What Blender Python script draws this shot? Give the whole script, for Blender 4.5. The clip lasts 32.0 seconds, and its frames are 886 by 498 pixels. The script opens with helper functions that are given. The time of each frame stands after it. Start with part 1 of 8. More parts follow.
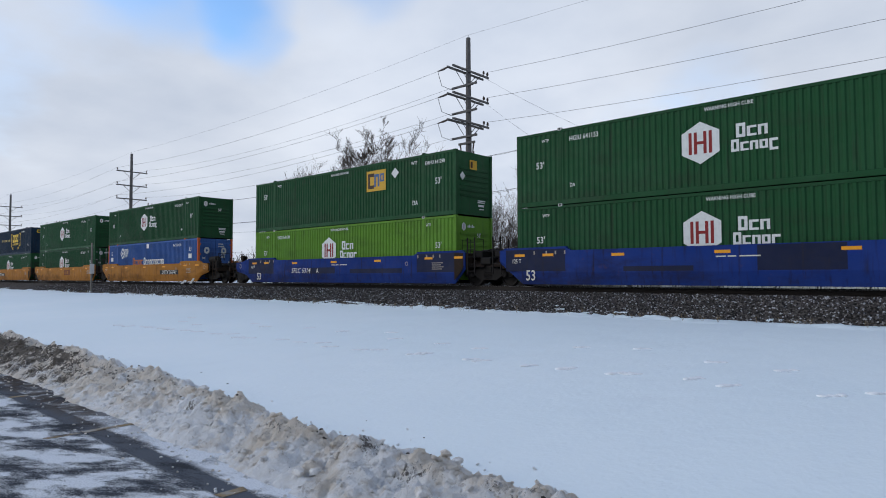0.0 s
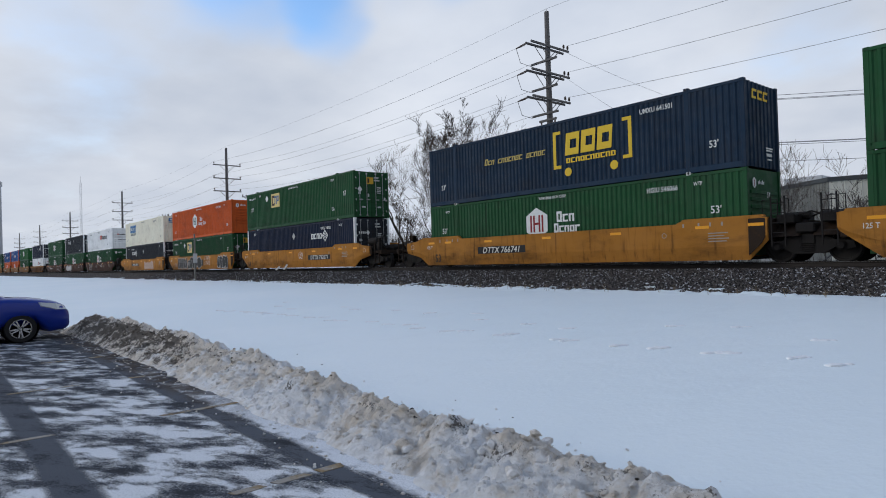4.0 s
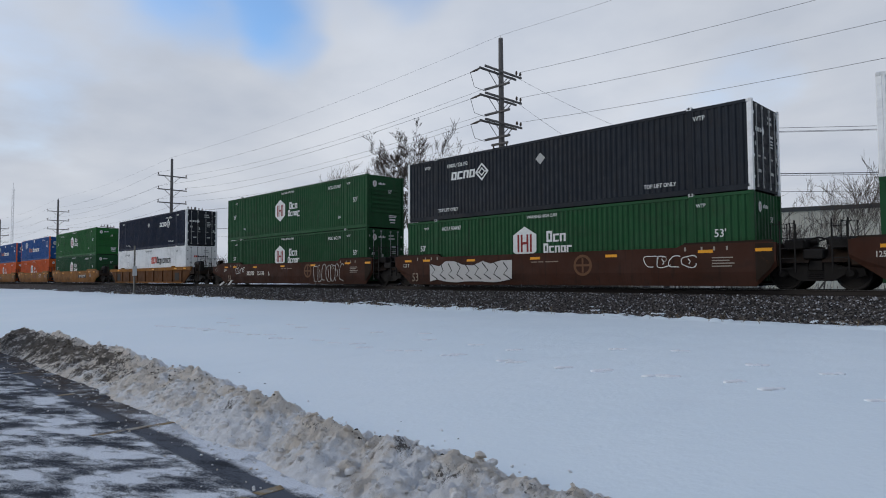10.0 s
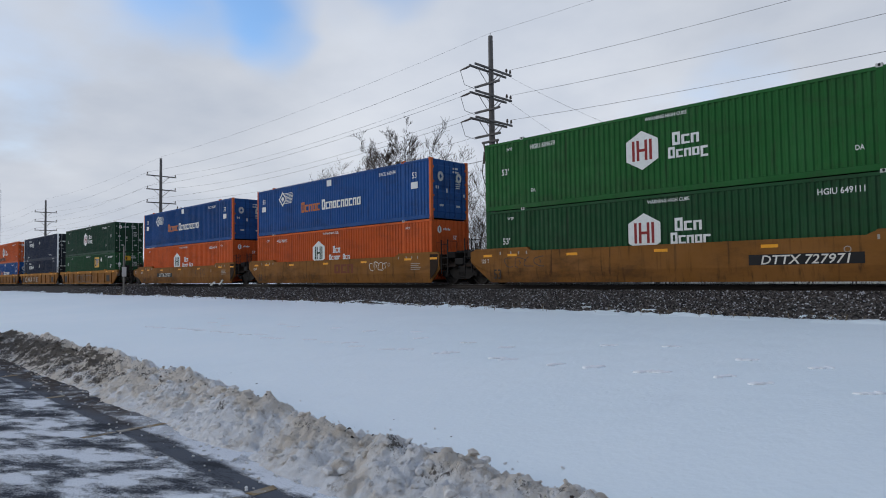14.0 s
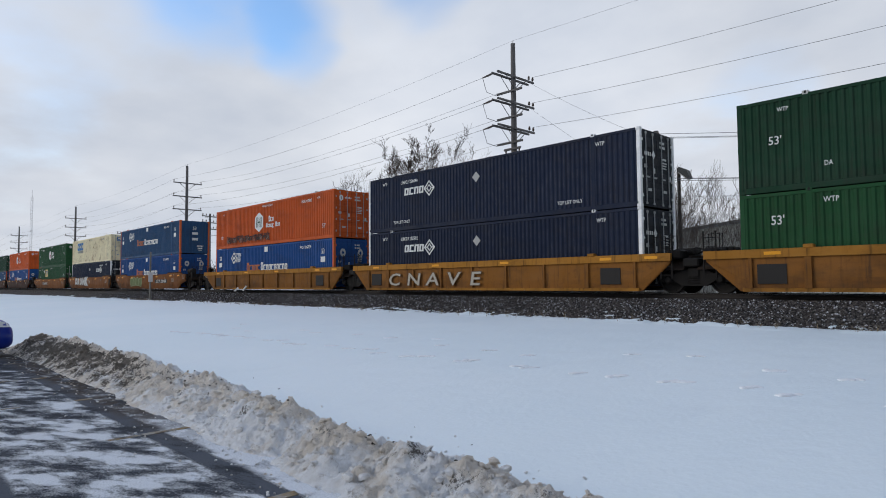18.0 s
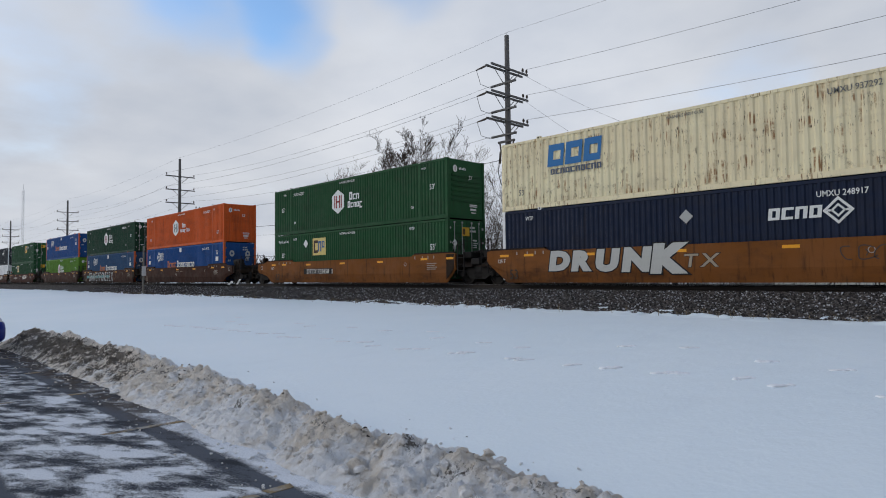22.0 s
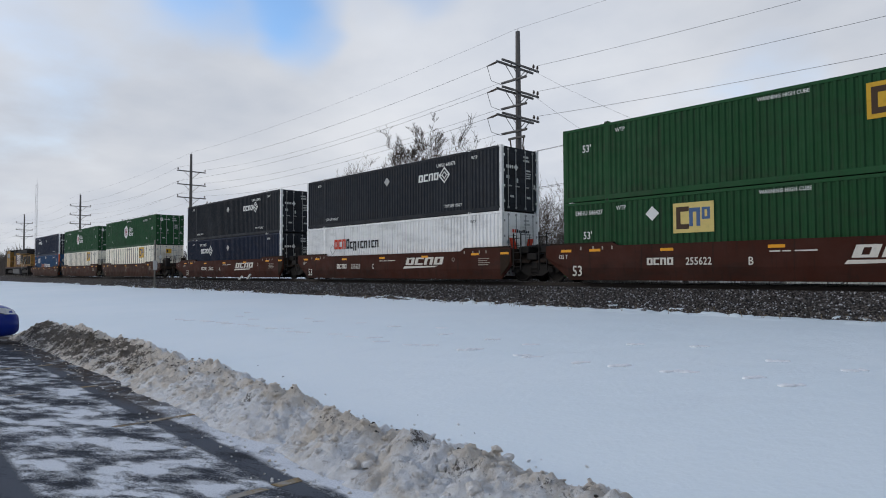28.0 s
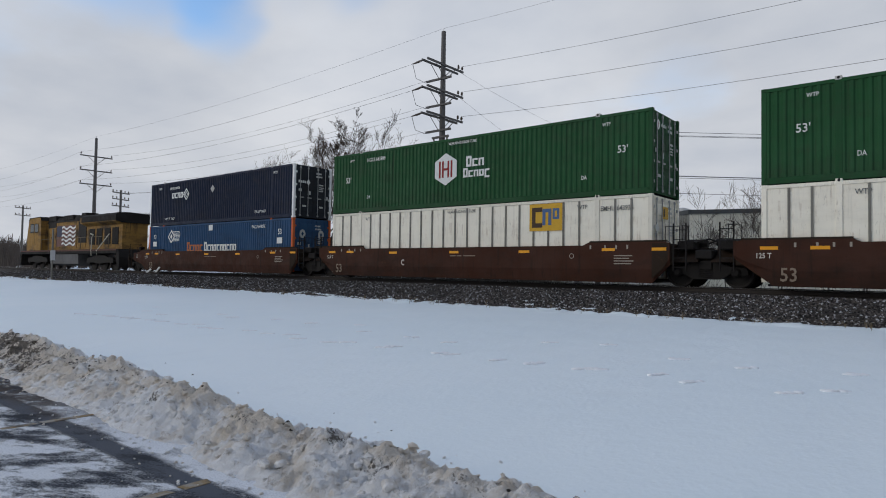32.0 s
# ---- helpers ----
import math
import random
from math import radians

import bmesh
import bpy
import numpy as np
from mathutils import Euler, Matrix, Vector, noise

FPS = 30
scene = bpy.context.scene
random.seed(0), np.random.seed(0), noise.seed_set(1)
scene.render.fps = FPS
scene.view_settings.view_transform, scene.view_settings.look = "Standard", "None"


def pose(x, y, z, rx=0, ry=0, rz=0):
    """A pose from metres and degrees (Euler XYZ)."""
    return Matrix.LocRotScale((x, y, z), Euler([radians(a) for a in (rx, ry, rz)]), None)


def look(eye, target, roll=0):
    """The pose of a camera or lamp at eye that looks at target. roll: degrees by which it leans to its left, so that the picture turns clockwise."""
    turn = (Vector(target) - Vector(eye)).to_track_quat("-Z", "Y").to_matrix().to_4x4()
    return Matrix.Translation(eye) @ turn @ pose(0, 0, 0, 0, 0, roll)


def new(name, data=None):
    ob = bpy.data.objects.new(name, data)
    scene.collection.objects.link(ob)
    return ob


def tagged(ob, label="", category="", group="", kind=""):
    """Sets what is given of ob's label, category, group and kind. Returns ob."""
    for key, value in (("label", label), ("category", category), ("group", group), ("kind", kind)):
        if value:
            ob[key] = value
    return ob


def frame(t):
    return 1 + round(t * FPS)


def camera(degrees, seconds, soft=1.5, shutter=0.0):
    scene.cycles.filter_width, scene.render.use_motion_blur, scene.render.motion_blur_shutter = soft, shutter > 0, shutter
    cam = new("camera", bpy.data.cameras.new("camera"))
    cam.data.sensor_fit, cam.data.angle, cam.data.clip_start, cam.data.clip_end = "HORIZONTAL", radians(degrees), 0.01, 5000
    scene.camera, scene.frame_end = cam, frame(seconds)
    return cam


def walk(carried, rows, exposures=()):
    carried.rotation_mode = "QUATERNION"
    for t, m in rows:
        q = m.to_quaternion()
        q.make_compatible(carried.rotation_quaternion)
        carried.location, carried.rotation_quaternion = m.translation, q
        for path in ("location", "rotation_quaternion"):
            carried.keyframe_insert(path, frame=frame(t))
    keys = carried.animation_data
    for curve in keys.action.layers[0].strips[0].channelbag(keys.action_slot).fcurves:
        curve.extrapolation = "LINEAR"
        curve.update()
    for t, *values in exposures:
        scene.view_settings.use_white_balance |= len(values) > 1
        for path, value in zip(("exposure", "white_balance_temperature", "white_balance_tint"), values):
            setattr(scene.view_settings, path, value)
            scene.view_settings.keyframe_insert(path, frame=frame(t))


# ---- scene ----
DEG = 70.82
EYE = (0.0, 0.0, 1.65)
cam = camera(DEG, 32.0, soft=1.0)
# seconds, yaw, pitch, roll
TURNS = [
    (0.0, 42.22, 2.48, 0.16), (0.5, 42.08, 2.24, 0.49), (1.0, 41.57, 2.02, 0.36), (1.5, 41.54, 2.01, 0.50),
    (2.0, 42.08, 1.94, 0.51), (2.5, 44.83, 1.50, 1.80), (3.0, 48.84, 1.12, 2.20), (3.5, 50.87, 0.67, 1.85),
    (5.5, 44.82, 2.10, 0.86), (6.0, 45.06, 2.30, 1.03), (6.5, 45.24, 2.28, 1.12), (7.0, 45.44, 2.19, 1.46),
    (7.5, 45.29, 2.11, 0.66), (8.0, 45.10, 2.21, 0.57), (8.5, 45.16, 2.28, 0.56), (9.0, 45.17, 2.38, 0.42),
    (9.5, 45.15, 2.56, 0.65), (10.0, 45.30, 2.60, 0.31), (10.5, 45.39, 2.55, 0.37), (11.0, 45.33, 2.57, 0.31),
    (11.5, 45.01, 2.71, 0.40), (12.0, 44.52, 2.74, 0.66), (12.5, 44.38, 2.73, 0.56), (13.0, 44.50, 2.59, 0.75),
    (13.5, 44.50, 2.50, 0.81), (15.5, 44.75, 2.12, 0.72), (16.0, 45.07, 2.31, 1.09), (16.5, 45.88, 2.65, 1.16),
    (17.0, 46.35, 2.58, 0.94), (17.5, 46.52, 2.85, 0.81), (18.0, 46.49, 3.10, 0.44), (18.5, 46.78, 3.29, 0.75),
    (19.0, 46.75, 3.43, 0.60), (19.5, 46.55, 3.09, 0.64), (20.0, 46.34, 2.75, 0.53), (20.5, 46.20, 2.50, 0.54),
    (21.0, 46.24, 2.44, 0.55), (21.5, 46.24, 2.44, 0.73), (22.0, 45.98, 2.43, 0.66), (22.5, 45.73, 2.26, 0.83),
    (23.0, 45.62, 2.33, 0.82), (23.5, 45.51, 2.40, 0.91), (24.0, 45.45, 2.49, 0.71), (24.5, 45.46, 2.72, 0.91),
    (25.0, 45.42, 2.79, 0.84), (25.5, 45.35, 2.82, 1.17), (27.5, 47.18, 2.04, 0.93), (28.0, 46.82, 2.10, 0.22),
    (28.5, 46.33, 2.11, 0.01), (29.0, 45.88, 2.12, -0.21), (29.5, 45.64, 2.25, -0.55), (30.0, 45.31, 2.36, -0.42),
    (30.5, 44.94, 2.47, -0.60), (31.0, 44.44, 2.49, -0.79), (31.5, 43.05, 2.25, -1.01), (32.0, 39.53, 1.92, -0.90),
]
walk(cam, [(t, pose(*EYE, 90 + p, r, y)) for t, y, p, r in TURNS],
     exposures=[(0, 0.0, 6200, 10), (2, -0.03, 6200, 10), (3.5, -0.06, 6250, 10), (6, -0.04, 6400, 10), (7, -0.01, 6400, 10), (8, -0.30, 6400, 10),
                (9, -0.34, 6400, 10), (10, -0.22, 6350, 10), (11, 0.0, 6350, 10), (12, -0.08, 6350, 10), (13, -0.18, 6350, 10), (16, -0.10, 6400, 10),
                (17, -0.11, 6450, 10), (18, -0.03, 6450, 10), (20, -0.08, 6450, 10), (22, -0.14, 6500, 10), (24, -0.09, 6450, 10), (25, -0.11, 6500, 10),
                (28, -0.09, 6550, 10), (29, -0.12, 6550, 10), (30, -0.07, 6550, 10), (31, -0.20, 6550, 10), (32, -0.22, 6550, 10)])

# ---- light ----
SUN_EL, SUN_AZ = 20.0, 222.0   # degrees; azimuth from +Y, clockwise
world = bpy.data.worlds.new("sky")
scene.world = world
world.use_nodes = True
wt = world.node_tree
wt.nodes.clear()


def wn(kind, **kw):
    n = wt.nodes.new(kind)
    for k, v in kw.items():
        setattr(n, k, v)
    return n


def wmath(op, a, b=None, c=None):
    n = wn("ShaderNodeMath", operation=op)
    for i, v in enumerate((a, b, c)):
        if v is None:
            continue
        if isinstance(v, (int, float)):
            n.inputs[i].default_value = v
        else:
            wt.links.new(v, n.inputs[i])
    return n.outputs[0]


def build_sky():
    co = wn("ShaderNodeTexCoord").outputs["Generated"]
    sky = wn("ShaderNodeTexSky", sky_type="NISHITA", sun_disc=False, sun_elevation=radians(SUN_EL),
             sun_rotation=radians(SUN_AZ), air_density=1.0, dust_density=0.0, ozone_density=3.0)
    sep = wn("ShaderNodeSeparateXYZ")
    wt.links.new(co, sep.inputs[0])
    # stretch the clouds towards the horizon
    den = wmath("ADD", wmath("ABSOLUTE", sep.outputs[2]), 0.22)
    comb = wn("ShaderNodeCombineXYZ")
    wt.links.new(wmath("DIVIDE", sep.outputs[0], den), comb.inputs[0])
    wt.links.new(wmath("DIVIDE", sep.outputs[1], den), comb.inputs[1])
    big = wn("ShaderNodeTexNoise")
    big.inputs["Scale"].default_value, big.inputs["Detail"].default_value = 0.8, 2.0
    big.inputs["Roughness"].default_value = 0.5
    fine = wn("ShaderNodeTexNoise")
    fine.inputs["Scale"].default_value, fine.inputs["Detail"].default_value = 1.3, 3.0
    for n in (big, fine):
        wt.links.new(comb.outputs[0], n.inputs["Vector"])
    # cloud brighter ahead, dimmed out of view behind to darken the train's side
    side = wn("ShaderNodeVectorMath", operation="DOT_PRODUCT")
    wt.links.new(co, side.inputs[0])
    side.inputs[1].default_value = (-0.70, 0.68, 0.40)
    glow = wn("ShaderNodeMapRange", interpolation_type="SMOOTHSTEP")
    wt.links.new(side.outputs["Value"], glow.inputs[0])
    glow.inputs[1].default_value, glow.inputs[2].default_value = -1.0, 0.9
    glow.inputs[3].default_value, glow.inputs[4].default_value = DIM_SIDE, 1.0
    # openings in the cloud: direction, size
    warp = wn("ShaderNodeTexNoise")
    warp.inputs["Scale"].default_value, warp.inputs["Detail"].default_value = 1.6, 3.0
    wt.links.new(comb.outputs[0], warp.inputs["Vector"])
    bent = wn("ShaderNodeVectorMath", operation="MULTIPLY_ADD")
    wt.links.new(warp.outputs["Color"], bent.inputs[0])
    bent.inputs[1].default_value = (0.16, 0.16, 0.12)
    shift = wn("ShaderNodeVectorMath", operation="SUBTRACT")
    wt.links.new(co, shift.inputs[0])
    shift.inputs[1].default_value = (0.08, 0.08, 0.06)
    wt.links.new(shift.outputs[0], bent.inputs[2])
    aim = wn("ShaderNodeVectorMath", operation="NORMALIZE")
    wt.links.new(bent.outputs[0], aim.inputs[0])
    gaps = None
    for az, el, size, amount in GAPS:
        d = Vector((-math.sin(radians(az)) * math.cos(radians(el)), math.cos(radians(az)) * math.cos(radians(el)), math.sin(radians(el))))
        dot = wn("ShaderNodeVectorMath", operation="DOT_PRODUCT")
        wt.links.new(aim.outputs[0], dot.inputs[0])
        dot.inputs[1].default_value = d
        fall = wn("ShaderNodeMapRange", interpolation_type="SMOOTHSTEP")
        wt.links.new(dot.outputs["Value"], fall.inputs[0])
        fall.inputs[1].default_value, fall.inputs[2].default_value = math.cos(radians(size * 1.5)), 1.0
        fall.inputs[3].default_value, fall.inputs[4].default_value = 0.0, amount
        gaps = fall.outputs[0] if gaps is None else wmath("ADD", gaps, fall.outputs[0])
    wisp = wn("ShaderNodeTexNoise")
    wisp.inputs["Scale"].default_value, wisp.inputs["Detail"].default_value = 3.4, 6.0
    wisp.inputs["Roughness"].default_value = 0.55
    wt.links.new(comb.outputs[0], wisp.inputs["Vector"])
    clear = wmath("ADD", gaps, wmath("MULTIPLY", wmath("SUBTRACT", big.outputs[0], 0.5), 0.5))
    clear = wmath("ADD", clear, wmath("MULTIPLY", wmath("SUBTRACT", wisp.outputs[0], 0.5), 0.9))
    mask = wn("ShaderNodeMapRange", interpolation_type="SMOOTHSTEP")
    wt.links.new(clear, mask.inputs[0])
    mask.inputs[1].default_value, mask.inputs[2].default_value = 0.08, 1.5
    shade = wn("ShaderNodeValToRGB")
    wt.links.new(wmath("ADD", wmath("MULTIPLY", fine.outputs[0], 0.65), wmath("MULTIPLY", wisp.outputs[0], 0.35)), shade.inputs[0])
    e = shade.color_ramp.elements
    e[0].position, e[0].color = 0.33, (*CLOUD_LOW, 1)
    e[1].position, e[1].color = 0.64, (*CLOUD_HIGH, 1)
    blue = wn("ShaderNodeVectorMath", operation="SCALE")
    wt.links.new(sky.outputs[0], blue.inputs[0])
    blue.inputs["Scale"].default_value = SKY_GAIN
    # a whiter bank of cloud beside the opening
    near = wn("ShaderNodeVectorMath", operation="DOT_PRODUCT")
    wt.links.new(aim.outputs[0], near.inputs[0])
    near.inputs[1].default_value = (-0.62, 0.74, 0.26)
    bank = wn("ShaderNodeMapRange", interpolation_type="SMOOTHSTEP")
    wt.links.new(near.outputs["Value"], bank.inputs[0])
    bank.inputs[1].default_value, bank.inputs[2].default_value, bank.inputs[3].default_value, bank.inputs[4].default_value = 0.93, 1.0, 0.0, 0.10
    lit = wn("ShaderNodeVectorMath", operation="SCALE")
    wt.links.new(shade.outputs[0], lit.inputs[0])
    wt.links.new(wmath("ADD", glow.outputs[0], bank.outputs[0]), lit.inputs["Scale"])
    mix = wn("ShaderNodeMix", data_type="RGBA")
    wt.links.new(mask.outputs[0], mix.inputs["Factor"])
    wt.links.new(lit.outputs[0], mix.inputs[6])
    wt.links.new(blue.outputs[0], mix.inputs[7])
    bg = wn("ShaderNodeBackground")
    wt.links.new(mix.outputs[2], bg.inputs[0])
    bg.inputs[1].default_value = 1.0
    wt.links.new(bg.outputs[0], wn("ShaderNodeOutputWorld").inputs[0])


# azimuth left of +Y, elevation, half width, strength
# openings out of view overhead are added to turn the ground's light bluer
GAPS = [(66, 25.5, 5.5, 0.85), (60.5, 21.5, 3.4, 0.8), (54, 27, 4, 0.3), (48, 26.5, 3.6, 0.7), (75, 24, 8, 0.36), (80, 14, 5, 0.3), (18, 15.5, 3.5, 0.42), (24, 13, 3.5, 0.3), (63, 37, 9, 0.9), (15, 38, 10, 0.6), (40, 78, 27, 1.2), (220, 68, 24, 0.9), (130, 45, 16, 0.8), (-60, 35, 14, 0.6), (200, 45, 16, 0.6)]
CLOUD_LOW, CLOUD_HIGH, SKY_GAIN, DIM_SIDE = (0.545, 0.595, 0.685), (0.735, 0.765, 0.82), 0.27, 0.57
build_sky()
sun = new("sun", bpy.data.lights.new("sun", "SUN"))
sun.data.energy, sun.data.angle, sun.data.color = 0.88, radians(24), (1.0, 0.95, 0.87)
_a, _e = radians(SUN_AZ), radians(SUN_EL)
sun.matrix_world = look((0, 0, 60), (-60 * math.sin(_a) * math.cos(_e), -60 * math.cos(_a) * math.cos(_e), 60 - 60 * math.sin(_e)))

# ---- materials ----
MATS = {}


class Nodes:
    """A small builder of node materials."""

    def __init__(self, name):
        self.m = bpy.data.materials.new(name)
        self.m.use_nodes = True
        self.t = self.m.node_tree
        self.b = self.t.nodes["Principled BSDF"]
        self.co = self.t.nodes.new("ShaderNodeTexCoord").outputs["Object"]

    def link(self, a, b):
        self.t.links.new(a, b)

    def put(self, socket, v):
        if isinstance(v, (int, float)):
            socket.default_value = v
        elif isinstance(v, (tuple, list)):
            socket.default_value = (*v, 1) if len(v) == 3 and len(socket.default_value) == 4 else v
        else:
            self.link(v, socket)

    def mapped(self, scale=(1, 1, 1), turn=0, first=False):
        n = self.t.nodes.new("ShaderNodeMapping")
        if first:
            n.vector_type = "TEXTURE"
        self.link(self.co, n.inputs[0])
        n.inputs["Scale"].default_value = scale
        n.inputs["Rotation"].default_value = (0, 0, radians(turn))
        return n.outputs[0]

    def noise(self, scale, detail=4, rough=0.55, co=None, lac=2.0):
        n = self.t.nodes.new("ShaderNodeTexNoise")
        n.inputs["Scale"].default_value, n.inputs["Detail"].default_value, n.inputs["Roughness"].default_value = scale, detail, rough
        self.link(co or self.co, n.inputs["Vector"])
        return n.outputs[0]

    def voronoi(self, scale, co=None):
        n = self.t.nodes.new("ShaderNodeTexVoronoi")
        n.inputs["Scale"].default_value = scale
        self.link(co or self.co, n.inputs["Vector"])
        return n

    def ramp(self, f, lo, hi, a=0.0, b=1.0):
        n = self.t.nodes.new("ShaderNodeMapRange")
        n.interpolation_type = "SMOOTHSTEP"
        self.put(n.inputs[0], f)
        for i, v in zip((1, 2, 3, 4), (lo, hi, a, b)):
            n.inputs[i].default_value = v
        return n.outputs[0]

    def math(self, op, a, b=0.0):
        n = self.t.nodes.new("ShaderNodeMath")
        n.operation = op
        self.put(n.inputs[0], a)
        self.put(n.inputs[1], b)
        return n.outputs[0]

    def mix(self, f, a, b):
        n = self.t.nodes.new("ShaderNodeMix")
        n.data_type = "RGBA"
        self.put(n.inputs["Factor"], f)
        self.put(n.inputs[6], a)
        self.put(n.inputs[7], b)
        return n.outputs[2]

    def hsv(self, color, value):
        n = self.t.nodes.new("ShaderNodeHueSaturation")
        self.put(n.inputs["Color"], color)
        self.put(n.inputs["Value"], value)
        return n.outputs[0]

    def random(self, island=False):
        if island:
            return self.t.nodes.new("ShaderNodeNewGeometry").outputs["Random Per Island"]
        return self.t.nodes.new("ShaderNodeObjectInfo").outputs["Random"]

    def axis(self, i):
        n = self.t.nodes.new("ShaderNodeSeparateXYZ")
        self.link(self.co, n.inputs[0])
        return n.outputs[i]

    def done(self, color, rough=0.6, metal=0.0, bump=None, depth=0.01, spec=0.4):
        self.put(self.b.inputs["Base Color"], color)
        self.put(self.b.inputs["Roughness"], rough)
        self.put(self.b.inputs["Metallic"], metal)
        self.put(self.b.inputs["Specular IOR Level"], spec)
        if bump is not None:
            n = self.t.nodes.new("ShaderNodeBump")
            n.inputs["Distance"].default_value = depth
            self.link(bump, n.inputs["Height"])
            self.link(n.outputs[0], self.b.inputs["Normal"])
        return self.m


def paint(name, color, rough=0.5, grime=0.35, rust=0.0, fade=0.12, dirt=(0.035, 0.030, 0.027), runs=0.0):
    """Weathered vehicle paint: faded patches, streaked grime that runs down, rust spots."""
    if name in MATS:
        return MATS[name]
    n = Nodes(name)
    c = n.hsv(color, n.ramp(n.random(), 0, 1, 1 - fade, 1 + fade))
    c = n.mix(n.ramp(n.noise(0.55, 5), 0.35, 0.75, 0, 0.35), c, tuple(min(1, v * 1.25 + 0.02) for v in color))
    streak = n.noise(1.0, 5, 0.6, n.mapped((7, 7, 0.5)))
    c = n.mix(n.math("MULTIPLY", n.ramp(streak, 0.5, 0.8), grime), c, dirt)
    # soot and road film in broad uneven patches, and small scuffs
    c = n.mix(n.math("MULTIPLY", n.ramp(n.noise(0.9, 7, 0.68, n.mapped((0.5, 0.5, 1.3))), 0.42, 0.72), grime * 0.75), c, dirt)
    c = n.mix(n.math("MULTIPLY", n.ramp(n.noise(7, 5, 0.7), 0.62, 0.72), grime * 0.5), c, tuple(v * 0.5 for v in color))
    if rust:
        spots = n.math("MULTIPLY", n.ramp(n.noise(2.4, 8, 0.72), 0.60 - 0.06 * rust, 0.74), n.ramp(n.noise(0.5, 3), 0.35, 0.6))
        c = n.mix(n.math("MULTIPLY", spots, min(1, 0.8 * rust)), c, (0.10, 0.045, 0.022))
    if runs:
        # rust that has run down from scratches
        run = n.noise(1.0, 4, 0.6, n.mapped((13, 13, 0.9)))
        few = n.ramp(n.noise(1.1, 4, 0.6, n.mapped((1, 1, 2.2))), 0.44, 0.58)
        c = n.mix(n.math("MULTIPLY", n.math("MULTIPLY", n.ramp(run, 0.54, 0.66), few), runs), c, (0.27, 0.135, 0.055))
        c = n.mix(n.math("MULTIPLY", n.math("MULTIPLY", n.ramp(n.noise(1.0, 5, 0.7, n.mapped((15, 15, 2.6))), 0.585, 0.65), few), runs), c, (0.045, 0.024, 0.015))
    MATS[name] = n.done(c, n.ramp(n.noise(3, 4), 0.3, 0.7, rough - 0.05, min(1, rough + 0.2)), 0, n.noise(22, 3), 0.003, 0.10)
    return MATS[name]


def plain(name, color, rough=0.55, metal=0.0, wear=0.15):
    if name in MATS:
        return MATS[name]
    n = Nodes(name)
    c = n.mix(n.ramp(n.noise(6, 6, 0.65), 0.45, 0.75, 0, wear), color, tuple(v * 0.45 for v in color))
    MATS[name] = n.done(c, rough, metal, n.noise(30, 3), 0.002, 0.25)
    return MATS[name]


def mat_snow():
    n = Nodes("snow")
    c = n.mix(n.ramp(n.noise(0.12, 6, 0.6), 0.35, 0.7), (0.835, 0.905, 0.93), (0.885, 0.938, 0.953))
    c = n.mix(n.ramp(n.noise(1.3, 6, 0.7, n.mapped((1, 0.35, 1))), 0.55, 0.8, 0, 0.25), c, (0.72, 0.76, 0.80))
    h = n.math("ADD", n.math("MULTIPLY", n.noise(1.1, 5, 0.55, n.mapped((1, 0.5, 1))), 1.0), n.math("MULTIPLY", n.noise(14, 5, 0.6), 0.14))
    return n.done(c, 0.6, 0, h, 0.05, 0.3)


def mat_bank():
    n = Nodes("dirty_snow")
    x, y = n.axis(0), n.axis(1)
    # the far end was pushed up with soil, the near end is cleaner
    far = n.math("ADD", n.ramp(x, -13.5, -7.5, 0.135, 0.0), n.ramp(y, 2.75, 3.3, -0.075, 0.0))
    far = n.math("ADD", far, n.ramp(n.math("ADD", y, n.math("MULTIPLY", n.math("SUBTRACT", n.noise(2.4, 5, 0.6), 0.5), 0.5)), 3.52, 3.72, 0.0, -0.14))
    c = n.mix(n.ramp(n.noise(11, 7, 0.72), 0.35, 0.65), (0.86, 0.85, 0.835), (0.97, 0.97, 0.97))
    # tan slush soaked through in broad patches, thicker on the crest
    tan = n.math("ADD", n.noise(1.7, 7, 0.66), n.math("ADD", far, n.ramp(n.math("ABSOLUTE", n.math("SUBTRACT", y, 3.52)), 0.0, 0.35, 0.06, 0.0)))
    c = n.mix(n.ramp(tan, 0.41, 0.58, 0.0, 0.78), c, (0.73, 0.635, 0.515))
    c = n.mix(n.ramp(n.noise(8, 9, 0.8), 0.55, 0.64, 0.0, 0.6), c, (0.40, 0.335, 0.27))
    grit = n.math("ADD", n.math("MULTIPLY", n.noise(3.0, 9, 0.76), 0.7), n.math("MULTIPLY", n.noise(34, 4, 0.7), 0.3))
    dirt = n.ramp(n.math("ADD", grit, far), 0.55, 0.615)
    c = n.mix(n.math("MULTIPLY", dirt, 0.9), c, (0.075, 0.060, 0.046))
    h = n.math("ADD", n.noise(13, 10, 0.78), n.math("MULTIPLY", n.noise(60, 4, 0.7), 0.35))
    return n.done(c, 0.75, 0, h, 0.045, 0.25)


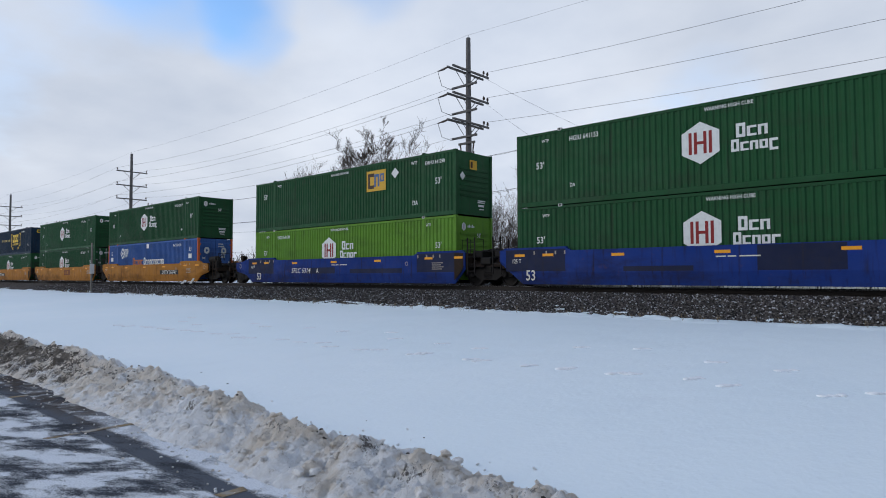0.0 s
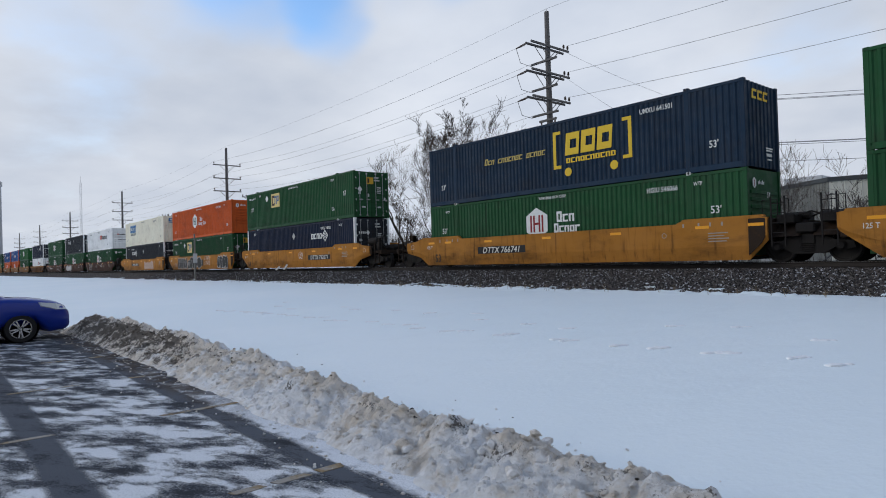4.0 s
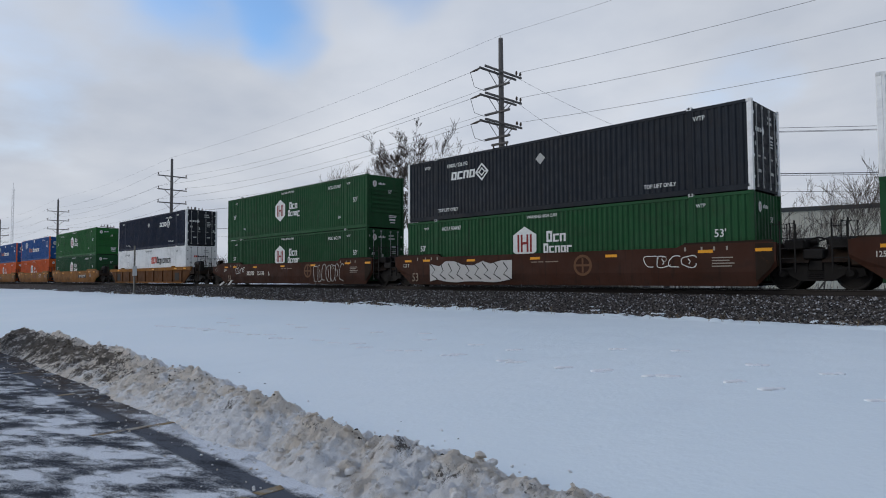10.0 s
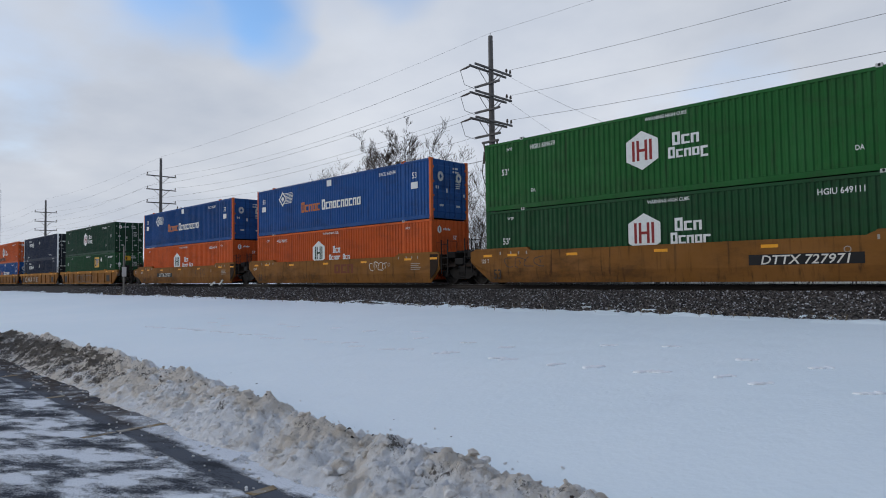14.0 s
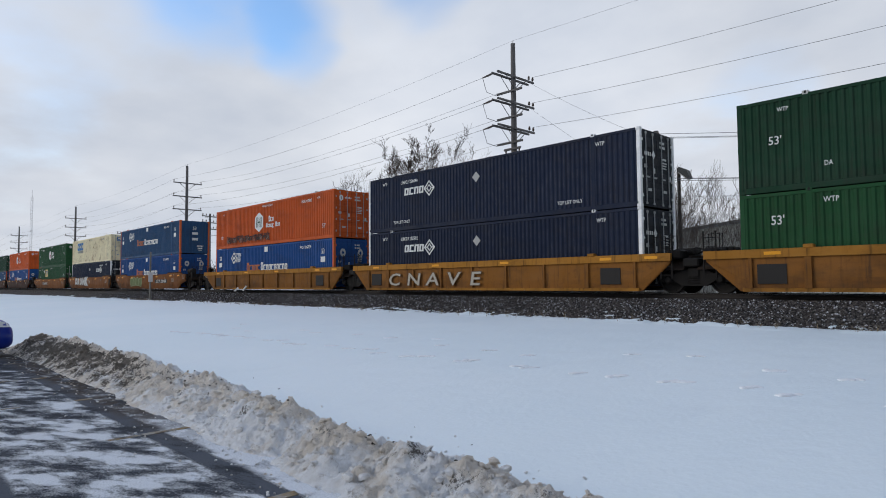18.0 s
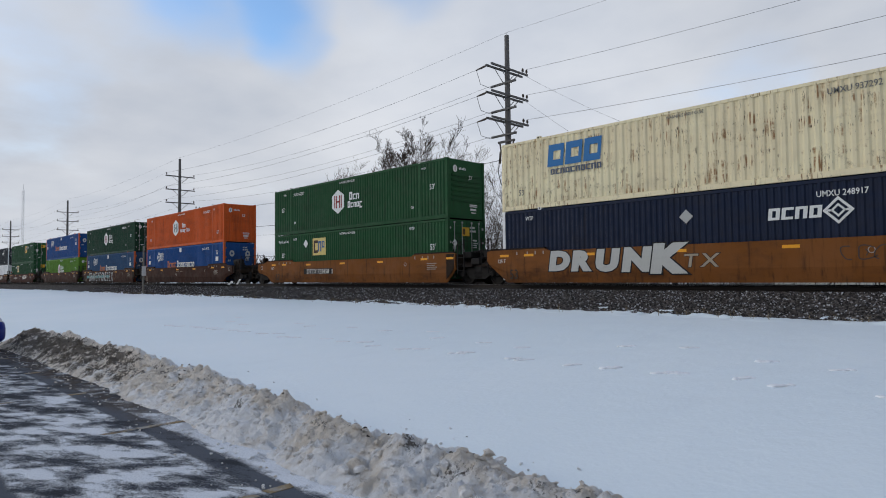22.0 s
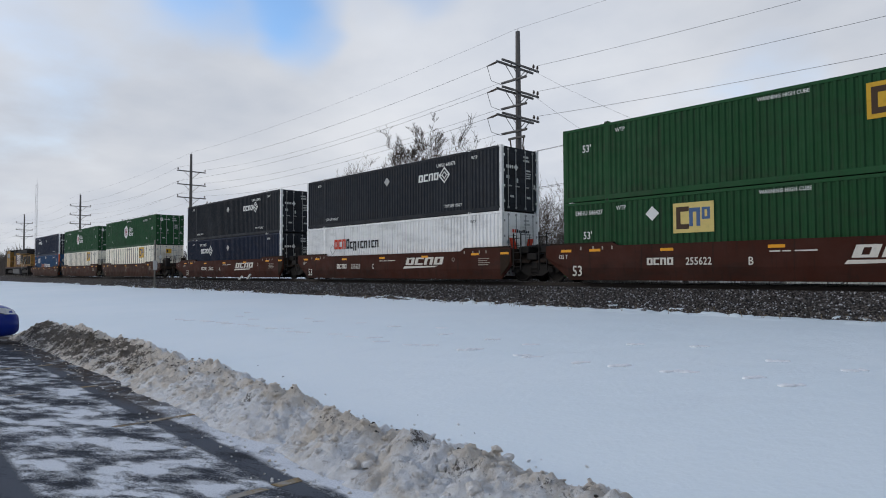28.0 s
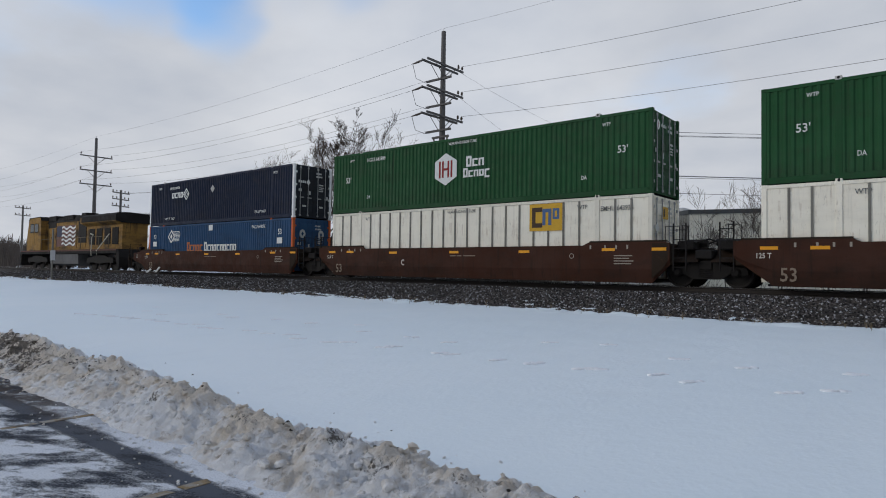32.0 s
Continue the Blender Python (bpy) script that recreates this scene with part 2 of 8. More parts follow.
def mat_asphalt():
    n = Nodes("asphalt_with_blown_snow")
    x, y = n.axis(0), n.axis(1)
    a = n.mix(n.noise(150, 3), (0.012, 0.014, 0.019), (0.060, 0.064, 0.074))
    # wind-blown patches, drawn out a little, that break up into frost and grains at their edges
    long = n.noise(1.0, 6, 0.62, n.mapped((0.72, 0.34, 1), 30, True))
    small = n.noise(3.6, 6, 0.72, n.mapped((1.0, 0.5, 1), 20, True))
    drift = n.math("ADD", n.math("MULTIPLY", long, 0.68), n.math("MULTIPLY", small, 0.32))
    drift = n.math("SUBTRACT", drift, n.ramp(x, -15.0, -8.0, 0.05, 0.0))
    grain = n.math("MULTIPLY", n.math("SUBTRACT", n.noise(48, 5, 0.8), 0.5), 0.5)
    frost = n.ramp(n.math("ADD", drift, grain), 0.39, 0.50)
    snow = n.ramp(n.math("ADD", drift, n.math("MULTIPLY", grain, 0.55)), 0.44, 0.54)
    # bare wheel tracks along the row of stalls
    wave = n.math("MULTIPLY", n.math("SUBTRACT", n.noise(2.1, 6, 0.7), 0.5), 0.11)
    off = n.math("ABSOLUTE", n.math("SUBTRACT", n.math("ADD", y, wave), 2.49))
    bare = n.ramp(n.math("ADD", off, n.math("MULTIPLY", grain, 0.22)), 0.085, 0.125)
    off = n.math("ABSOLUTE", n.math("SUBTRACT", n.math("ADD", y, wave), 0.86))
    bare = n.math("MINIMUM", bare, n.ramp(n.math("ADD", off, n.math("MULTIPLY", grain, 0.22)), 0.12, 0.19))
    snow = n.math("MULTIPLY", snow, bare)
    frost = n.math("MULTIPLY", frost, n.ramp(bare, 0, 1, 0.55, 1.0))
    lee = n.math("MULTIPLY", n.ramp(n.math("ADD", y, n.math("MULTIPLY", n.math("SUBTRACT", n.noise(2.6, 5, 0.65), 0.5), 0.2)), 2.60, 2.70), n.ramp(n.math("ADD", n.noise(2.2, 6, 0.65), grain), 0.26, 0.46, 0.35, 1.0))
    snow = n.math("MAXIMUM", snow, n.math("MULTIPLY", lee, n.ramp(x, -9.5, -6.5)))
    c = n.mix(n.math("MULTIPLY", frost, 0.42), a, (0.30, 0.33, 0.39))
    c = n.mix(n.math("MULTIPLY", snow, n.ramp(n.noise(60, 4, 0.75), 0.3, 0.6, 0.62, 1.0)), c, (0.78, 0.80, 0.83))
    # brown slush below the soiled end of the ridge
    mud = n.math("MULTIPLY", n.math("MULTIPLY", n.ramp(x, -9.0, -5.5, 1, 0), n.ramp(y, 2.38, 2.66)), n.ramp(n.math("ADD", n.noise(3, 6, 0.65), grain), 0.36, 0.55))
    c = n.mix(n.math("MULTIPLY", mud, 0.85), c, (0.075, 0.056, 0.043))
    h = n.math("ADD", n.math("MULTIPLY", snow, 0.7), n.math("MULTIPLY", n.noise(90, 4), 0.3))
    return n.done(c, n.ramp(snow, 0, 1, 0.85, 0.9), 0, h, 0.02, 0.08)


def mat_ballast():
    n = Nodes("ballast")
    v = n.voronoi(19)
    c = n.mix(v.outputs["Color"], (0.022, 0.018, 0.016), (0.12, 0.10, 0.09))
    c = n.mix(n.ramp(n.noise(0.8, 4), 0.35, 0.65, 0, 0.5), c, (0.05, 0.04, 0.035))
    return n.done(c, 0.85, 0, v.outputs["Distance"], 0.06)


def mat_stone():
    n = Nodes("crushed_stone")
    r = n.random(True)
    c = n.mix(n.ramp(r, 0.1, 1.0), (0.014, 0.012, 0.011), (0.17, 0.15, 0.137))
    c = n.mix(n.ramp(r, 0.90, 0.92), c, (0.52, 0.52, 0.54))
    return n.done(c, 0.85, 0, n.noise(60, 3), 0.01)


def mat_wood(name, a, b, scale=1.0):
    n = Nodes(name)
    g = n.noise(3 * scale, 6, 0.6, n.mapped((6, 6, 0.35)))
    c = n.mix(g, a, b)
    return n.done(c, 0.85, 0, g, 0.012)


SNOW, BANK, ASPHALT, BALLAST, STONE = mat_snow(), mat_bank(), mat_asphalt(), mat_ballast(), mat_stone()
POLE_WOOD = mat_wood("pole_wood", (0.08, 0.074, 0.07), (0.20, 0.188, 0.18))
TIE_WOOD = mat_wood("tie_wood", (0.03, 0.025, 0.022), (0.09, 0.07, 0.055))
BARK = mat_wood("bark", (0.045, 0.038, 0.033), (0.13, 0.115, 0.10))
TWIG = plain("twig", (0.095, 0.076, 0.064), 0.85)
WEED = plain("dry_grass", (0.24, 0.18, 0.10), 0.9)
# rusty rail side, its colour darkened for the shadow it lies in
RAIL_SIDE = plain("rail_rust_shaded", (0.040, 0.034, 0.031), 0.75)
RAIL_TOP = plain("rail_head", (0.42, 0.41, 0.40), 0.28, 0.9, 0.05)
DARK = plain("dark_grimy_steel", (0.014, 0.012, 0.011), 0.75, 0.1)
STEEL = plain("grey_steel", (0.22, 0.22, 0.22), 0.5, 0.5)
GALV = plain("galvanised_steel", (0.42, 0.43, 0.44), 0.5, 0.6)
WIRE = plain("wire", (0.16, 0.16, 0.17), 0.6, 0.3)
WHITE = plain("white_marking", (0.78, 0.78, 0.75), 0.6, 0, 0.3)
BLACK = plain("black_marking", (0.012, 0.012, 0.013), 0.6)
RED = plain("red_marking", (0.25, 0.024, 0.022), 0.6)
ORANGE = plain("reflector_tape", (0.85, 0.36, 0.02), 0.5)
YELLOW = plain("yellow_panel", (0.62, 0.36, 0.03), 0.55, 0, 0.25)
PALE_YELLOW = plain("pale_yellow_panel", (0.66, 0.52, 0.18), 0.55, 0, 0.25)


# ---- geometry helpers ----
def box(bm, x0, x1, y0, y1, z0, z1):
    v = [bm.verts.new(p) for p in ((x0, y0, z0), (x1, y0, z0), (x1, y1, z0), (x0, y1, z0), (x0, y0, z1), (x1, y0, z1), (x1, y1, z1), (x0, y1, z1))]
    for f in ((0, 3, 2, 1), (4, 5, 6, 7), (0, 1, 5, 4), (1, 2, 6, 5), (2, 3, 7, 6), (3, 0, 4, 7)):
        bm.faces.new([v[i] for i in f])


def bbox(bm, x0, x1, y0, y1, z0, z1, b=0.01):
    """A box with chamfered edges."""
    t = bmesh.new()
    box(t, x0, x1, y0, y1, z0, z1)
    bmesh.ops.bevel(t, geom=list(t.edges), offset=b, segments=1, affect="EDGES")
    me = bpy.data.meshes.new("t")
    t.to_mesh(me)
    t.free()
    bm.from_mesh(me)
    bpy.data.meshes.remove(me)


def poly_y(bm, pts, y0, y1):
    """An outline in x and z, drawn out from y0 to y1."""
    a = [bm.verts.new((x, y0, z)) for x, z in pts]
    b = [bm.verts.new((x, y1, z)) for x, z in pts]
    bm.faces.new(a)
    bm.faces.new(b[::-1])
    for i in range(len(pts)):
        j = (i + 1) % len(pts)
        bm.faces.new((a[j], a[i], b[i], b[j]))


def poly_x(bm, pts, x0, x1):
    """An outline in y and z, drawn out from x0 to x1."""
    a = [bm.verts.new((x0, y, z)) for y, z in pts]
    b = [bm.verts.new((x1, y, z)) for y, z in pts]
    bm.faces.new(a[::-1])
    bm.faces.new(b)
    for i in range(len(pts)):
        j = (i + 1) % len(pts)
        bm.faces.new((a[i], a[j], b[j], b[i]))


def poly_z(bm, pts, z0, z1):
    """An outline in x and y, drawn up from z0 to z1."""
    a = [bm.verts.new((x, y, z0)) for x, y in pts]
    b = [bm.verts.new((x, y, z1)) for x, y in pts]
    bm.faces.new(b)
    for i in range(len(pts)):
        j = (i + 1) % len(pts)
        bm.faces.new((a[i], a[j], b[j], b[i]))


def tube(bm, pts, radii, sides=6, caps=True):
    """A tube through points; radii one number or one a point."""
    pts = [Vector(p) for p in pts]
    if isinstance(radii, (int, float)):
        radii = [radii] * len(pts)
    rings = []
    for i, p in enumerate(pts):
        d = (pts[min(i + 1, len(pts) - 1)] - pts[max(i - 1, 0)]).normalized()
        u = d.cross(Vector((0, 0, 1)) if abs(d.z) < 0.9 else Vector((1, 0, 0))).normalized()
        w = d.cross(u)
        rings.append([bm.verts.new(p + radii[i] * (math.cos(6.2832 * k / sides) * u + math.sin(6.2832 * k / sides) * w)) for k in range(sides)])
    for a, b in zip(rings, rings[1:]):
        for k in range(sides):
            bm.faces.new((a[k], a[(k + 1) % sides], b[(k + 1) % sides], b[k]))
    if caps:
        bm.faces.new(rings[0][::-1])
        bm.faces.new(rings[-1])


def lathe_y(bm, cx, cz, profile, sides=20):
    """Turned round an axle along y: profile of (radius, y)."""
    rings = [[bm.verts.new((cx + r * math.cos(6.2832 * k / sides), y, cz + r * math.sin(6.2832 * k / sides))) for k in range(sides)] for r, y in profile]
    for a, b in zip(rings, rings[1:]):
        for k in range(sides):
            bm.faces.new((a[k], b[k], b[(k + 1) % sides], a[(k + 1) % sides]))
    bm.faces.new(rings[0])
    bm.faces.new(rings[-1][::-1])


def bms(fn, *a, **k):
    bm = bmesh.new()
    fn(bm, *a, **k)
    return bm


def to_mesh(bm, name, smooth=False):
    bmesh.ops.recalc_face_normals(bm, faces=list(bm.faces))
    me = bpy.data.meshes.new(name)
    bm.to_mesh(me)
    bm.free()
    if smooth:
        me.polygons.foreach_set("use_smooth", [True] * len(me.polygons))
    return me


MESHES = {}


def shared(key, make, smooth=False):
    """The mesh under this key, made once."""
    if key not in MESHES:
        bm = bmesh.new()
        make(bm)
        MESHES[key] = to_mesh(bm, key if isinstance(key, str) else str(key[0]), smooth)
        MESHES[key].materials.append(None)
    return MESHES[key]


def part(name, me, material, parent=None, label=""):
    """One mesh object under a thing or a part; its material sits on the object, so meshes can be shared."""
    if isinstance(me, bmesh.types.BMesh):
        me = to_mesh(me, name)
    if not me.materials:
        me.materials.append(None)
    ob = new(name, me)
    ob.material_slots[0].link = "OBJECT"
    ob.material_slots[0].material = material
    ob.parent = parent
    if label:
        tagged(ob, label)
    return ob


def grid_mesh(name, xs, ys, z):
    """A sheet over xs and ys with height z(x, y), all numpy."""
    X, Y = np.meshgrid(xs, ys)
    V = np.stack([X, Y, z(X, Y)], -1).reshape(-1, 3)
    nx, ny = len(xs), len(ys)
    i = (np.arange(ny - 1)[:, None] * nx + np.arange(nx - 1)[None]).reshape(-1)
    F = np.stack([i, i + 1, i + nx + 1, i + nx], 1)
    me = bpy.data.meshes.new(name)
    me.from_pydata(V.tolist(), [], F.tolist())
    me.polygons.foreach_set("use_smooth", [True] * len(me.polygons))
    return me




TABLES = {}


def lattice_noise(x, y, scale, seed):
    """Smooth value noise for arrays."""
    if seed not in TABLES:
        TABLES[seed] = np.random.default_rng(seed).random((256, 256))
    tab = TABLES[seed]
    u, w = x / scale, y / scale
    i, j = np.floor(u).astype(int), np.floor(w).astype(int)
    fu, fw = u - i, w - j
    fu, fw = fu * fu * (3 - 2 * fu), fw * fw * (3 - 2 * fw)
    g = lambda a, b: tab[a % 256, b % 256]
    return (g(i, j) * (1 - fu) + g(i + 1, j) * fu) * (1 - fw) + (g(i, j + 1) * (1 - fu) + g(i + 1, j + 1) * fu) * fw - 0.5


# ---- ground ----
YC = 21.663            # centre of the track
RAIL = 1.22          # top of the rails
FIELD_EDGE = 16.8


def ground_z(x, y):
    rise = np.clip((y - 3.4) / (FIELD_EDGE - 3.4), 0, 1)
    z = 0.06 + 0.41 * rise ** 1.25
    z = np.where(y < 3.4, 0.06 - 0.5 * np.clip((3.4 - y) / 0.8, 0, 1) * 0.3, z)
    z = z + np.where((y > 3.6) & (y < 120), 0.05 * lattice_noise(x, y, 5.5, 1) + 0.02 * lattice_noise(x, y, 1.4, 2), 0)
    return z


def build_ground():
    def steps(a, b, fine, lo, hi):
        core = np.arange(lo, hi, fine)
        left = lo - np.geomspace(fine, lo - a, 40) if a < lo else np.array([])
        right = hi + np.geomspace(fine, b - hi, 40)
        return np.concatenate([left[::-1], core, right])
    xs = steps(-4000, 4000, 0.25, -45, 12)
    ys = steps(-4000, 4000, 0.16, 2.4, 17.6)
    g = part("ground", grid_mesh("ground", xs, ys, ground_z), SNOW)
    tagged(g, "smooth snow covered field with light crust", "ground", kind="structure")
    xs, ys = np.arange(-60, 30.1, 0.5), np.arange(-30, 3.31, 0.37)
    lot = part("pavement", grid_mesh("lot", xs, ys, lambda x, y: 0.0 * x), ASPHALT)
    tagged(lot, "dark asphalt parking lot streaked with blown snow", "parking lot", kind="structure")
    line_mat = Nodes("worn_yellow_line")
    c = line_mat.mix(line_mat.ramp(line_mat.noise(4, 7, 0.75), 0.42, 0.56), (0.24, 0.165, 0.075), (0.30, 0.275, 0.24))
    c = line_mat.mix(line_mat.ramp(line_mat.noise(2.6, 6, 0.7), 0.50, 0.62), c, (0.06, 0.06, 0.065))
    line_mat = line_mat.done(c, 0.8)
    rnd = random.Random(41)
    for x in (-24.6, -21.75, -18.85, -16.0, -13.1, -10.2, -7.34, -4.45, -1.58):
        def worn(bm):
            y = -2.6
            while y < 2.6:
                n = rnd.uniform(0.12, 0.55)
                if rnd.random() < 0.7:
                    a, b = rnd.uniform(0.02, 0.05), rnd.uniform(0.02, 0.05)
                    poly_z(bm, [(x - a, y), (x + b, y + 0.03), (x + 0.045, y + n * 0.5), (x + b, y + n), (x - a, y + n - 0.04), (x - 0.045, y + n * 0.5)], 0.0, 0.004)
                y += n + rnd.uniform(0.02, 0.35)
            poly_z(bm, [(x - 0.05, 2.38), (x + 0.05, 2.40), (x + 0.05, 2.60), (x - 0.05, 2.62)], 0.0, 0.005)
        ln = part("parking_line", bms(worn), line_mat)
        tagged(ln, "faded yellow painted stall line on asphalt", "parking line", "stall lines", kind="structure")


def bank_profile(x, y):
    """Height of the ploughed ridge of snow."""
    out = np.clip((-x - 5.0) / 5.0, 0, 1)
    mid = 3.40 + 0.15 * lattice_noise(x, x * 0 + 3.0, 2.6, 11) + 0.22 * out
    crest = 0.345 + 0.12 * lattice_noise(x, x * 0 + 7.0, 1.7, 12) + 0.075 * out
    crest = crest * np.clip((x + 19.5) / 1.0, 0, 1) ** 0.6
    wide = 0.62 + 0.18 * out
    front = np.clip((y - (mid - wide - 0.12 * lattice_noise(x, x * 0 + 9.0, 1.1, 13))) / wide, 0, 1)
    back = np.clip(((mid + 0.60) - y) / 0.60, 0, 1)
    shape = np.where(y < mid, front ** 0.85, back ** 0.7)
    shape = shape * (0.75 + 0.25 * shape)
    # crust broken into lumps: domes with sharp creases, ridges, and small crumbs
    dome = lambda k, seed: 0.5 - np.abs(lattice_noise(x + 0.3 * k * lattice_noise(x, y, k, seed + 40), y, k, seed)) * 2
    ridge = lambda k, seed: np.abs(lattice_noise(x, y, k, seed)) * 2 - 0.4
    lumps = 0.12 * lattice_noise(x, y, 0.55, 14) + 0.085 * ridge(0.33, 15) + 0.075 * dome(0.2, 16) + 0.065 * ridge(0.115, 17) + 0.045 * dome(0.06, 19) + 0.03 * lattice_noise(x, y, 0.034, 18)
    return crest * shape + lumps * np.clip(shape * 2.4, 0, 1) - 0.03


def icosa(bm, centre, size, rough, r, squash=0.7, sub=1):
    t = bmesh.new()
    bmesh.ops.create_icosphere(t, subdivisions=sub, radius=1.0)
    m = Euler((r.uniform(0, 6), r.uniform(0, 6), r.uniform(0, 6))).to_matrix()
    s = Vector((r.uniform(0.7, 1.2), r.uniform(0.7, 1.2), r.uniform(0.7, 1.2)))
    base = {}
    for v in t.verts:
        p = m @ (Vector([a * b for a, b in zip(v.co, s)]) * (1 + rough * r.uniform(-1, 1)))
        p.z *= squash
        base[v.index] = bm.verts.new(Vector(centre) + p * size)
    for f in t.faces:
        bm.faces.new([base[v.index] for v in f.verts])
    t.free()


def build_bank():
    xs = np.concatenate([np.arange(-19.8, -6, 0.034), np.arange(-6, 1.0, 0.021), np.arange(1.0, 9, 0.08)])
    ys = np.arange(2.24, 4.34, 0.022)
    b = part("snow_bank", grid_mesh("snow_bank", xs, ys, bank_profile), BANK)
    tagged(b, "ploughed ridge of dirty crusted snow beside asphalt", "snow bank", kind="structure")
    r = random.Random(5)
    # loose blocks of ice that stand clear of the ridge
    for i in range(26):
        x = -1.0 - 11.0 * r.random() ** 1.3
        y = 3.28 + r.uniform(-0.5, 0.45)
        s = r.uniform(0.03, 0.075)
        if i < 3:
            x, y, s = ((-2.26, 2.98, 0.085), (-1.75, 2.82, 0.10), (-3.0, 3.1, 0.08))[i]
        z = float(bank_profile(np.array([x]), np.array([y]))[0])
        bm = bmesh.new()
        icosa(bm, (0, 0, 0), s, 0.24, r, 0.7, 2)
        me = to_mesh(bm, "snow_chunk", False)
        ob = part("snow_chunk", me, CHUNK)
        ob.matrix_basis = pose(x, y, z + s * 0.15)
        tagged(ob, "rough lump of packed snow on the snow bank", "snow chunk", "snow chunks")
    bm = bmesh.new()
    for i in range(1500):
        x = -0.5 - 17 * r.random() ** 1.2
        y = 3.2 + r.gauss(0.1, 0.42)
        z = max(float(bank_profile(np.array([x]), np.array([y]))[0]), 0.07 if y > 3.5 else 0.0)
        icosa(bm, (x, y, z + 0.004), r.uniform(0.006, 0.02), 0.25, r, 0.8, 1)
    for i in range(1300):
        x = 0.5 - 19 * r.random() ** 1.15
        y = 3.26 + r.gauss(0, 0.3)
        z = float(bank_profile(np.array([x]), np.array([y]))[0])
        if z > 0.04:
            s = r.uniform(0.012, 0.036) * (1.6 if r.random() < 0.12 else 1)
            icosa(bm, (x, y, z + s * 0.1), s, 0.28, r, 0.75, 1)
    tagged(part("snow_crumbs", bm, BANK), "scattered crumbs of dirty snow", "snow crumbs", kind="stuff")
    bm = bmesh.new()
    for i in range(300):
        x = -1 - 15 * r.random()
        y = r.choice((3.5 + r.random() ** 4 * 1.9, 3.45 + r.random() * 0.5, 3.35 + r.random() * 0.35, 3.35 + r.random() * 0.3))
        z = float(ground_z(np.array([x]), np.array([y]))[0])
        z = max(z, float(bank_profile(np.array([x]), np.array([y]))[0]) if y < 4.0 else z)
        icosa(bm, (x, y, z), r.uniform(0.004, 0.02), 0.3, r, 0.7, 1)
    tagged(part("dirt_clods", bm, plain("soil", (0.05, 0.042, 0.036), 0.9)), "small dark clods of soil thrown on snow", "soil clods", kind="stuff")
    # old footprints: a crust lip with a hollow beside it
    bm = bmesh.new()
    for i in range(46):
        x = -21 + 20.5 * (i / 46) + r.uniform(-0.25, 0.25)
        y = 7.45 + (x + 21) * 0.078 + r.choice((0, 0.25)) + r.uniform(-0.12, 0.12)
        if i % 3 == 0:
            y += r.uniform(1.2, 2.6)
        z = float(ground_z(np.array([x]), np.array([y]))[0])
        a = r.uniform(0.5, 1.1)
        for k in range(5):
            u = (k - 2) * 0.06
            icosa(bm, (x + u * math.cos(a), y + u * math.sin(a), z), r.uniform(0.05, 0.085), 0.18, r, 0.32, 2)
    tagged(part("footprint_rims", to_mesh(bm, "footprint_rims", True), CRUST), "broken snow crust along old footprints", "footprints", kind="stuff")


def mat_chunk():
    n = Nodes("packed_snow")
    c = n.mix(n.ramp(n.noise(7, 6, 0.7), 0.3, 0.7), (0.52, 0.48, 0.43), (0.88, 0.87, 0.86))
    return n.done(c, 0.7, 0, n.noise(18, 6, 0.7), 0.02, 0.3)


CHUNK = mat_chunk()
CRUST = plain("snow_crust", (0.88, 0.89, 0.90), 0.6, 0, 0.05)


# ---- track ----
def ballast_z(x, y):
    """Cross section of the ballast bed."""
    d = np.abs(y - YC)
    top = RAIL - 0.21
    z = np.where(d < 1.75, top, top - (d - 1.75) * 0.185)
    z = z + 0.07 * lattice_noise(x, y, 0.5, 21) * np.clip((d - 1.3) / 0.5, 0, 1) + 0.04 * lattice_noise(x, y, 0.13, 22)
    foot = FIELD_EDGE - 0.4 + 0.3 * lattice_noise(x, x * 0 + 2.0, 3.0, 23) + 0.2 * lattice_noise(x, x * 0 + 5.0, 0.7, 24)
    return np.where(y < foot + 0.12, 0.20, z)


def rail_section(bm, y, x0, x1):
    pts = [(-0.07, -0.172), (0.07, -0.172), (0.07, -0.16), (0.012, -0.14), (0.009, -0.05), (0.036, -0.035), (0.036, -0.004), (-0.036, -0.004), (-0.036, -0.035), (-0.009, -0.05), (-0.012, -0.14), (-0.07, -0.16)]
    poly_x(bm, [(y + a, RAIL + b) for a, b in pts], x0, x1)


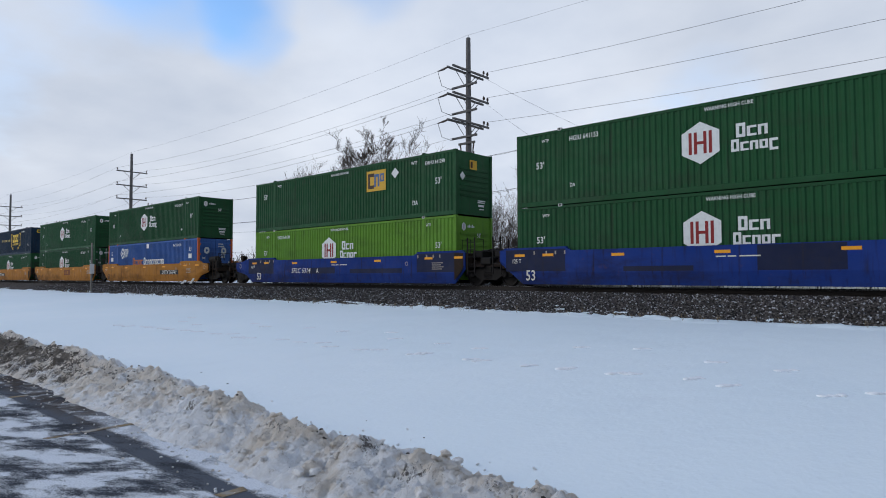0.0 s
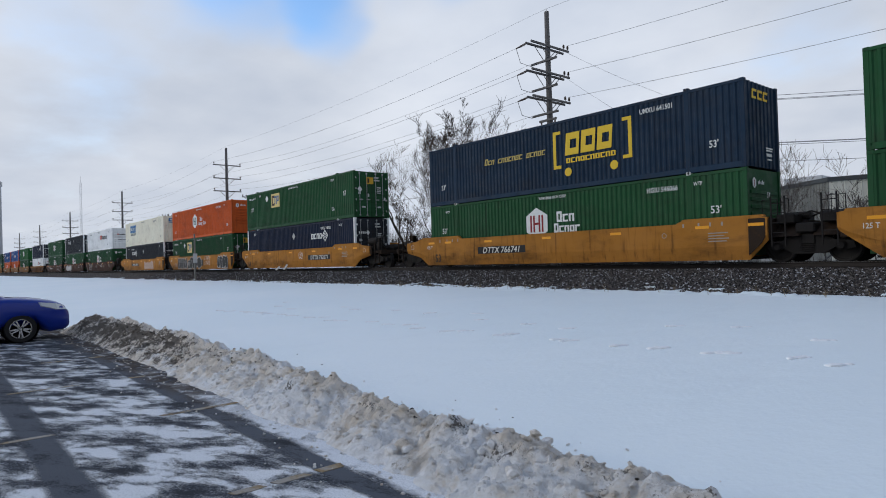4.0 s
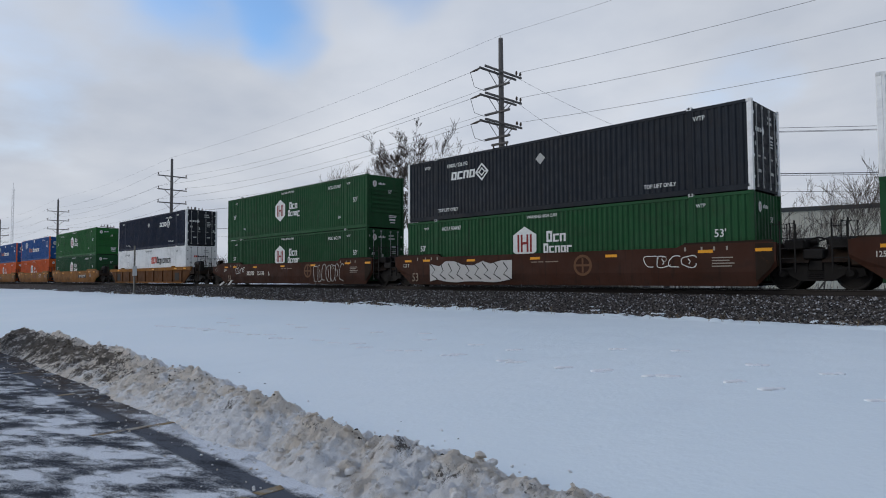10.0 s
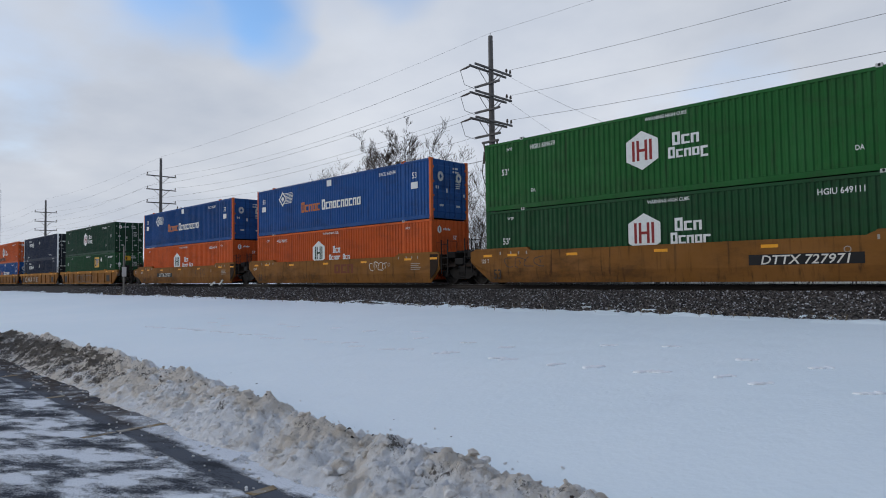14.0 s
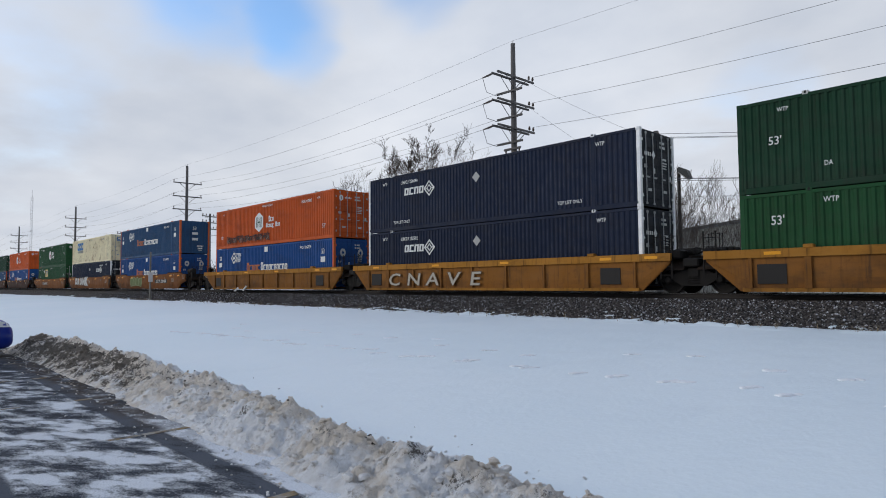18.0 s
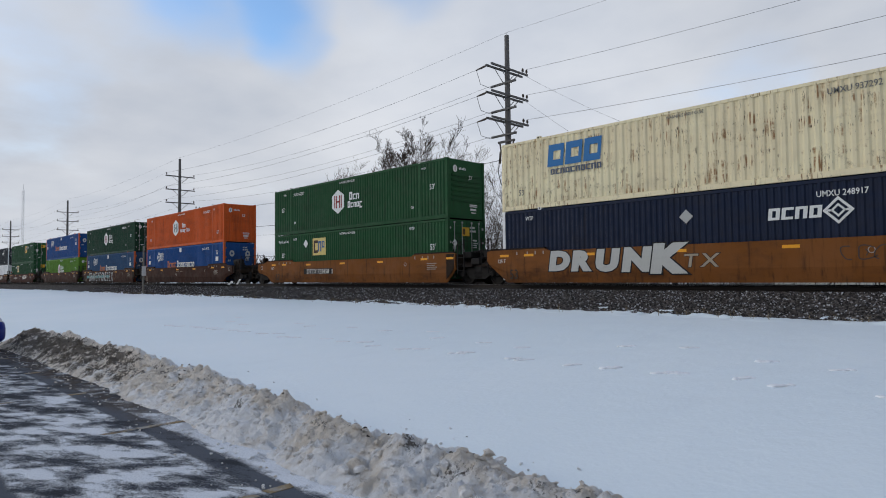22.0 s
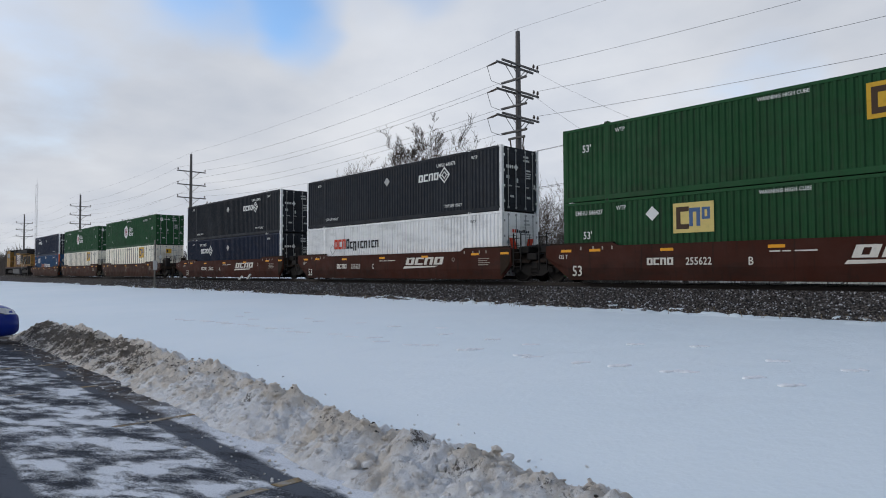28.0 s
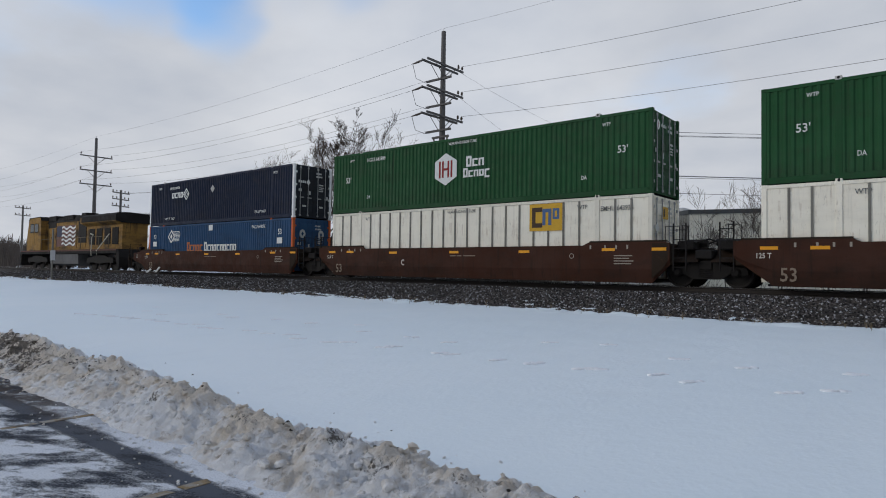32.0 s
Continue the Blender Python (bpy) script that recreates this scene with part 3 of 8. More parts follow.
def build_track():
    xs = np.concatenate([-np.geomspace(60, 1500, 60)[::-1], np.arange(-59.8, 14, 0.14), np.geomspace(14.2, 400, 40)])
    ys = np.concatenate([np.arange(16.2, 20.6, 0.11), np.arange(20.6, 26.8, 0.3)])
    tagged(part("ballast_bed", grid_mesh("ballast", xs, ys, ballast_z), BALLAST), "dark crushed stone ballast bed under the track", "ballast", kind="structure")
    r = np.random.default_rng(9)
    # loose stones on the near shoulder
    rr = random.Random(3)
    octa = np.array([(1, 0, 0), (0, 1, 0), (-1, 0, 0), (0, -1, 0), (0, 0, 1), (0, 0, -1)], float)
    tri = np.array([(0, 1, 4), (1, 2, 4), (2, 3, 4), (3, 0, 4), (1, 0, 5), (2, 1, 5), (3, 2, 5), (0, 3, 5)])
    n = 95000
    x = -70 + 88 * r.random(n) ** 0.62
    y = 16.6 + 3.9 * r.random(n)
    z = ballast_z(x, y)
    keep = z > 0.40
    x, y, z = x[keep], y[keep], z[keep]
    n = len(x)
    size = r.uniform(0.018, 0.044, n)
    V = octa[None] * (size[:, None, None] * r.uniform(0.6, 1.3, (n, 6, 1)))
    a, b = r.uniform(0, 6.28, n), r.uniform(-0.7, 0.7, n)
    ca, sa, cb, sb = np.cos(a), np.sin(a), np.cos(b), np.sin(b)
    X1 = V[..., 0] * ca[:, None] - V[..., 1] * sa[:, None]
    Y1 = V[..., 0] * sa[:, None] + V[..., 1] * ca[:, None]
    Y2 = Y1 * cb[:, None] - V[..., 2] * sb[:, None]
    Z2 = Y1 * sb[:, None] + V[..., 2] * cb[:, None]
    P = np.stack([X1 + x[:, None], Y2 + y[:, None], Z2 * 0.8 + z[:, None] + 0.012], -1).reshape(-1, 3)
    F = (tri[None] + 6 * np.arange(n)[:, None, None]).reshape(-1, 3)
    me = bpy.data.meshes.new("ballast_stones")
    me.from_pydata(P.tolist(), [], F.tolist())
    tagged(part("ballast_stones", me, STONE), "loose grey brown crushed stones on the shoulder", "stones", kind="stuff")
    for s in (-1, 1):
        y = YC + s * 0.7525
        rail = new("rail")
        part("rail_body", bms(rail_section, y, -1500, 400), RAIL_SIDE, rail)
        part("rail_head", bms(bbox, -1500, 400, y - 0.034, y + 0.034, RAIL - 0.006, RAIL, 0.002), RAIL_TOP, rail, "bright worn running surface")
        tagged(rail, "rusty steel rail with a polished top", "rail", "rails of the track", kind="structure")
    tie = shared("tie", lambda bm: bbox(bm, -0.115, 0.115, -1.3, 1.3, -0.18, 0.0, 0.012))
    bed = new("ties")
    tagged(bed, "creosoted wooden ties under the rails", "ties", kind="structure")
    for i in range(300):
        ob = part("tie", tie, TIE_WOOD, bed)
        ob.matrix_basis = pose(-128 + i * 0.495 + rr.uniform(-0.02, 0.02), YC + rr.uniform(-0.05, 0.05), RAIL - 0.175 + rr.uniform(-0.012, 0.0), 0, 0, rr.uniform(-1.2, 1.2))
    bm = bmesh.new()
    for i in range(260):
        x = -60 + 75 * rr.random()
        foot = 16.6 + rr.uniform(-0.5, 0.55)
        h = rr.uniform(0.06, 0.22)
        z = 0.5
        for k in range(3):
            tube(bm, [(x, foot, z - 0.05), (x + rr.uniform(-0.06, 0.06), foot + rr.uniform(-0.05, 0.05), z + h * 0.6), (x + rr.uniform(-0.12, 0.12), foot + rr.uniform(-0.1, 0.1), z + h)], [0.004, 0.003, 0.001], 3, False)
    tagged(part("dry_grass", bm, WEED), "thin dry weed stalks poking through snow", "dry grass", kind="stuff")
    # snow lips along the foot of the ballast
    xs = np.concatenate([np.arange(-90, -45, 0.3), np.arange(-45, 14, 0.07)])
    ys = np.arange(15.7, 18.1, 0.06)
    def lip(x, y):
        edge = FIELD_EDGE - 0.06 + 0.3 * lattice_noise(x, x * 0 + 2.0, 3.0, 23) + 0.28 * lattice_noise(x, x * 0 + 5.0, 0.8, 24) + 0.3 * lattice_noise(x, x * 0, 0.3, 25)
        h = np.clip((edge - y) / 0.2, 0, 1)
        full = ground_z(x, y) - 0.02 + np.clip((y - 15.7) / 1.0, 0, 1) * (0.05 + 0.08 * lattice_noise(x, y, 0.7, 26) + 0.10 * lattice_noise(x, y, 0.22, 27))
        full = full + 0.055 * np.exp(-((y - edge + 0.16) / 0.12) ** 2) * np.clip(0.5 + 1.2 * lattice_noise(x, x * 0 + 1.0, 0.8, 31) + 1.2 * lattice_noise(x, y, 0.13, 32), 0, 1.4)
        # thin strips of snow left between the stones
        strip = lattice_noise(x * 0.28, y, 0.30, 28) + 0.35 * lattice_noise(x, y, 0.14, 29) - 0.42 * np.clip((y - edge - 0.15) / 0.6, 0, 1)
        left = np.where((strip > 0.09) & (y > edge + 0.12), ballast_z(x, y) + 0.035, -1.0)
        return np.maximum(full * h + (ground_z(x, y) - 0.35) * (1 - h), left)
    tagged(part("snow_edge", grid_mesh("snow_edge", xs, ys, lip), SNOW), "ragged snow edge along the ballast foot", "snow edge", kind="structure")


build_ground()
build_bank()
build_track()


# ---- markings ----
def flat(bm, x0, x1, z0, z1, y):
    bm.faces.new([bm.verts.new(p) for p in ((x0, y, z0), (x1, y, z0), (x1, y, z1), (x0, y, z1))])


def shape(bm, pts, y):
    bm.faces.new([bm.verts.new((x, y, z)) for x, z in pts])


def ngon(bm, cx, cz, r, n, y, turn=0.0, sx=1.0):
    shape(bm, [(cx + sx * r * math.cos(turn + 6.2832 * k / n), cz + r * math.sin(turn + 6.2832 * k / n)) for k in range(n)], y)


def ring(bm, cx, cz, r0, r1, n, y, turn=0.0):
    a = [[bm.verts.new((cx + r * math.cos(turn + 6.2832 * k / n), y, cz + r * math.sin(turn + 6.2832 * k / n))) for k in range(n)] for r in (r0, r1)]
    for k in range(n):
        bm.faces.new((a[0][k], a[0][(k + 1) % n], a[1][(k + 1) % n], a[1][k]))


def bars(bm, pattern, x0, x1, z0, h, y, lean=0.0):
    """A word as plain frames and hooks: T tall, x low, g low with a tail, i a post, a space between words."""
    w = (x1 - x0) / len(pattern)
    for i, c in enumerate(pattern):
        if c == " ":
            continue
        a, b = x0 + w * (i + 0.05), x0 + w * (i + 0.92)
        top = h if c in "TS" else h * 0.72
        low = -0.22 * h if c == "g" else 0.0
        if c == "i":
            a, b = x0 + w * (i + 0.3), x0 + w * (i + 0.65)
        k, v = (b - a) * 0.345, (top - low) * 0.22
        at = lambda px, pz: (px + lean * pz, z0 + pz)
        if c == "i":
            shape(bm, [at(a, 0), at(b, 0), at(b, top), at(a, top)], y)
        elif i % 3 == 1:
            shape(bm, [at(a, low), at(b, low), at(b, low + v), at(a + k, low + v), at(a + k, top - v), at(b, top - v), at(b, top), at(a, top)], y)
        elif i % 3 == 2:
            shape(bm, [at(a, low), at(a + k, low), at(a + k, top - v), at(b - k, top - v), at(b - k, low), at(b, low), at(b, top), at(a, top)], y)
        else:
            out = [bm.verts.new((q[0], y, q[1])) for q in (at(a, low), at(b, low), at(b, top), at(a, top))]
            inn = [bm.verts.new((q[0], y, q[1])) for q in (at(a + k, low + v), at(b - k, low + v), at(b - k, top - v), at(a + k, top - v))]
            for m in range(4):
                bm.faces.new((out[m], out[(m + 1) % 4], inn[(m + 1) % 4], inn[m]))


def letter_blocks(pattern, x0, x1, z0, h, y, material, parent, label, lean=0.0):
    """The same, each block a part of its own."""
    for i, ch in enumerate(pattern):
        if ch != " ":
            me = shared(("block", pattern, i, x0, x1, z0, h, y, lean), lambda bm: bars(bm, " " * i + ch + " " * (len(pattern) - i - 1), x0, x1, z0, h, y, lean))
            part("letter_block", me, material, parent, label)


def words(text, size, lean=0.0, narrow=0.84):
    """Lettering as a mesh in x and z, its left end at 0 and its base line at 0."""
    key = ("lettering", text, size, lean, narrow)
    if key not in MESHES:
        cu = bpy.data.curves.new("lettering", "FONT")
        cu.body, cu.size, cu.resolution_u, cu.shear, cu.offset = text, size, 2, lean, size * 0.012
        ob = bpy.data.objects.new("lettering", cu)
        me = bpy.data.meshes.new_from_object(ob)
        bpy.data.objects.remove(ob)
        me.transform(Matrix.Diagonal((narrow, 1, 1, 1)) @ Euler((radians(90), 0, 0)).to_matrix().to_4x4())
        me.name = "lettering"
        me.materials.clear()
        me.materials.append(None)
        MESHES[key] = me
    return MESHES[key]


def lettering(text, x, z, y, size, material, parent, centre=True, lean=0.0, narrow=0.84):
    me = words(text, size, lean, narrow)
    w = max((v.co.x for v in me.vertices), default=0)
    ob = part("lettering", me, material, parent)
    ob.matrix_basis = pose(x - (w / 2 if centre else 0), y, z - size * 0.35)
    return ob


def slotted(bm, x0, x1, z0, z1, y):
    """A slanted block with a narrow slot through its middle."""
    w, h = x1 - x0, z1 - z0
    k = 0.12 * w
    at = lambda u, v: (x0 + u * w + (v - 0.5) * k, z0 + v * h)
    out = [at(0, 0), at(1, 0), at(1, 1), at(0, 1)]
    inn = [at(0.34, 0.30), at(0.80, 0.30), at(0.80, 0.70), at(0.34, 0.70)]
    a = [bm.verts.new((x, y, z)) for x, z in out]
    b = [bm.verts.new((x, y, z)) for x, z in inn]
    for i in range(4):
        j = (i + 1) % 4
        bm.faces.new((a[i], a[j], b[j], b[i]))


# ---- containers ----
LEN, HIGH, HALF = 16.154, 2.896, 1.295


def corrugated(bm, x0, x1, y, z0, z1, pitch, depth, out):
    """A wall of pressed steel with upright folds; out is the side that it faces."""
    n = max(1, round((x1 - x0) / pitch))
    p = (x1 - x0) / n
    prof = []
    for i in range(n):
        b = x0 + i * p
        prof += [(b, 0), (b + p * 0.32, 0), (b + p * 0.52, depth), (b + p * 0.8, depth)]
    prof.append((x1, 0))
    lo = [bm.verts.new((x, y - out * d, z0)) for x, d in prof]
    hi = [bm.verts.new((x, y - out * d, z1)) for x, d in prof]
    for i in range(len(prof) - 1):
        bm.faces.new((lo[i], lo[i + 1], hi[i + 1], hi[i]))


def posted(bm, x0, x1, y, z0, z1, pitch, out):
    """A flat wall with thin posts standing proud."""
    flat(bm, x0, x1, z0, z1, y - out * 0.02)


SEAM = 1.98


def side_mesh(style, out):
    def make(bm):
        y = out * (HALF - 0.012)
        for a, b in ((0.14, SEAM - 0.07), (SEAM + 0.07, LEN - SEAM - 0.07), (LEN - SEAM + 0.07, LEN - 0.14)):
            if style == "posts":
                posted(bm, a, b, y, 0.2, HIGH - 0.08, 0.62, out)
            else:
                corrugated(bm, a, b, y, 0.2, HIGH - 0.08, 0.212 if style == "folds" else 0.30, 0.038, out)
    return shared(("side", style, out), make)


def end_ribs(bm):
    x = LEN - 0.05
    box(bm, x - 0.02, x, -HALF + 0.13, HALF - 0.13, 0.05, HIGH - 0.03)


def end_folds(bm):
    n = 8
    w = (2 * HALF - 0.28) / n
    x = LEN - 0.035
    pts = []
    for i in range(n):
        y = -HALF + 0.14 + i * w
        pts += [(x, y), (x, y + w * 0.4), (x - 0.04, y + w * 0.5), (x - 0.04, y + w * 0.9)]
    pts.append((x, HALF - 0.14))
    lo = [bm.verts.new((a, b, 0.05)) for a, b in pts]
    hi = [bm.verts.new((a, b, HIGH - 0.03)) for a, b in pts]
    for k in range(len(pts) - 1):
        bm.faces.new((lo[k], lo[k + 1], hi[k + 1], hi[k]))


def door_leaf(s):
    """One leaf, pressed with level swages."""
    def make(bm):
        a, b = (0.012, HALF - 0.13) if s > 0 else (-HALF + 0.13, -0.012)
        x = LEN - 0.06
        front = [(x, 0.05)]
        for i in range(4):
            z = 0.33 + i * 0.62
            front += [(x, z), (x + 0.022, z + 0.05), (x + 0.022, z + 0.37), (x, z + 0.42)]
        poly_y(bm, front + [(x, HIGH - 0.03), (x - 0.03, HIGH - 0.03), (x - 0.03, 0.05)], a, b)
    return shared(("door", s), make)


def frame_bits():
    shared("top_rail", lambda bm: bbox(bm, 0.1, LEN - 0.1, -0.05, 0.05, HIGH - 0.12, HIGH - 0.012, 0.01))
    shared("bottom_rail", lambda bm: bbox(bm, 0.1, LEN - 0.1, -0.05, 0.05, 0.02, 0.21, 0.012))
    shared("corner_post", lambda bm: bbox(bm, -0.075, 0.075, -0.07, 0.07, 0.11, HIGH - 0.11, 0.012))
    shared("mid_post", lambda bm: bbox(bm, -0.085, 0.085, -0.04, 0.04, 0.06, HIGH - 0.06, 0.01))

    def casting(bm):
        bbox(bm, -0.089, 0.089, -0.081, 0.081, -0.059, 0.059, 0.012)
    shared("casting", casting)
    # flat black disc, painted shade in place of an opening cut into the casting
    shared("casting_hole", lambda bm: ngon(bm, 0, 0, 0.045, 10, 0.0, 0, 0.8))
    crown = [(0.1 + i * 0.3324, HIGH - (0.036 if i % 2 else 0.05)) for i in range(49)]
    shared("roof", lambda bm: poly_y(bm, [(0.1, HIGH - 0.06), (LEN - 0.1, HIGH - 0.06)] + crown[::-1], -HALF + 0.04, HALF - 0.04))
    shared("floor", lambda bm: box(bm, 0.1, LEN - 0.1, -HALF + 0.05, HALF - 0.05, 0.07, 0.13))
    shared("blank_end", lambda bm: box(bm, 0.03, 0.06, -HALF + 0.1, HALF - 0.1, 0.13, HIGH - 0.1))
    shared("lock_rod", lambda bm: (tube(bm, [(LEN - 0.015, 0, 0.12), (LEN - 0.015, 0, HIGH - 0.1)], 0.02, 6), box(bm, LEN - 0.03, LEN + 0.005, -0.05, 0.05, 0.12, 0.2), box(bm, LEN - 0.03, LEN + 0.005, -0.05, 0.05, HIGH - 0.2, HIGH - 0.12), box(bm, LEN - 0.03, LEN + 0.012, -0.03, 0.22, 1.1, 1.15)))


def marks_of(kind, side, ink, num, extra):
    """The painted markings on the wall that the camera sees."""
    y = -HALF - 0.001
    dark = plain("number_grey", (0.16, 0.16, 0.15), 0.6) if kind in ("xpo", "csx_white", "csx_cream", "emp_white") else ink

    def put(name, key, make, material, label):
        part(name, shared(key, make), material, side, label)

    if kind in ("hub", "hub_lime", "hub_orange"):
        inc = kind == "hub_orange"
        cx, hx = (6.93, 8.0) if inc else (7.22, 8.2)
        put("logo_panel", ("hex", cx), lambda bm: ngon(bm, cx, 1.6, 0.69, 6, y, math.pi / 2, 1.0), ink, "white six sided panel")
        bar = plain("panel_bars", (0.02, 0.05, 0.03), 0.6) if inc else RED

        for dx in (-0.32, -0.15, 0.15, 0.32):
            put("logo_bar", ("hexbar", cx, dx), lambda bm: flat(bm, cx + dx - 0.05, cx + dx + 0.05, 1.24, 1.96, y - 0.003), bar, "upright coloured bar")
        put("logo_bar", ("hexbar", cx), lambda bm: flat(bm, cx - 0.2, cx + 0.2, 1.55, 1.65, y - 0.0045), bar, "level coloured bar")
        if inc:
            letter_blocks("Txx", hx + 0.3, hx + 1.0, 1.55, 0.38, y, ink, side, "white lettering drawn as blocks")
            letter_blocks("Txxxg Txx", hx - 0.05, hx + 1.85, 1.17, 0.3, y, ink, side, "white lettering drawn as blocks")
        else:
            letter_blocks("Txx", hx + 0.1, hx + 1.05, 1.6, 0.44, y, ink, side, "white lettering drawn as blocks")
            letter_blocks("Txxxg", hx - 0.05, hx + 1.32, 1.17, 0.38, y, ink, side, "white lettering drawn as blocks")
        lettering("WARNING HIGH CUBE", 8.1, 2.66, y, 0.17, ink, side)
        for x in (1.1, 15.1):
            lettering("53'", x, 0.8 if inc else 1.6, y, 0.34 if inc else 0.36, ink, side, narrow=0.92)
        if not inc:
            lettering("DA", 13.65, 0.72, y, 0.21, ink, side, narrow=0.75)
            lettering("DA", 2.52, 0.72, y, 0.21, ink, side, narrow=0.75)
        lettering("WTP", 14.5, 2.53, y, 0.175, ink, side)
        lettering("WTP", 1.35, 2.53, y, 0.175, ink, side)
        lettering(num, 13.15 if extra != "left" else 3.0, 2.47, y, 0.255, ink, side)
    elif kind in ("emp_r", "emp_l", "emp_white"):
        x = {"emp_r": 10.95, "emp_l": 5.25, "emp_white": 12.1}[kind]
        z = 2.25 if kind == "emp_white" else 2.02
        put("logo_panel", ("emp", x), lambda bm: flat(bm, x - 0.7, x + 0.7, z - 0.51, z + 0.51, y), YELLOW if kind != "emp_l" else PALE_YELLOW, "yellow panel")
        put("logo_block", ("emp1", x), lambda bm: bars(bm, " T", x - 1.13, x - 0.1, z - 0.38, 0.76, y - 0.003), plain("logo_brown", (0.06, 0.035, 0.02), 0.6), "dark brown hook")
        slate = plain("logo_blue", (0.07, 0.13, 0.26), 0.6)
        put("logo_block", ("emp2", x), lambda bm: bars(bm, "  T", x - 1.03, x + 0.28, z - 0.3, 0.62, y - 0.003), slate, "slate blue arch")
        put("logo_block", ("emp3", x), lambda bm: bars(bm, "T", x + 0.28, x + 0.6, z - 0.08, 0.4, y - 0.003), slate, "slate blue frame")
        if kind != "emp_white":
            d = 12.31 if kind == "emp_r" else 3.78
            put("placard", ("dia", d), lambda bm: ngon(bm, d, 2.25, 0.26, 4, y), ink, "white diamond placard")
        lettering("WARNING HIGH CUBE", 8.1, 2.66, y, 0.17, dark, side)
        if kind != "emp_white":
            lettering("53'", 1.1, 1.6 if kind == "emp_l" else 2.05, y, 0.4, dark, side)
            lettering("53'", 15.1, 1.6, y, 0.4, dark, side)
        lettering("WTP", 13.6, 2.56, y, 0.22, dark, side)
        lettering("WTP", 2.55, 2.56, y, 0.22, dark, side)
        lettering("DA", 13.65, 0.71, y, 0.3, dark, side)
        lettering(num, 1.17 if kind == "emp_l" else 14.9, 2.46, y, 0.24, dark, side)
    elif kind in ("umax", "umax_l", "umax_black"):
        x = 3.0 if kind == "umax_l" else 10.6
        letter_blocks("TTTT", x, x + 1.5, 1.78, 0.36, y, ink, side, "white lettering drawn as blocks", 0.1)
        put("logo_ring", ("umaxring", x), lambda bm: (ring(bm, x + 1.9, 1.96, 0.30, 0.40, 4, y), ring(bm, x + 1.9, 1.96, 0.12, 0.2, 4, y), flat(bm, x + 1.62, x + 1.74, 1.93, 1.99, y), flat(bm, x + 2.06, x + 2.18, 1.93, 1.99, y)), ink, "white diamond ring")
        if extra != "none":
            d = 8.06
            put("placard", ("dia2", d), lambda bm: ngon(bm, d, 2.1, 0.24, 4, y), plain("placard_grey", (0.42, 0.42, 0.4), 0.6), "pale diamond placard")
        lettering("TOP LIFT ONLY", 13.1, 0.45, y, 0.2, ink, side)
        lettering("TOP LIFT ONLY", 2.8, 0.45, y, 0.22, ink, side)
        lettering("WTP", 1.45, 2.53, y, 0.22, ink, side)
        lettering("WTP", 14.5, 2.53, y, 0.22, ink, side)
        lettering(num, x + 2.0 if kind != "umax_l" else 3.4, 2.46, y, 0.25, ink, side)
    elif kind in ("xpo", "xpo_l"):
        x = 8.8 if kind == "xpo" else 3.05
        s = 4.3 / 12
        letter_blocks("TTT", x, x + 3.4 * s, 1.56, 0.56, y, plain("name_red", (0.55, 0.05, 0.02), 0.6), side, "red lettering drawn as blocks")
        letter_blocks("Txgixtixx", x + 3.45 * s, x + 12 * s, 1.56, 0.56, y, BLACK, side, "black lettering drawn as blocks")
        lettering("WARNING HIGH CUBE", 8.1, 2.66, y, 0.17, dark, side)
        lettering("DA", 13.7, 0.71, y, 0.3, BLACK, side)
        lettering("WTP", 14.4, 2.5, y, 0.2, BLACK, side)
        lettering(num, 2.6, 2.46, y, 0.25, dark, side)
        put("placard", ("diar", 2.9), lambda bm: ring(bm, 2.9, 1.55, 0.26, 0.31, 4, y), plain("placard_grey", (0.42, 0.42, 0.4), 0.6), "faint diamond outline")
    elif kind in ("csx_white", "csx_cream"):
        b = plain("name_blue", (0.03, 0.16, 0.38), 0.6)
        [put("logo_block", ("csx1", i), lambda bm: slotted(bm, 2.45 + i * 0.84, 3.2 + i * 0.84, 1.62, 2.5, y), b, "blue slotted block") for i in range(3)]
        put("name_bars", "csx2", lambda bm: bars(bm, "TTTTTTTTTT", 2.55, 4.9, 1.3, 0.22, y), plain("name_grey", (0.10, 0.12, 0.16), 0.6), "small dark lettering drawn as bars")
        lettering("53", 1.05, 0.74, y, 0.34, dark, side)
        lettering("53", 15.1, 0.74, y, 0.34, dark, side)
        lettering("WARNING HIGH CUBE", 8.1, 2.66, y, 0.15, dark, side)
        lettering(num, 13.0, 2.5, y, 0.26, dark, side)
    elif kind == "csx_navy":
        g = plain("name_gold", (0.72, 0.48, 0.03), 0.6)
        [put("logo_block", ("csxn1", i), lambda bm: slotted(bm, 8.9 + i * 0.78, 9.58 + i * 0.78, 1.4, 2.3, y), g, "gold slotted block") for i in range(3)]
        put("brackets", "csxn2", lambda bm: [(flat(bm, 8.25 if s else 11.85, 8.4 if s else 12.0, 0.9, 2.45, y), flat(bm, 8.4 if s else 11.6, 8.65 if s else 11.85, 2.32, 2.45, y), flat(bm, 8.4 if s else 11.6, 8.65 if s else 11.85, 0.9, 1.03, y)) for s in (0, 1)], g, "gold bracket shapes")
        put("name_bars", "csxn3", lambda bm: (bars(bm, "TTTTTTTTTT", 8.9, 11.3, 1.08, 0.2, y), ngon(bm, 9.0, 0.72, 0.18, 12, y), ngon(bm, 11.2, 0.72, 0.18, 12, y)), g, "gold small lettering drawn as bars")
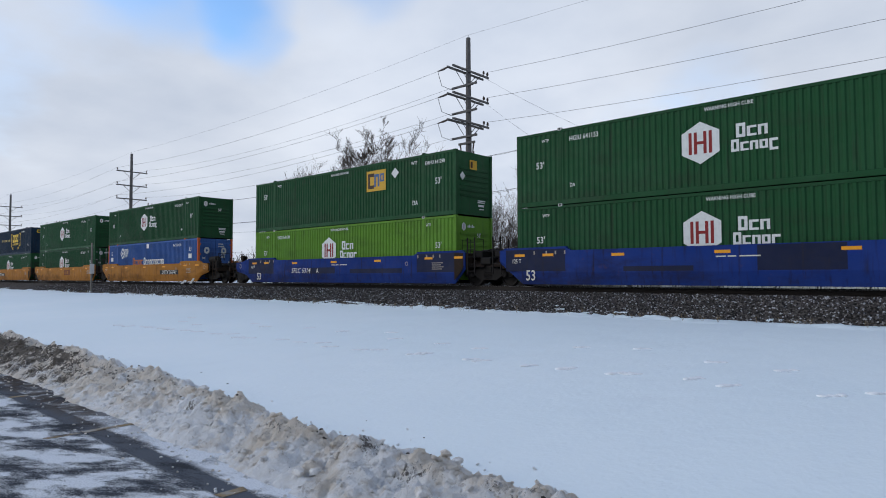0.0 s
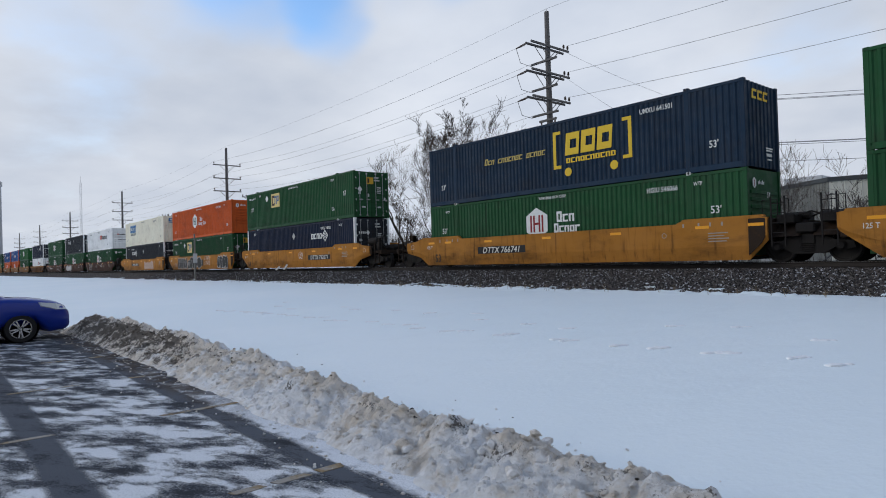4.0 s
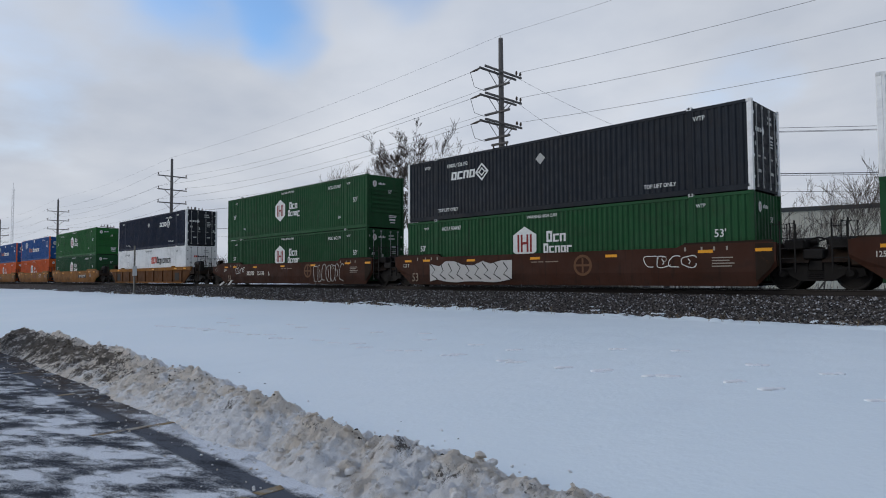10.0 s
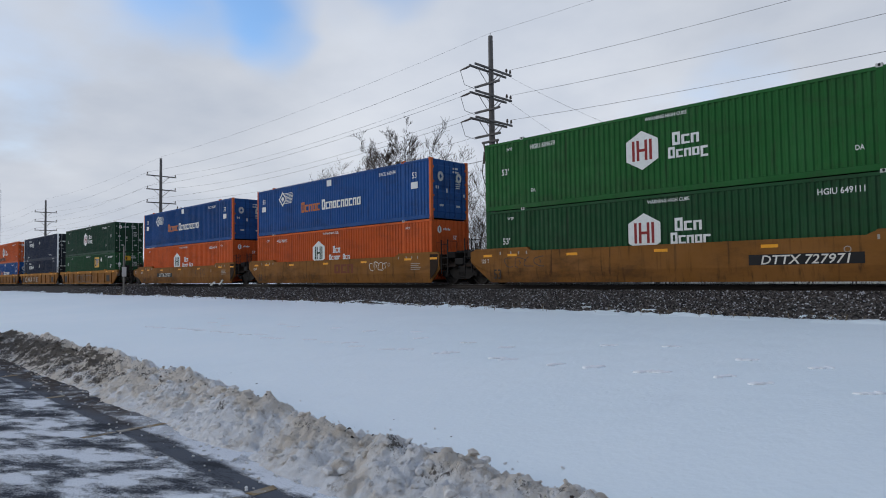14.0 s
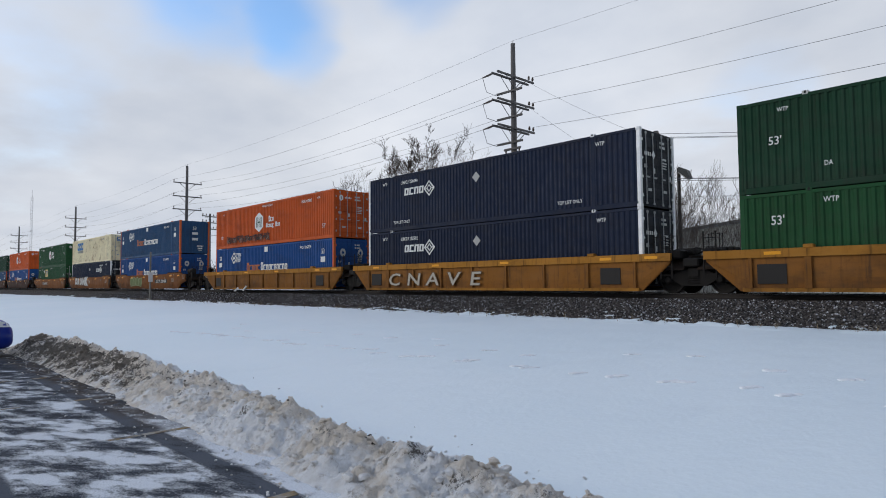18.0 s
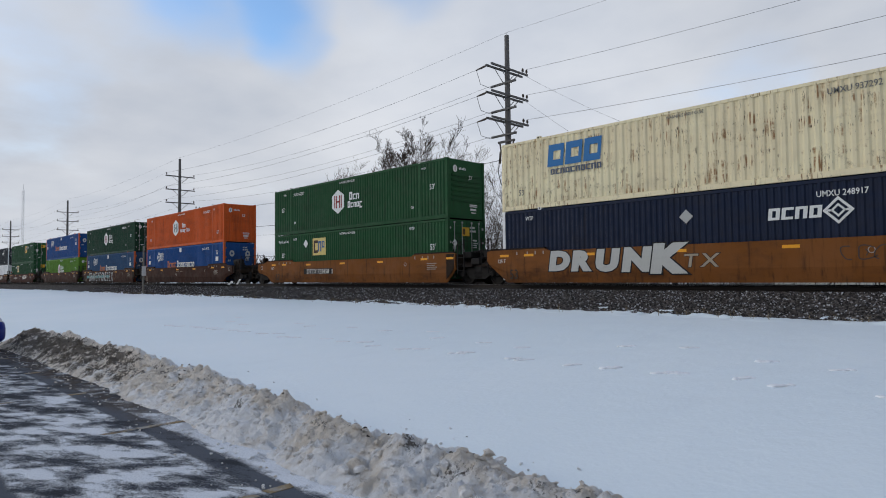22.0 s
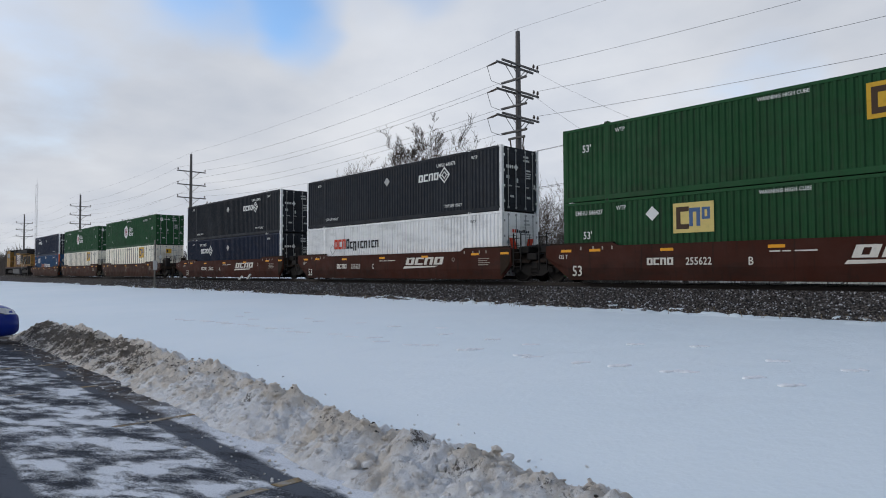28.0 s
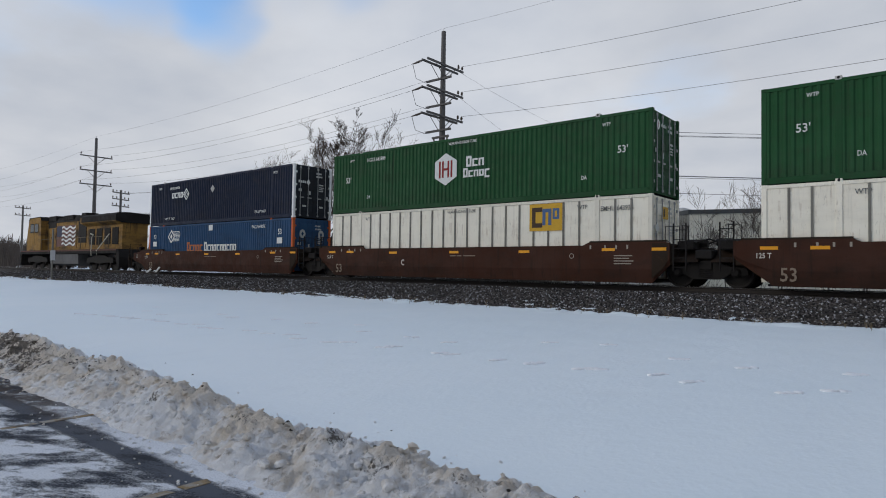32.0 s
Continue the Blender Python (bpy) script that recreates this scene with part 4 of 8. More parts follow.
        put("name_bars", "csxn4", lambda bm: bars(bm, "Txx txxxxxx xxxxx", 4.1, 7.8, 1.6, 0.3, y, 0.2), plain("name_dim_gold", (0.42, 0.33, 0.1), 0.6), "dim gold lettering drawn as bars")
        for x in (1.1, 15.1):
            lettering("53'", x, 0.9, y, 0.34, ink, side)
        lettering(num, 13.0, 2.5, y, 0.26, ink, side)
    elif kind == "pacer":
        put("logo_diamond", "pac1", lambda bm: (ring(bm, 3.1, 2.14, 0.32, 0.46, 4, y), ngon(bm, 3.1, 2.14, 0.17, 4, y)), ink, "white diamond with a hole")
        put("logo_stripes", "pac2", lambda bm: [flat(bm, 3.42 - abs(i - 3.5) * 0.05, 4.28 - abs(i - 4.5) * 0.04, 1.84 + i * 0.085, 1.88 + i * 0.085, y) for i in range(8)], ink, "thin white stripes")
        letter_blocks("Sxxxx", 5.15, 7.1, 1.14, 0.6, y, plain("name_rust", (0.42, 0.13, 0.04), 0.6), side, "faded orange lettering drawn as blocks")
        letter_blocks("Sxxxxxxxxx", 7.25, 10.85, 1.14, 0.58, y, ink, side, "white lettering drawn as blocks")
        for x in (0.85, 15.0):
            lettering("53", x, 2.17, y, 0.42, ink, side)
            put("plate", ("pplate", x), lambda bm, x=x: flat(bm, x - 0.24, x + 0.24, 1.52, 1.84, y), ink, "small white plate")
        put("plate", "pplate3", lambda bm: flat(bm, 7.75, 8.2, 2.42, 2.76, y), ink, "small white plate")
        lettering(num, 13.0, 2.5, y, 0.26, ink, side)


def container(kind, color, num, end="ribs", extra="", post=None, style="folds", rust=0.25, names=("", "")):
    """A 53 foot container, built from shared meshes; its origin is its lower left corner line on the track's centre."""
    frame_bits()
    c = new("shipping_container")
    p = paint("container_" + color, PAINTS[color], 0.5, 0.07 if color == "white" else 0.18 if color in ("cream", "old_white", "bone") else 0.42, rust, runs={"cream": 0.95, "bone": 0.25, "old_white": 0.25, "orange": 0.12}.get(color, 0.0))
    ink = plain("pale_ink", (0.72, 0.73, 0.70), 0.6, 0, 0.3)
    near = part("side_panel", side_mesh(style, -1), p, c)
    part("side_panel", side_mesh(style, 1), p, c)
    part("roof", MESHES["roof"], p, c)
    part("floor", MESHES["floor"], DARK, c)
    part("end_wall", MESHES["blank_end"], p, c)
    ends = paint("container_" + post, PAINTS[post], 0.5, 0.35, 0.2) if post else p
    for s in (-1, 1):
        for name in ("top_rail", "bottom_rail"):
            part(name, MESHES[name], p, c).matrix_basis = pose(0, s * (HALF - 0.052), 0)
        for x in (0.076, LEN - 0.076):
            part("corner_post", MESHES["corner_post"], ends, c).matrix_basis = pose(x, s * (HALF - 0.072), 0)
            for z in (0.06, HIGH - 0.06):
                part("corner_casting", MESHES["casting"], ends, c).matrix_basis = pose(x + (0.012 if x < 1 else -0.012), s * (HALF - 0.081), z)
        for x in (SEAM, LEN - SEAM):
            part("mid_post", MESHES["mid_post"], p, c).matrix_basis = pose(x, s * (HALF - 0.041), 0)
    for x in (SEAM, LEN - SEAM):
        part("lifting_casting", MESHES["casting"], plain("casting_paint", (0.55, 0.55, 0.52), 0.6, 0, 0.4) if style == "folds" and kind.startswith("hub") else ends, c).matrix_basis = pose(x, -HALF + 0.075, HIGH + 0.0)
        hole = part("casting_hole", MESHES["casting_hole"], BLACK, c)
        hole.matrix_basis = pose(x, -HALF - 0.0085, HIGH + 0.01)
    if style == "posts":
        grey = paint("post_grey", (0.20, 0.19, 0.165), 0.6, 0.5, 0.5)
        spans = ((0.14, SEAM - 0.07), (SEAM + 0.07, LEN - SEAM - 0.07), (LEN - SEAM + 0.07, LEN - 0.14))
        for a, b in spans:
            n = round((b - a) / 0.62)
            for i in range(1, n):
                part("wall_post", shared("wall_post", lambda bm: box(bm, -0.032, 0.032, 0.0, 0.03, 0.21, HIGH - 0.12)), grey, near, "grey upright post").matrix_basis = pose(a + (b - a) * i / n, -HALF - 0.0, 0)
    def end_mark(name, key, outline, material, label, x=LEN - 0.003):
        """A flat mark on the wall at the right end: outline in y and z."""
        part(name, shared(("end_mark", key, x), lambda bm: bm.faces.new([bm.verts.new((x, a, z)) for a, z in outline])), material, c, label)

    def oblong(a, w, z, h):
        return [(a, z), (a + w, z), (a + w, z + h), (a, z + h)]

    if end == "doors":
        tone = "charcoal" if kind[:4] == "umax" else color
        dark_end = paint("container_doors_" + tone, PAINTS[tone], 0.55, 0.12 if tone == "white" else 0.5, 0.1 if tone == "white" else 0.3)
        rods = plain("rod_zinc", (0.36, 0.36, 0.35), 0.55, 0.2) if kind not in ("pacer",) else paint("container_" + color, PAINTS[color])
        for s in (-1, 1):
            leaf = part("door", door_leaf(s), dark_end, c)
            for k in (0.33, 0.85):
                part("lock_rod", MESHES["lock_rod"], rods, leaf).matrix_basis = pose(0, s * k, 0)
            for k in range(4):
                part("hinge", shared(("hinge", s, k), lambda bm: bbox(bm, LEN - 0.05, LEN - 0.005, s * (HALF - 0.17) - 0.05, s * (HALF - 0.17) + 0.05, 0.38 + k * 0.68, 0.48 + k * 0.68, 0.008)), ends if post else rods, leaf)
        dim = plain("end_ink", (0.50, 0.51, 0.49), 0.6, 0, 0.35)
        for q, (a, w, z, h) in enumerate(((0.22, 0.36, 2.47, 0.09), (0.22, 0.42, 2.30, 0.09), (0.42, 0.3, 1.86, 0.08), (0.42, 0.34, 1.74, 0.05), (0.42, 0.3, 1.64, 0.05), (0.42, 0.3, 1.54, 0.05), (-0.95, 0.2, 1.45, 0.14), (-0.25, 0.1, 1.3, 0.2), (0.95, 0.12, 1.1, 0.2), (-0.7, 0.26, 0.62, 0.1), (0.45, 0.26, 0.62, 0.1))):
            part("placard", shared(("door_placard", q), lambda bm: box(bm, LEN - 0.042, LEN - 0.036, a, a + w, z, z + h)), dim, c, "pale lettering drawn as a bar")
    else:
        wall = part("end_wall", shared("end_" + end, end_ribs if end == "ribs" else end_folds), p, c)
        if end == "ribs":
            for i in range(6):
                part("rib", shared("end_rib", lambda bm: bbox(bm, LEN - 0.052, LEN - 0.012, -HALF + 0.30, HALF - 0.30, 0, 0.12, 0.01)), p, wall).matrix_basis = pose(0, 0, 0.85 + i * 0.24)
        for q, (a, w, z, h) in enumerate(((0.2, 0.55, 0.70, 0.05), (0.2, 0.5, 0.62, 0.05), (0.24, 0.42, 0.45, 0.1), (0.3, 0.35, 0.32, 0.05))):
            end_mark("end_plate", ("lines", q), oblong(a, w, z, h), ink, "white lettering drawn as a bar")
    if kind[:3] == "hub":
        six = [(-0.78 + 0.15 * math.cos(a), 2.40 + 0.19 * math.sin(a)) for a in [math.pi / 6 + math.pi / 3 * k for k in range(6)]]
        end_mark("end_emblem", "hex", six, ink, "small white six sided emblem", LEN + 0.004)
        end_mark("end_emblem", "hexbar", oblong(-0.80, 0.04, 2.3, 0.2), RED, "red upright bar", LEN + 0.007)
        for q in range(5):
            end_mark("end_letter", ("hub", q), oblong(-0.52 + q * 0.1, 0.065, 2.37, 0.09 + 0.04 * (q % 2)), ink, "white lettering drawn as a bar", LEN + 0.004)
        if end != "doors":
            t = lettering("53'", 0, 0, 0, 0.26, ink, c)
            t.matrix_basis = pose(LEN + 0.004, 0.15, 1.95, 0, 0, 90)
    if kind[:3] == "emp":
        end_mark("end_emblem", "emp", oblong(-0.35, 0.5, 2.1, 0.42), YELLOW, "small yellow panel", LEN + 0.004)
        end_mark("end_emblem", "emp2", oblong(-0.29, 0.14, 2.17, 0.28), plain("logo_brown", (0.06, 0.035, 0.02), 0.6), "dark brown block", LEN + 0.007)
        end_mark("placard", "empdia", [(-0.85, 1.55), (-0.67, 1.75), (-0.85, 1.95), (-1.03, 1.75)], ink, "white diamond placard", LEN + 0.004)
    if kind[:4] == "umax":
        for q in range(4):
            end_mark("end_letter", ("umax", q), oblong(-1.0 + q * 0.13, 0.085, 1.9, 0.14), ink, "white lettering drawn as a bar", LEN + 0.004)
        end_mark("end_emblem", "umaxdia", [(-0.34, 1.8), (-0.2, 1.97), (-0.34, 2.14), (-0.48, 1.97)], ink, "white diamond emblem", LEN + 0.004)
    if kind == "pacer" and end != "doors":
        t = lettering("53", 0, 0, 0, 0.4, ink, c)
        t.matrix_basis = pose(LEN + 0.004, -0.2, 2.1, 0, 0, 90)
        for q in range(2):
            end_mark("end_plate", ("pplate", q), oblong(-0.25, 0.5, 1.68 - 0.5 * q, 0.22), ink, "small white plate", LEN + 0.004)
    elif kind == "pacer":
        for q in (-0.66, 0.6):
            end_mark("end_emblem", ("pacer", q), [(q + 0.2 * math.cos(6.2832 * k / 12), 2.05 + 0.24 * math.sin(6.2832 * k / 12)) for k in range(12)], plain("end_ink", (0.50, 0.51, 0.49), 0.6, 0, 0.35), "pale round emblem", LEN + 0.004)
            end_mark("end_emblem", ("pacer2", q), [(q - 0.09, 2.05), (q, 1.93), (q + 0.09, 2.05), (q, 2.17)], p, "blue diamond in the emblem", LEN + 0.007)
    if kind in ("csx_white", "csx_cream"):
        for q in range(3):
            end_mark("end_emblem", ("csx", q), [(-0.75 + q * 0.42 + a, z) for a, z in ((0, 2.3), (0.34, 2.3), (0.34, 2.38), (0.12, 2.38), (0.12, 2.54), (0.38, 2.54), (0.38, 2.62), (0.04, 2.62))], plain("name_blue", (0.03, 0.16, 0.38), 0.6), "blue hook of the emblem", LEN + 0.004)
        end_mark("end_letter", "csxline", oblong(-0.72, 1.15, 2.14, 0.1), plain("name_blue", (0.03, 0.16, 0.38), 0.6), "small blue lettering drawn as a bar", LEN + 0.004)
        end_mark("end_letter", "csxnum", oblong(-0.2, 0.5, 0.75, 0.1), plain("number_grey", (0.16, 0.16, 0.15), 0.6), "small grey lettering drawn as a bar")
    if kind == "csx_navy":
        for q in range(3):
            end_mark("end_emblem", ("csx", q), [(-0.75 + q * 0.42 + a, z) for a, z in ((0, 2.3), (0.34, 2.3), (0.34, 2.38), (0.12, 2.38), (0.12, 2.54), (0.38, 2.54), (0.38, 2.62), (0.04, 2.62))], plain("name_gold", (0.72, 0.48, 0.03), 0.6), "gold hook of the emblem")
    if kind in ("xpo", "xpo_l"):
        for q, m in enumerate((plain("name_red", (0.55, 0.05, 0.02), 0.6),) * 2 + (BLACK,) * 6):
            end_mark("end_letter", ("xpo", q), oblong(-0.62 + q * 0.15, 0.11, 1.95, 0.15 if q in (0, 1, 2, 5) else 0.11), m, "lettering drawn as a bar", LEN + 0.004)
        if kind == "xpo_l":
            for q in (-1, 1):
                end_mark("end_emblem", ("xposlant", q), [(q * a, z) for a, z in ((0.12, 0.75), (0.5, 0.75), (0.85, 1.7), (0.47, 1.7))], plain("name_red", (0.55, 0.05, 0.02), 0.6), "red slanted block of the emblem", LEN + 0.007)
        end_mark("end_letter", "xpoline", oblong(-0.5, 1.0, 1.25, 0.07), plain("number_grey", (0.16, 0.16, 0.15), 0.6), "grey line", LEN + 0.004)
    marks_of(kind, near, ink, num, extra)
    return tagged(c, names[0], "container", "containers of the freight train")


PAINTS = {
    "green": (0.018, 0.075, 0.029), "dark_green": (0.012, 0.046, 0.024), "mid_green": (0.02, 0.108, 0.028), "lime": (0.115, 0.25, 0.028),
    "orange": (0.56, 0.100, 0.021), "navy": (0.014, 0.021, 0.043), "charcoal": (0.0205, 0.0245, 0.031), "csx_blue": (0.013, 0.031, 0.058),
    "blue": (0.018, 0.075, 0.235), "bone": (0.87, 0.815, 0.69), "dull_blue": (0.028, 0.075, 0.155), "pale_blue": (0.05, 0.115, 0.32), "white": (0.90, 0.895, 0.87), "cream": (0.87, 0.75, 0.49), "old_white": (0.84, 0.785, 0.63),
    "post_orange": (0.58, 0.13, 0.04), "tan": (0.40, 0.17, 0.03), "sill_blue": (0.013, 0.037, 0.19), "sill_brown": (0.056, 0.018, 0.0115), "old_brown": (0.052, 0.021, 0.013), "rib_tan": (0.37, 0.165, 0.028), "rib_brown": (0.24, 0.10, 0.018), "rib_panel": (0.24, 0.10, 0.022), "rib_rust": (0.12, 0.048, 0.015), "dark_tan": (0.19, 0.070, 0.018), "mid_tan": (0.23, 0.10, 0.024), "end_grime": (0.028, 0.018, 0.012),
}

SPEC = {
    "hub": ("hub", "green", "", "folds", "dark green corrugated steel container with white hexagon emblem"),
    "hub_dark": ("hub", "dark_green", "", "folds", "faded dark green corrugated container with white hexagon emblem"),
    "hub_mid": ("hub", "mid_green", "", "folds", "bright green corrugated steel container with white hexagon emblem"),
    "hub_lime": ("hub_lime", "lime", "", "folds", "lime green corrugated steel container with white emblem"),
    "hub_orange": ("hub_orange", "orange", "", "folds", "orange corrugated steel container with white hexagon emblem"),
    "emp_r": ("emp_r", "green", "", "folds", "green corrugated container with yellow panel and white diamond"),
    "emp_l": ("emp_l", "green", "", "folds", "green corrugated container with pale yellow panel and diamond"),
    "emp_white": ("emp_white", "bone", "", "posts", "white plate sided container with upright posts, yellow panel"),
    "umax": ("umax", "navy", "white", "folds", "dark navy corrugated container with white corner posts"),
    "umax_l": ("umax_l", "navy", "white", "folds", "dark navy container with white posts and diamond emblem"),
    "umax_black": ("umax", "charcoal", "white", "folds", "charcoal corrugated container with white corner posts"),
    "umax_black_l": ("umax_l", "charcoal", "white", "folds", "charcoal corrugated container with white posts and emblem"),
    "xpo": ("xpo", "white", "", "folds", "clean white corrugated container with red and black lettering"),
    "xpo_l": ("xpo_l", "white", "", "folds", "white corrugated container lettered red and black"),
    "csx_white": ("csx_white", "old_white", "", "wide", "off-white container with blue block lettering"),
    "csx_cream": ("csx_cream", "cream", "", "wide", "cream container with rust streaks and blue block lettering"),
    "csx_navy": ("csx_navy", "csx_blue", "", "folds", "navy blue container with gold bracket emblem"),
    "pacer": ("pacer", "blue", "post_orange", "folds", "blue corrugated container with orange end posts"),
    "pacer_dull": ("pacer", "dull_blue", "post_orange", "folds", "weathered dull blue container with orange end posts"),
    "pacer_pale": ("pacer", "pale_blue", "post_orange", "folds", "faded pale blue container with orange end posts"),
}


# ---- well cars ----
def sill(bm, cols, s, smooth=True):
    """One side of a car: columns of (x, bottom, knee, top); s is the side, -1 towards the field."""
    y0, y1 = s * 1.50, s * 1.44
    rows = [[], [], []]
    back = [[], [], []]
    for x, b, k, t in cols:
        for r, (y, z) in enumerate(((s * (1.42 if smooth else 1.46), b), (y0, k), (y0, t))):
            rows[r].append(bm.verts.new((x, y, z)))
            back[r].append(bm.verts.new((x, y1 - s * 0.06, z)))
    for i in range(len(cols) - 1):
        for r in range(2):
            bm.faces.new((rows[r][i], rows[r][i + 1], rows[r + 1][i + 1], rows[r + 1][i]))
            bm.faces.new((back[r][i], back[r + 1][i], back[r + 1][i + 1], back[r][i + 1]))
        bm.faces.new((rows[2][i], rows[2][i + 1], back[2][i + 1], back[2][i]))
        bm.faces.new((rows[0][i], back[0][i], back[0][i + 1], rows[0][i + 1]))
    for i in (0, len(cols) - 1):
        for r in range(2):
            bm.faces.new((rows[r][i], rows[r + 1][i], back[r + 1][i], back[r][i]))


def sill_mesh(s, lc, rc):
    left = [(-1.85, 0.74, 0.9, 1.28), (-0.95, 0.56, 0.8, 1.36), (-0.75, 0.5, 0.75, 1.46)] if lc else [(-0.73, 0.92, 1.02, 1.43), (-0.45, 0.70, 0.85, 1.46)]
    right = [(16.9, 0.5, 0.75, 1.46), (17.1, 0.56, 0.8, 1.36), (18.0, 0.74, 0.9, 1.28)] if rc else [(16.55, 0.45, 0.72, 1.46), (16.8, 0.72, 0.9, 1.43)]
    cols = left + [(-0.15 if lc else 0.36, 0.10, 0.55, 1.46), (2.35, 0.10, 0.55, 1.46), (2.52, 0.10, 0.55, 1.37), (13.75, 0.10, 0.55, 1.37), (13.92, 0.10, 0.55, 1.46), (16.3 if rc else 16.2, 0.10, 0.55, 1.46)] + right
    return shared(("sill", s, lc, rc), lambda bm: sill(bm, cols, s))


def cap_mesh(s, right):
    a, b = (13.95, 16.72) if right else (-0.55, 2.32)
    return shared(("cap", s, right), lambda bm: poly_y(bm, [(a, 1.46), (b, 1.46), (b - (0 if not right else 0.05), 1.52), (a + 0.06, 1.52)], s * 1.33, s * 1.50))


def truck_mesh():
    def side(s):
        def make(bm):
            y0, y1 = s * 1.06, s * 0.94
            poly_y(bm, [(-1.25, 0.42), (-1.2, 0.62), (-0.75, 0.66), (-0.35, 0.82), (0.35, 0.82), (0.75, 0.66), (1.2, 0.62), (1.25, 0.42), (1.0, 0.36), (0.72, 0.44), (0.42, 0.26), (-0.42, 0.26), (-0.72, 0.44), (-1.0, 0.36)], y0, y1)
            for x in (-0.89, 0.89):
                lathe_y(bm, x, 0.48, [(0.13, s * 1.05), (0.15, s * 1.1), (0.09, s * 1.16), (0.02, s * 1.16)], 12)
        return make

    def springs(s):
        """The nest of coils, one ribbed body."""
        def make(bm):
            rings = []
            for k in range(11):
                r = 1.0 if k % 2 else 0.8
                rings.append([bm.verts.new((0.32 * r * math.cos(6.2832 * q / 12), s + 0.1 * r * math.sin(6.2832 * q / 12), 0.32 + k * 0.028)) for q in range(12)])
            for a, b in zip(rings, rings[1:]):
                for q in range(12):
                    bm.faces.new((a[q], a[(q + 1) % 12], b[(q + 1) % 12], b[q]))
        return make
    for s in (-1, 1):
        shared(("side_frame", s), side(s))
        shared(("springs", s), springs(s))

    def wheels(bm):
        for s in (-1, 1):
            lathe_y(bm, 0, 0, [(0.16, s * 0.80), (0.17, s * 0.80), (0.38, s * 0.76), (0.40, s * 0.80), (0.46, s * 0.80), (0.465, s * 0.70), (0.49, s * 0.69), (0.49, s * 0.66), (0.38, s * 0.66), (0.17, s * 0.70), (0.09, s * 0.68)], 24)
        tube(bm, [(0, -1.08, 0), (0, 1.08, 0)], 0.085, 10)
    shared("wheelset", wheels)
    shared("truck_bolster", lambda bm: bbox(bm, -0.2, 0.2, -1.1, 1.1, 0.55, 0.88, 0.03))


def truck(parent, x):
    truck_mesh()
    t = part("truck", MESHES["truck_bolster"], DARK, parent, "dark grimy two axle truck")
    t.matrix_basis = pose(x, 0, 0)
    for s in (-1, 1):
        part("side_frame", MESHES[("side_frame", s)], DARK, t)
        part("springs", MESHES[("springs", s)], DARK, t)
    for a in (-0.89, 0.89):
        part("wheelset", MESHES["wheelset"], plain("wheel_steel", (0.024, 0.021, 0.019), 0.75, 0.1), t).matrix_basis = pose(a, 0, 0.465)


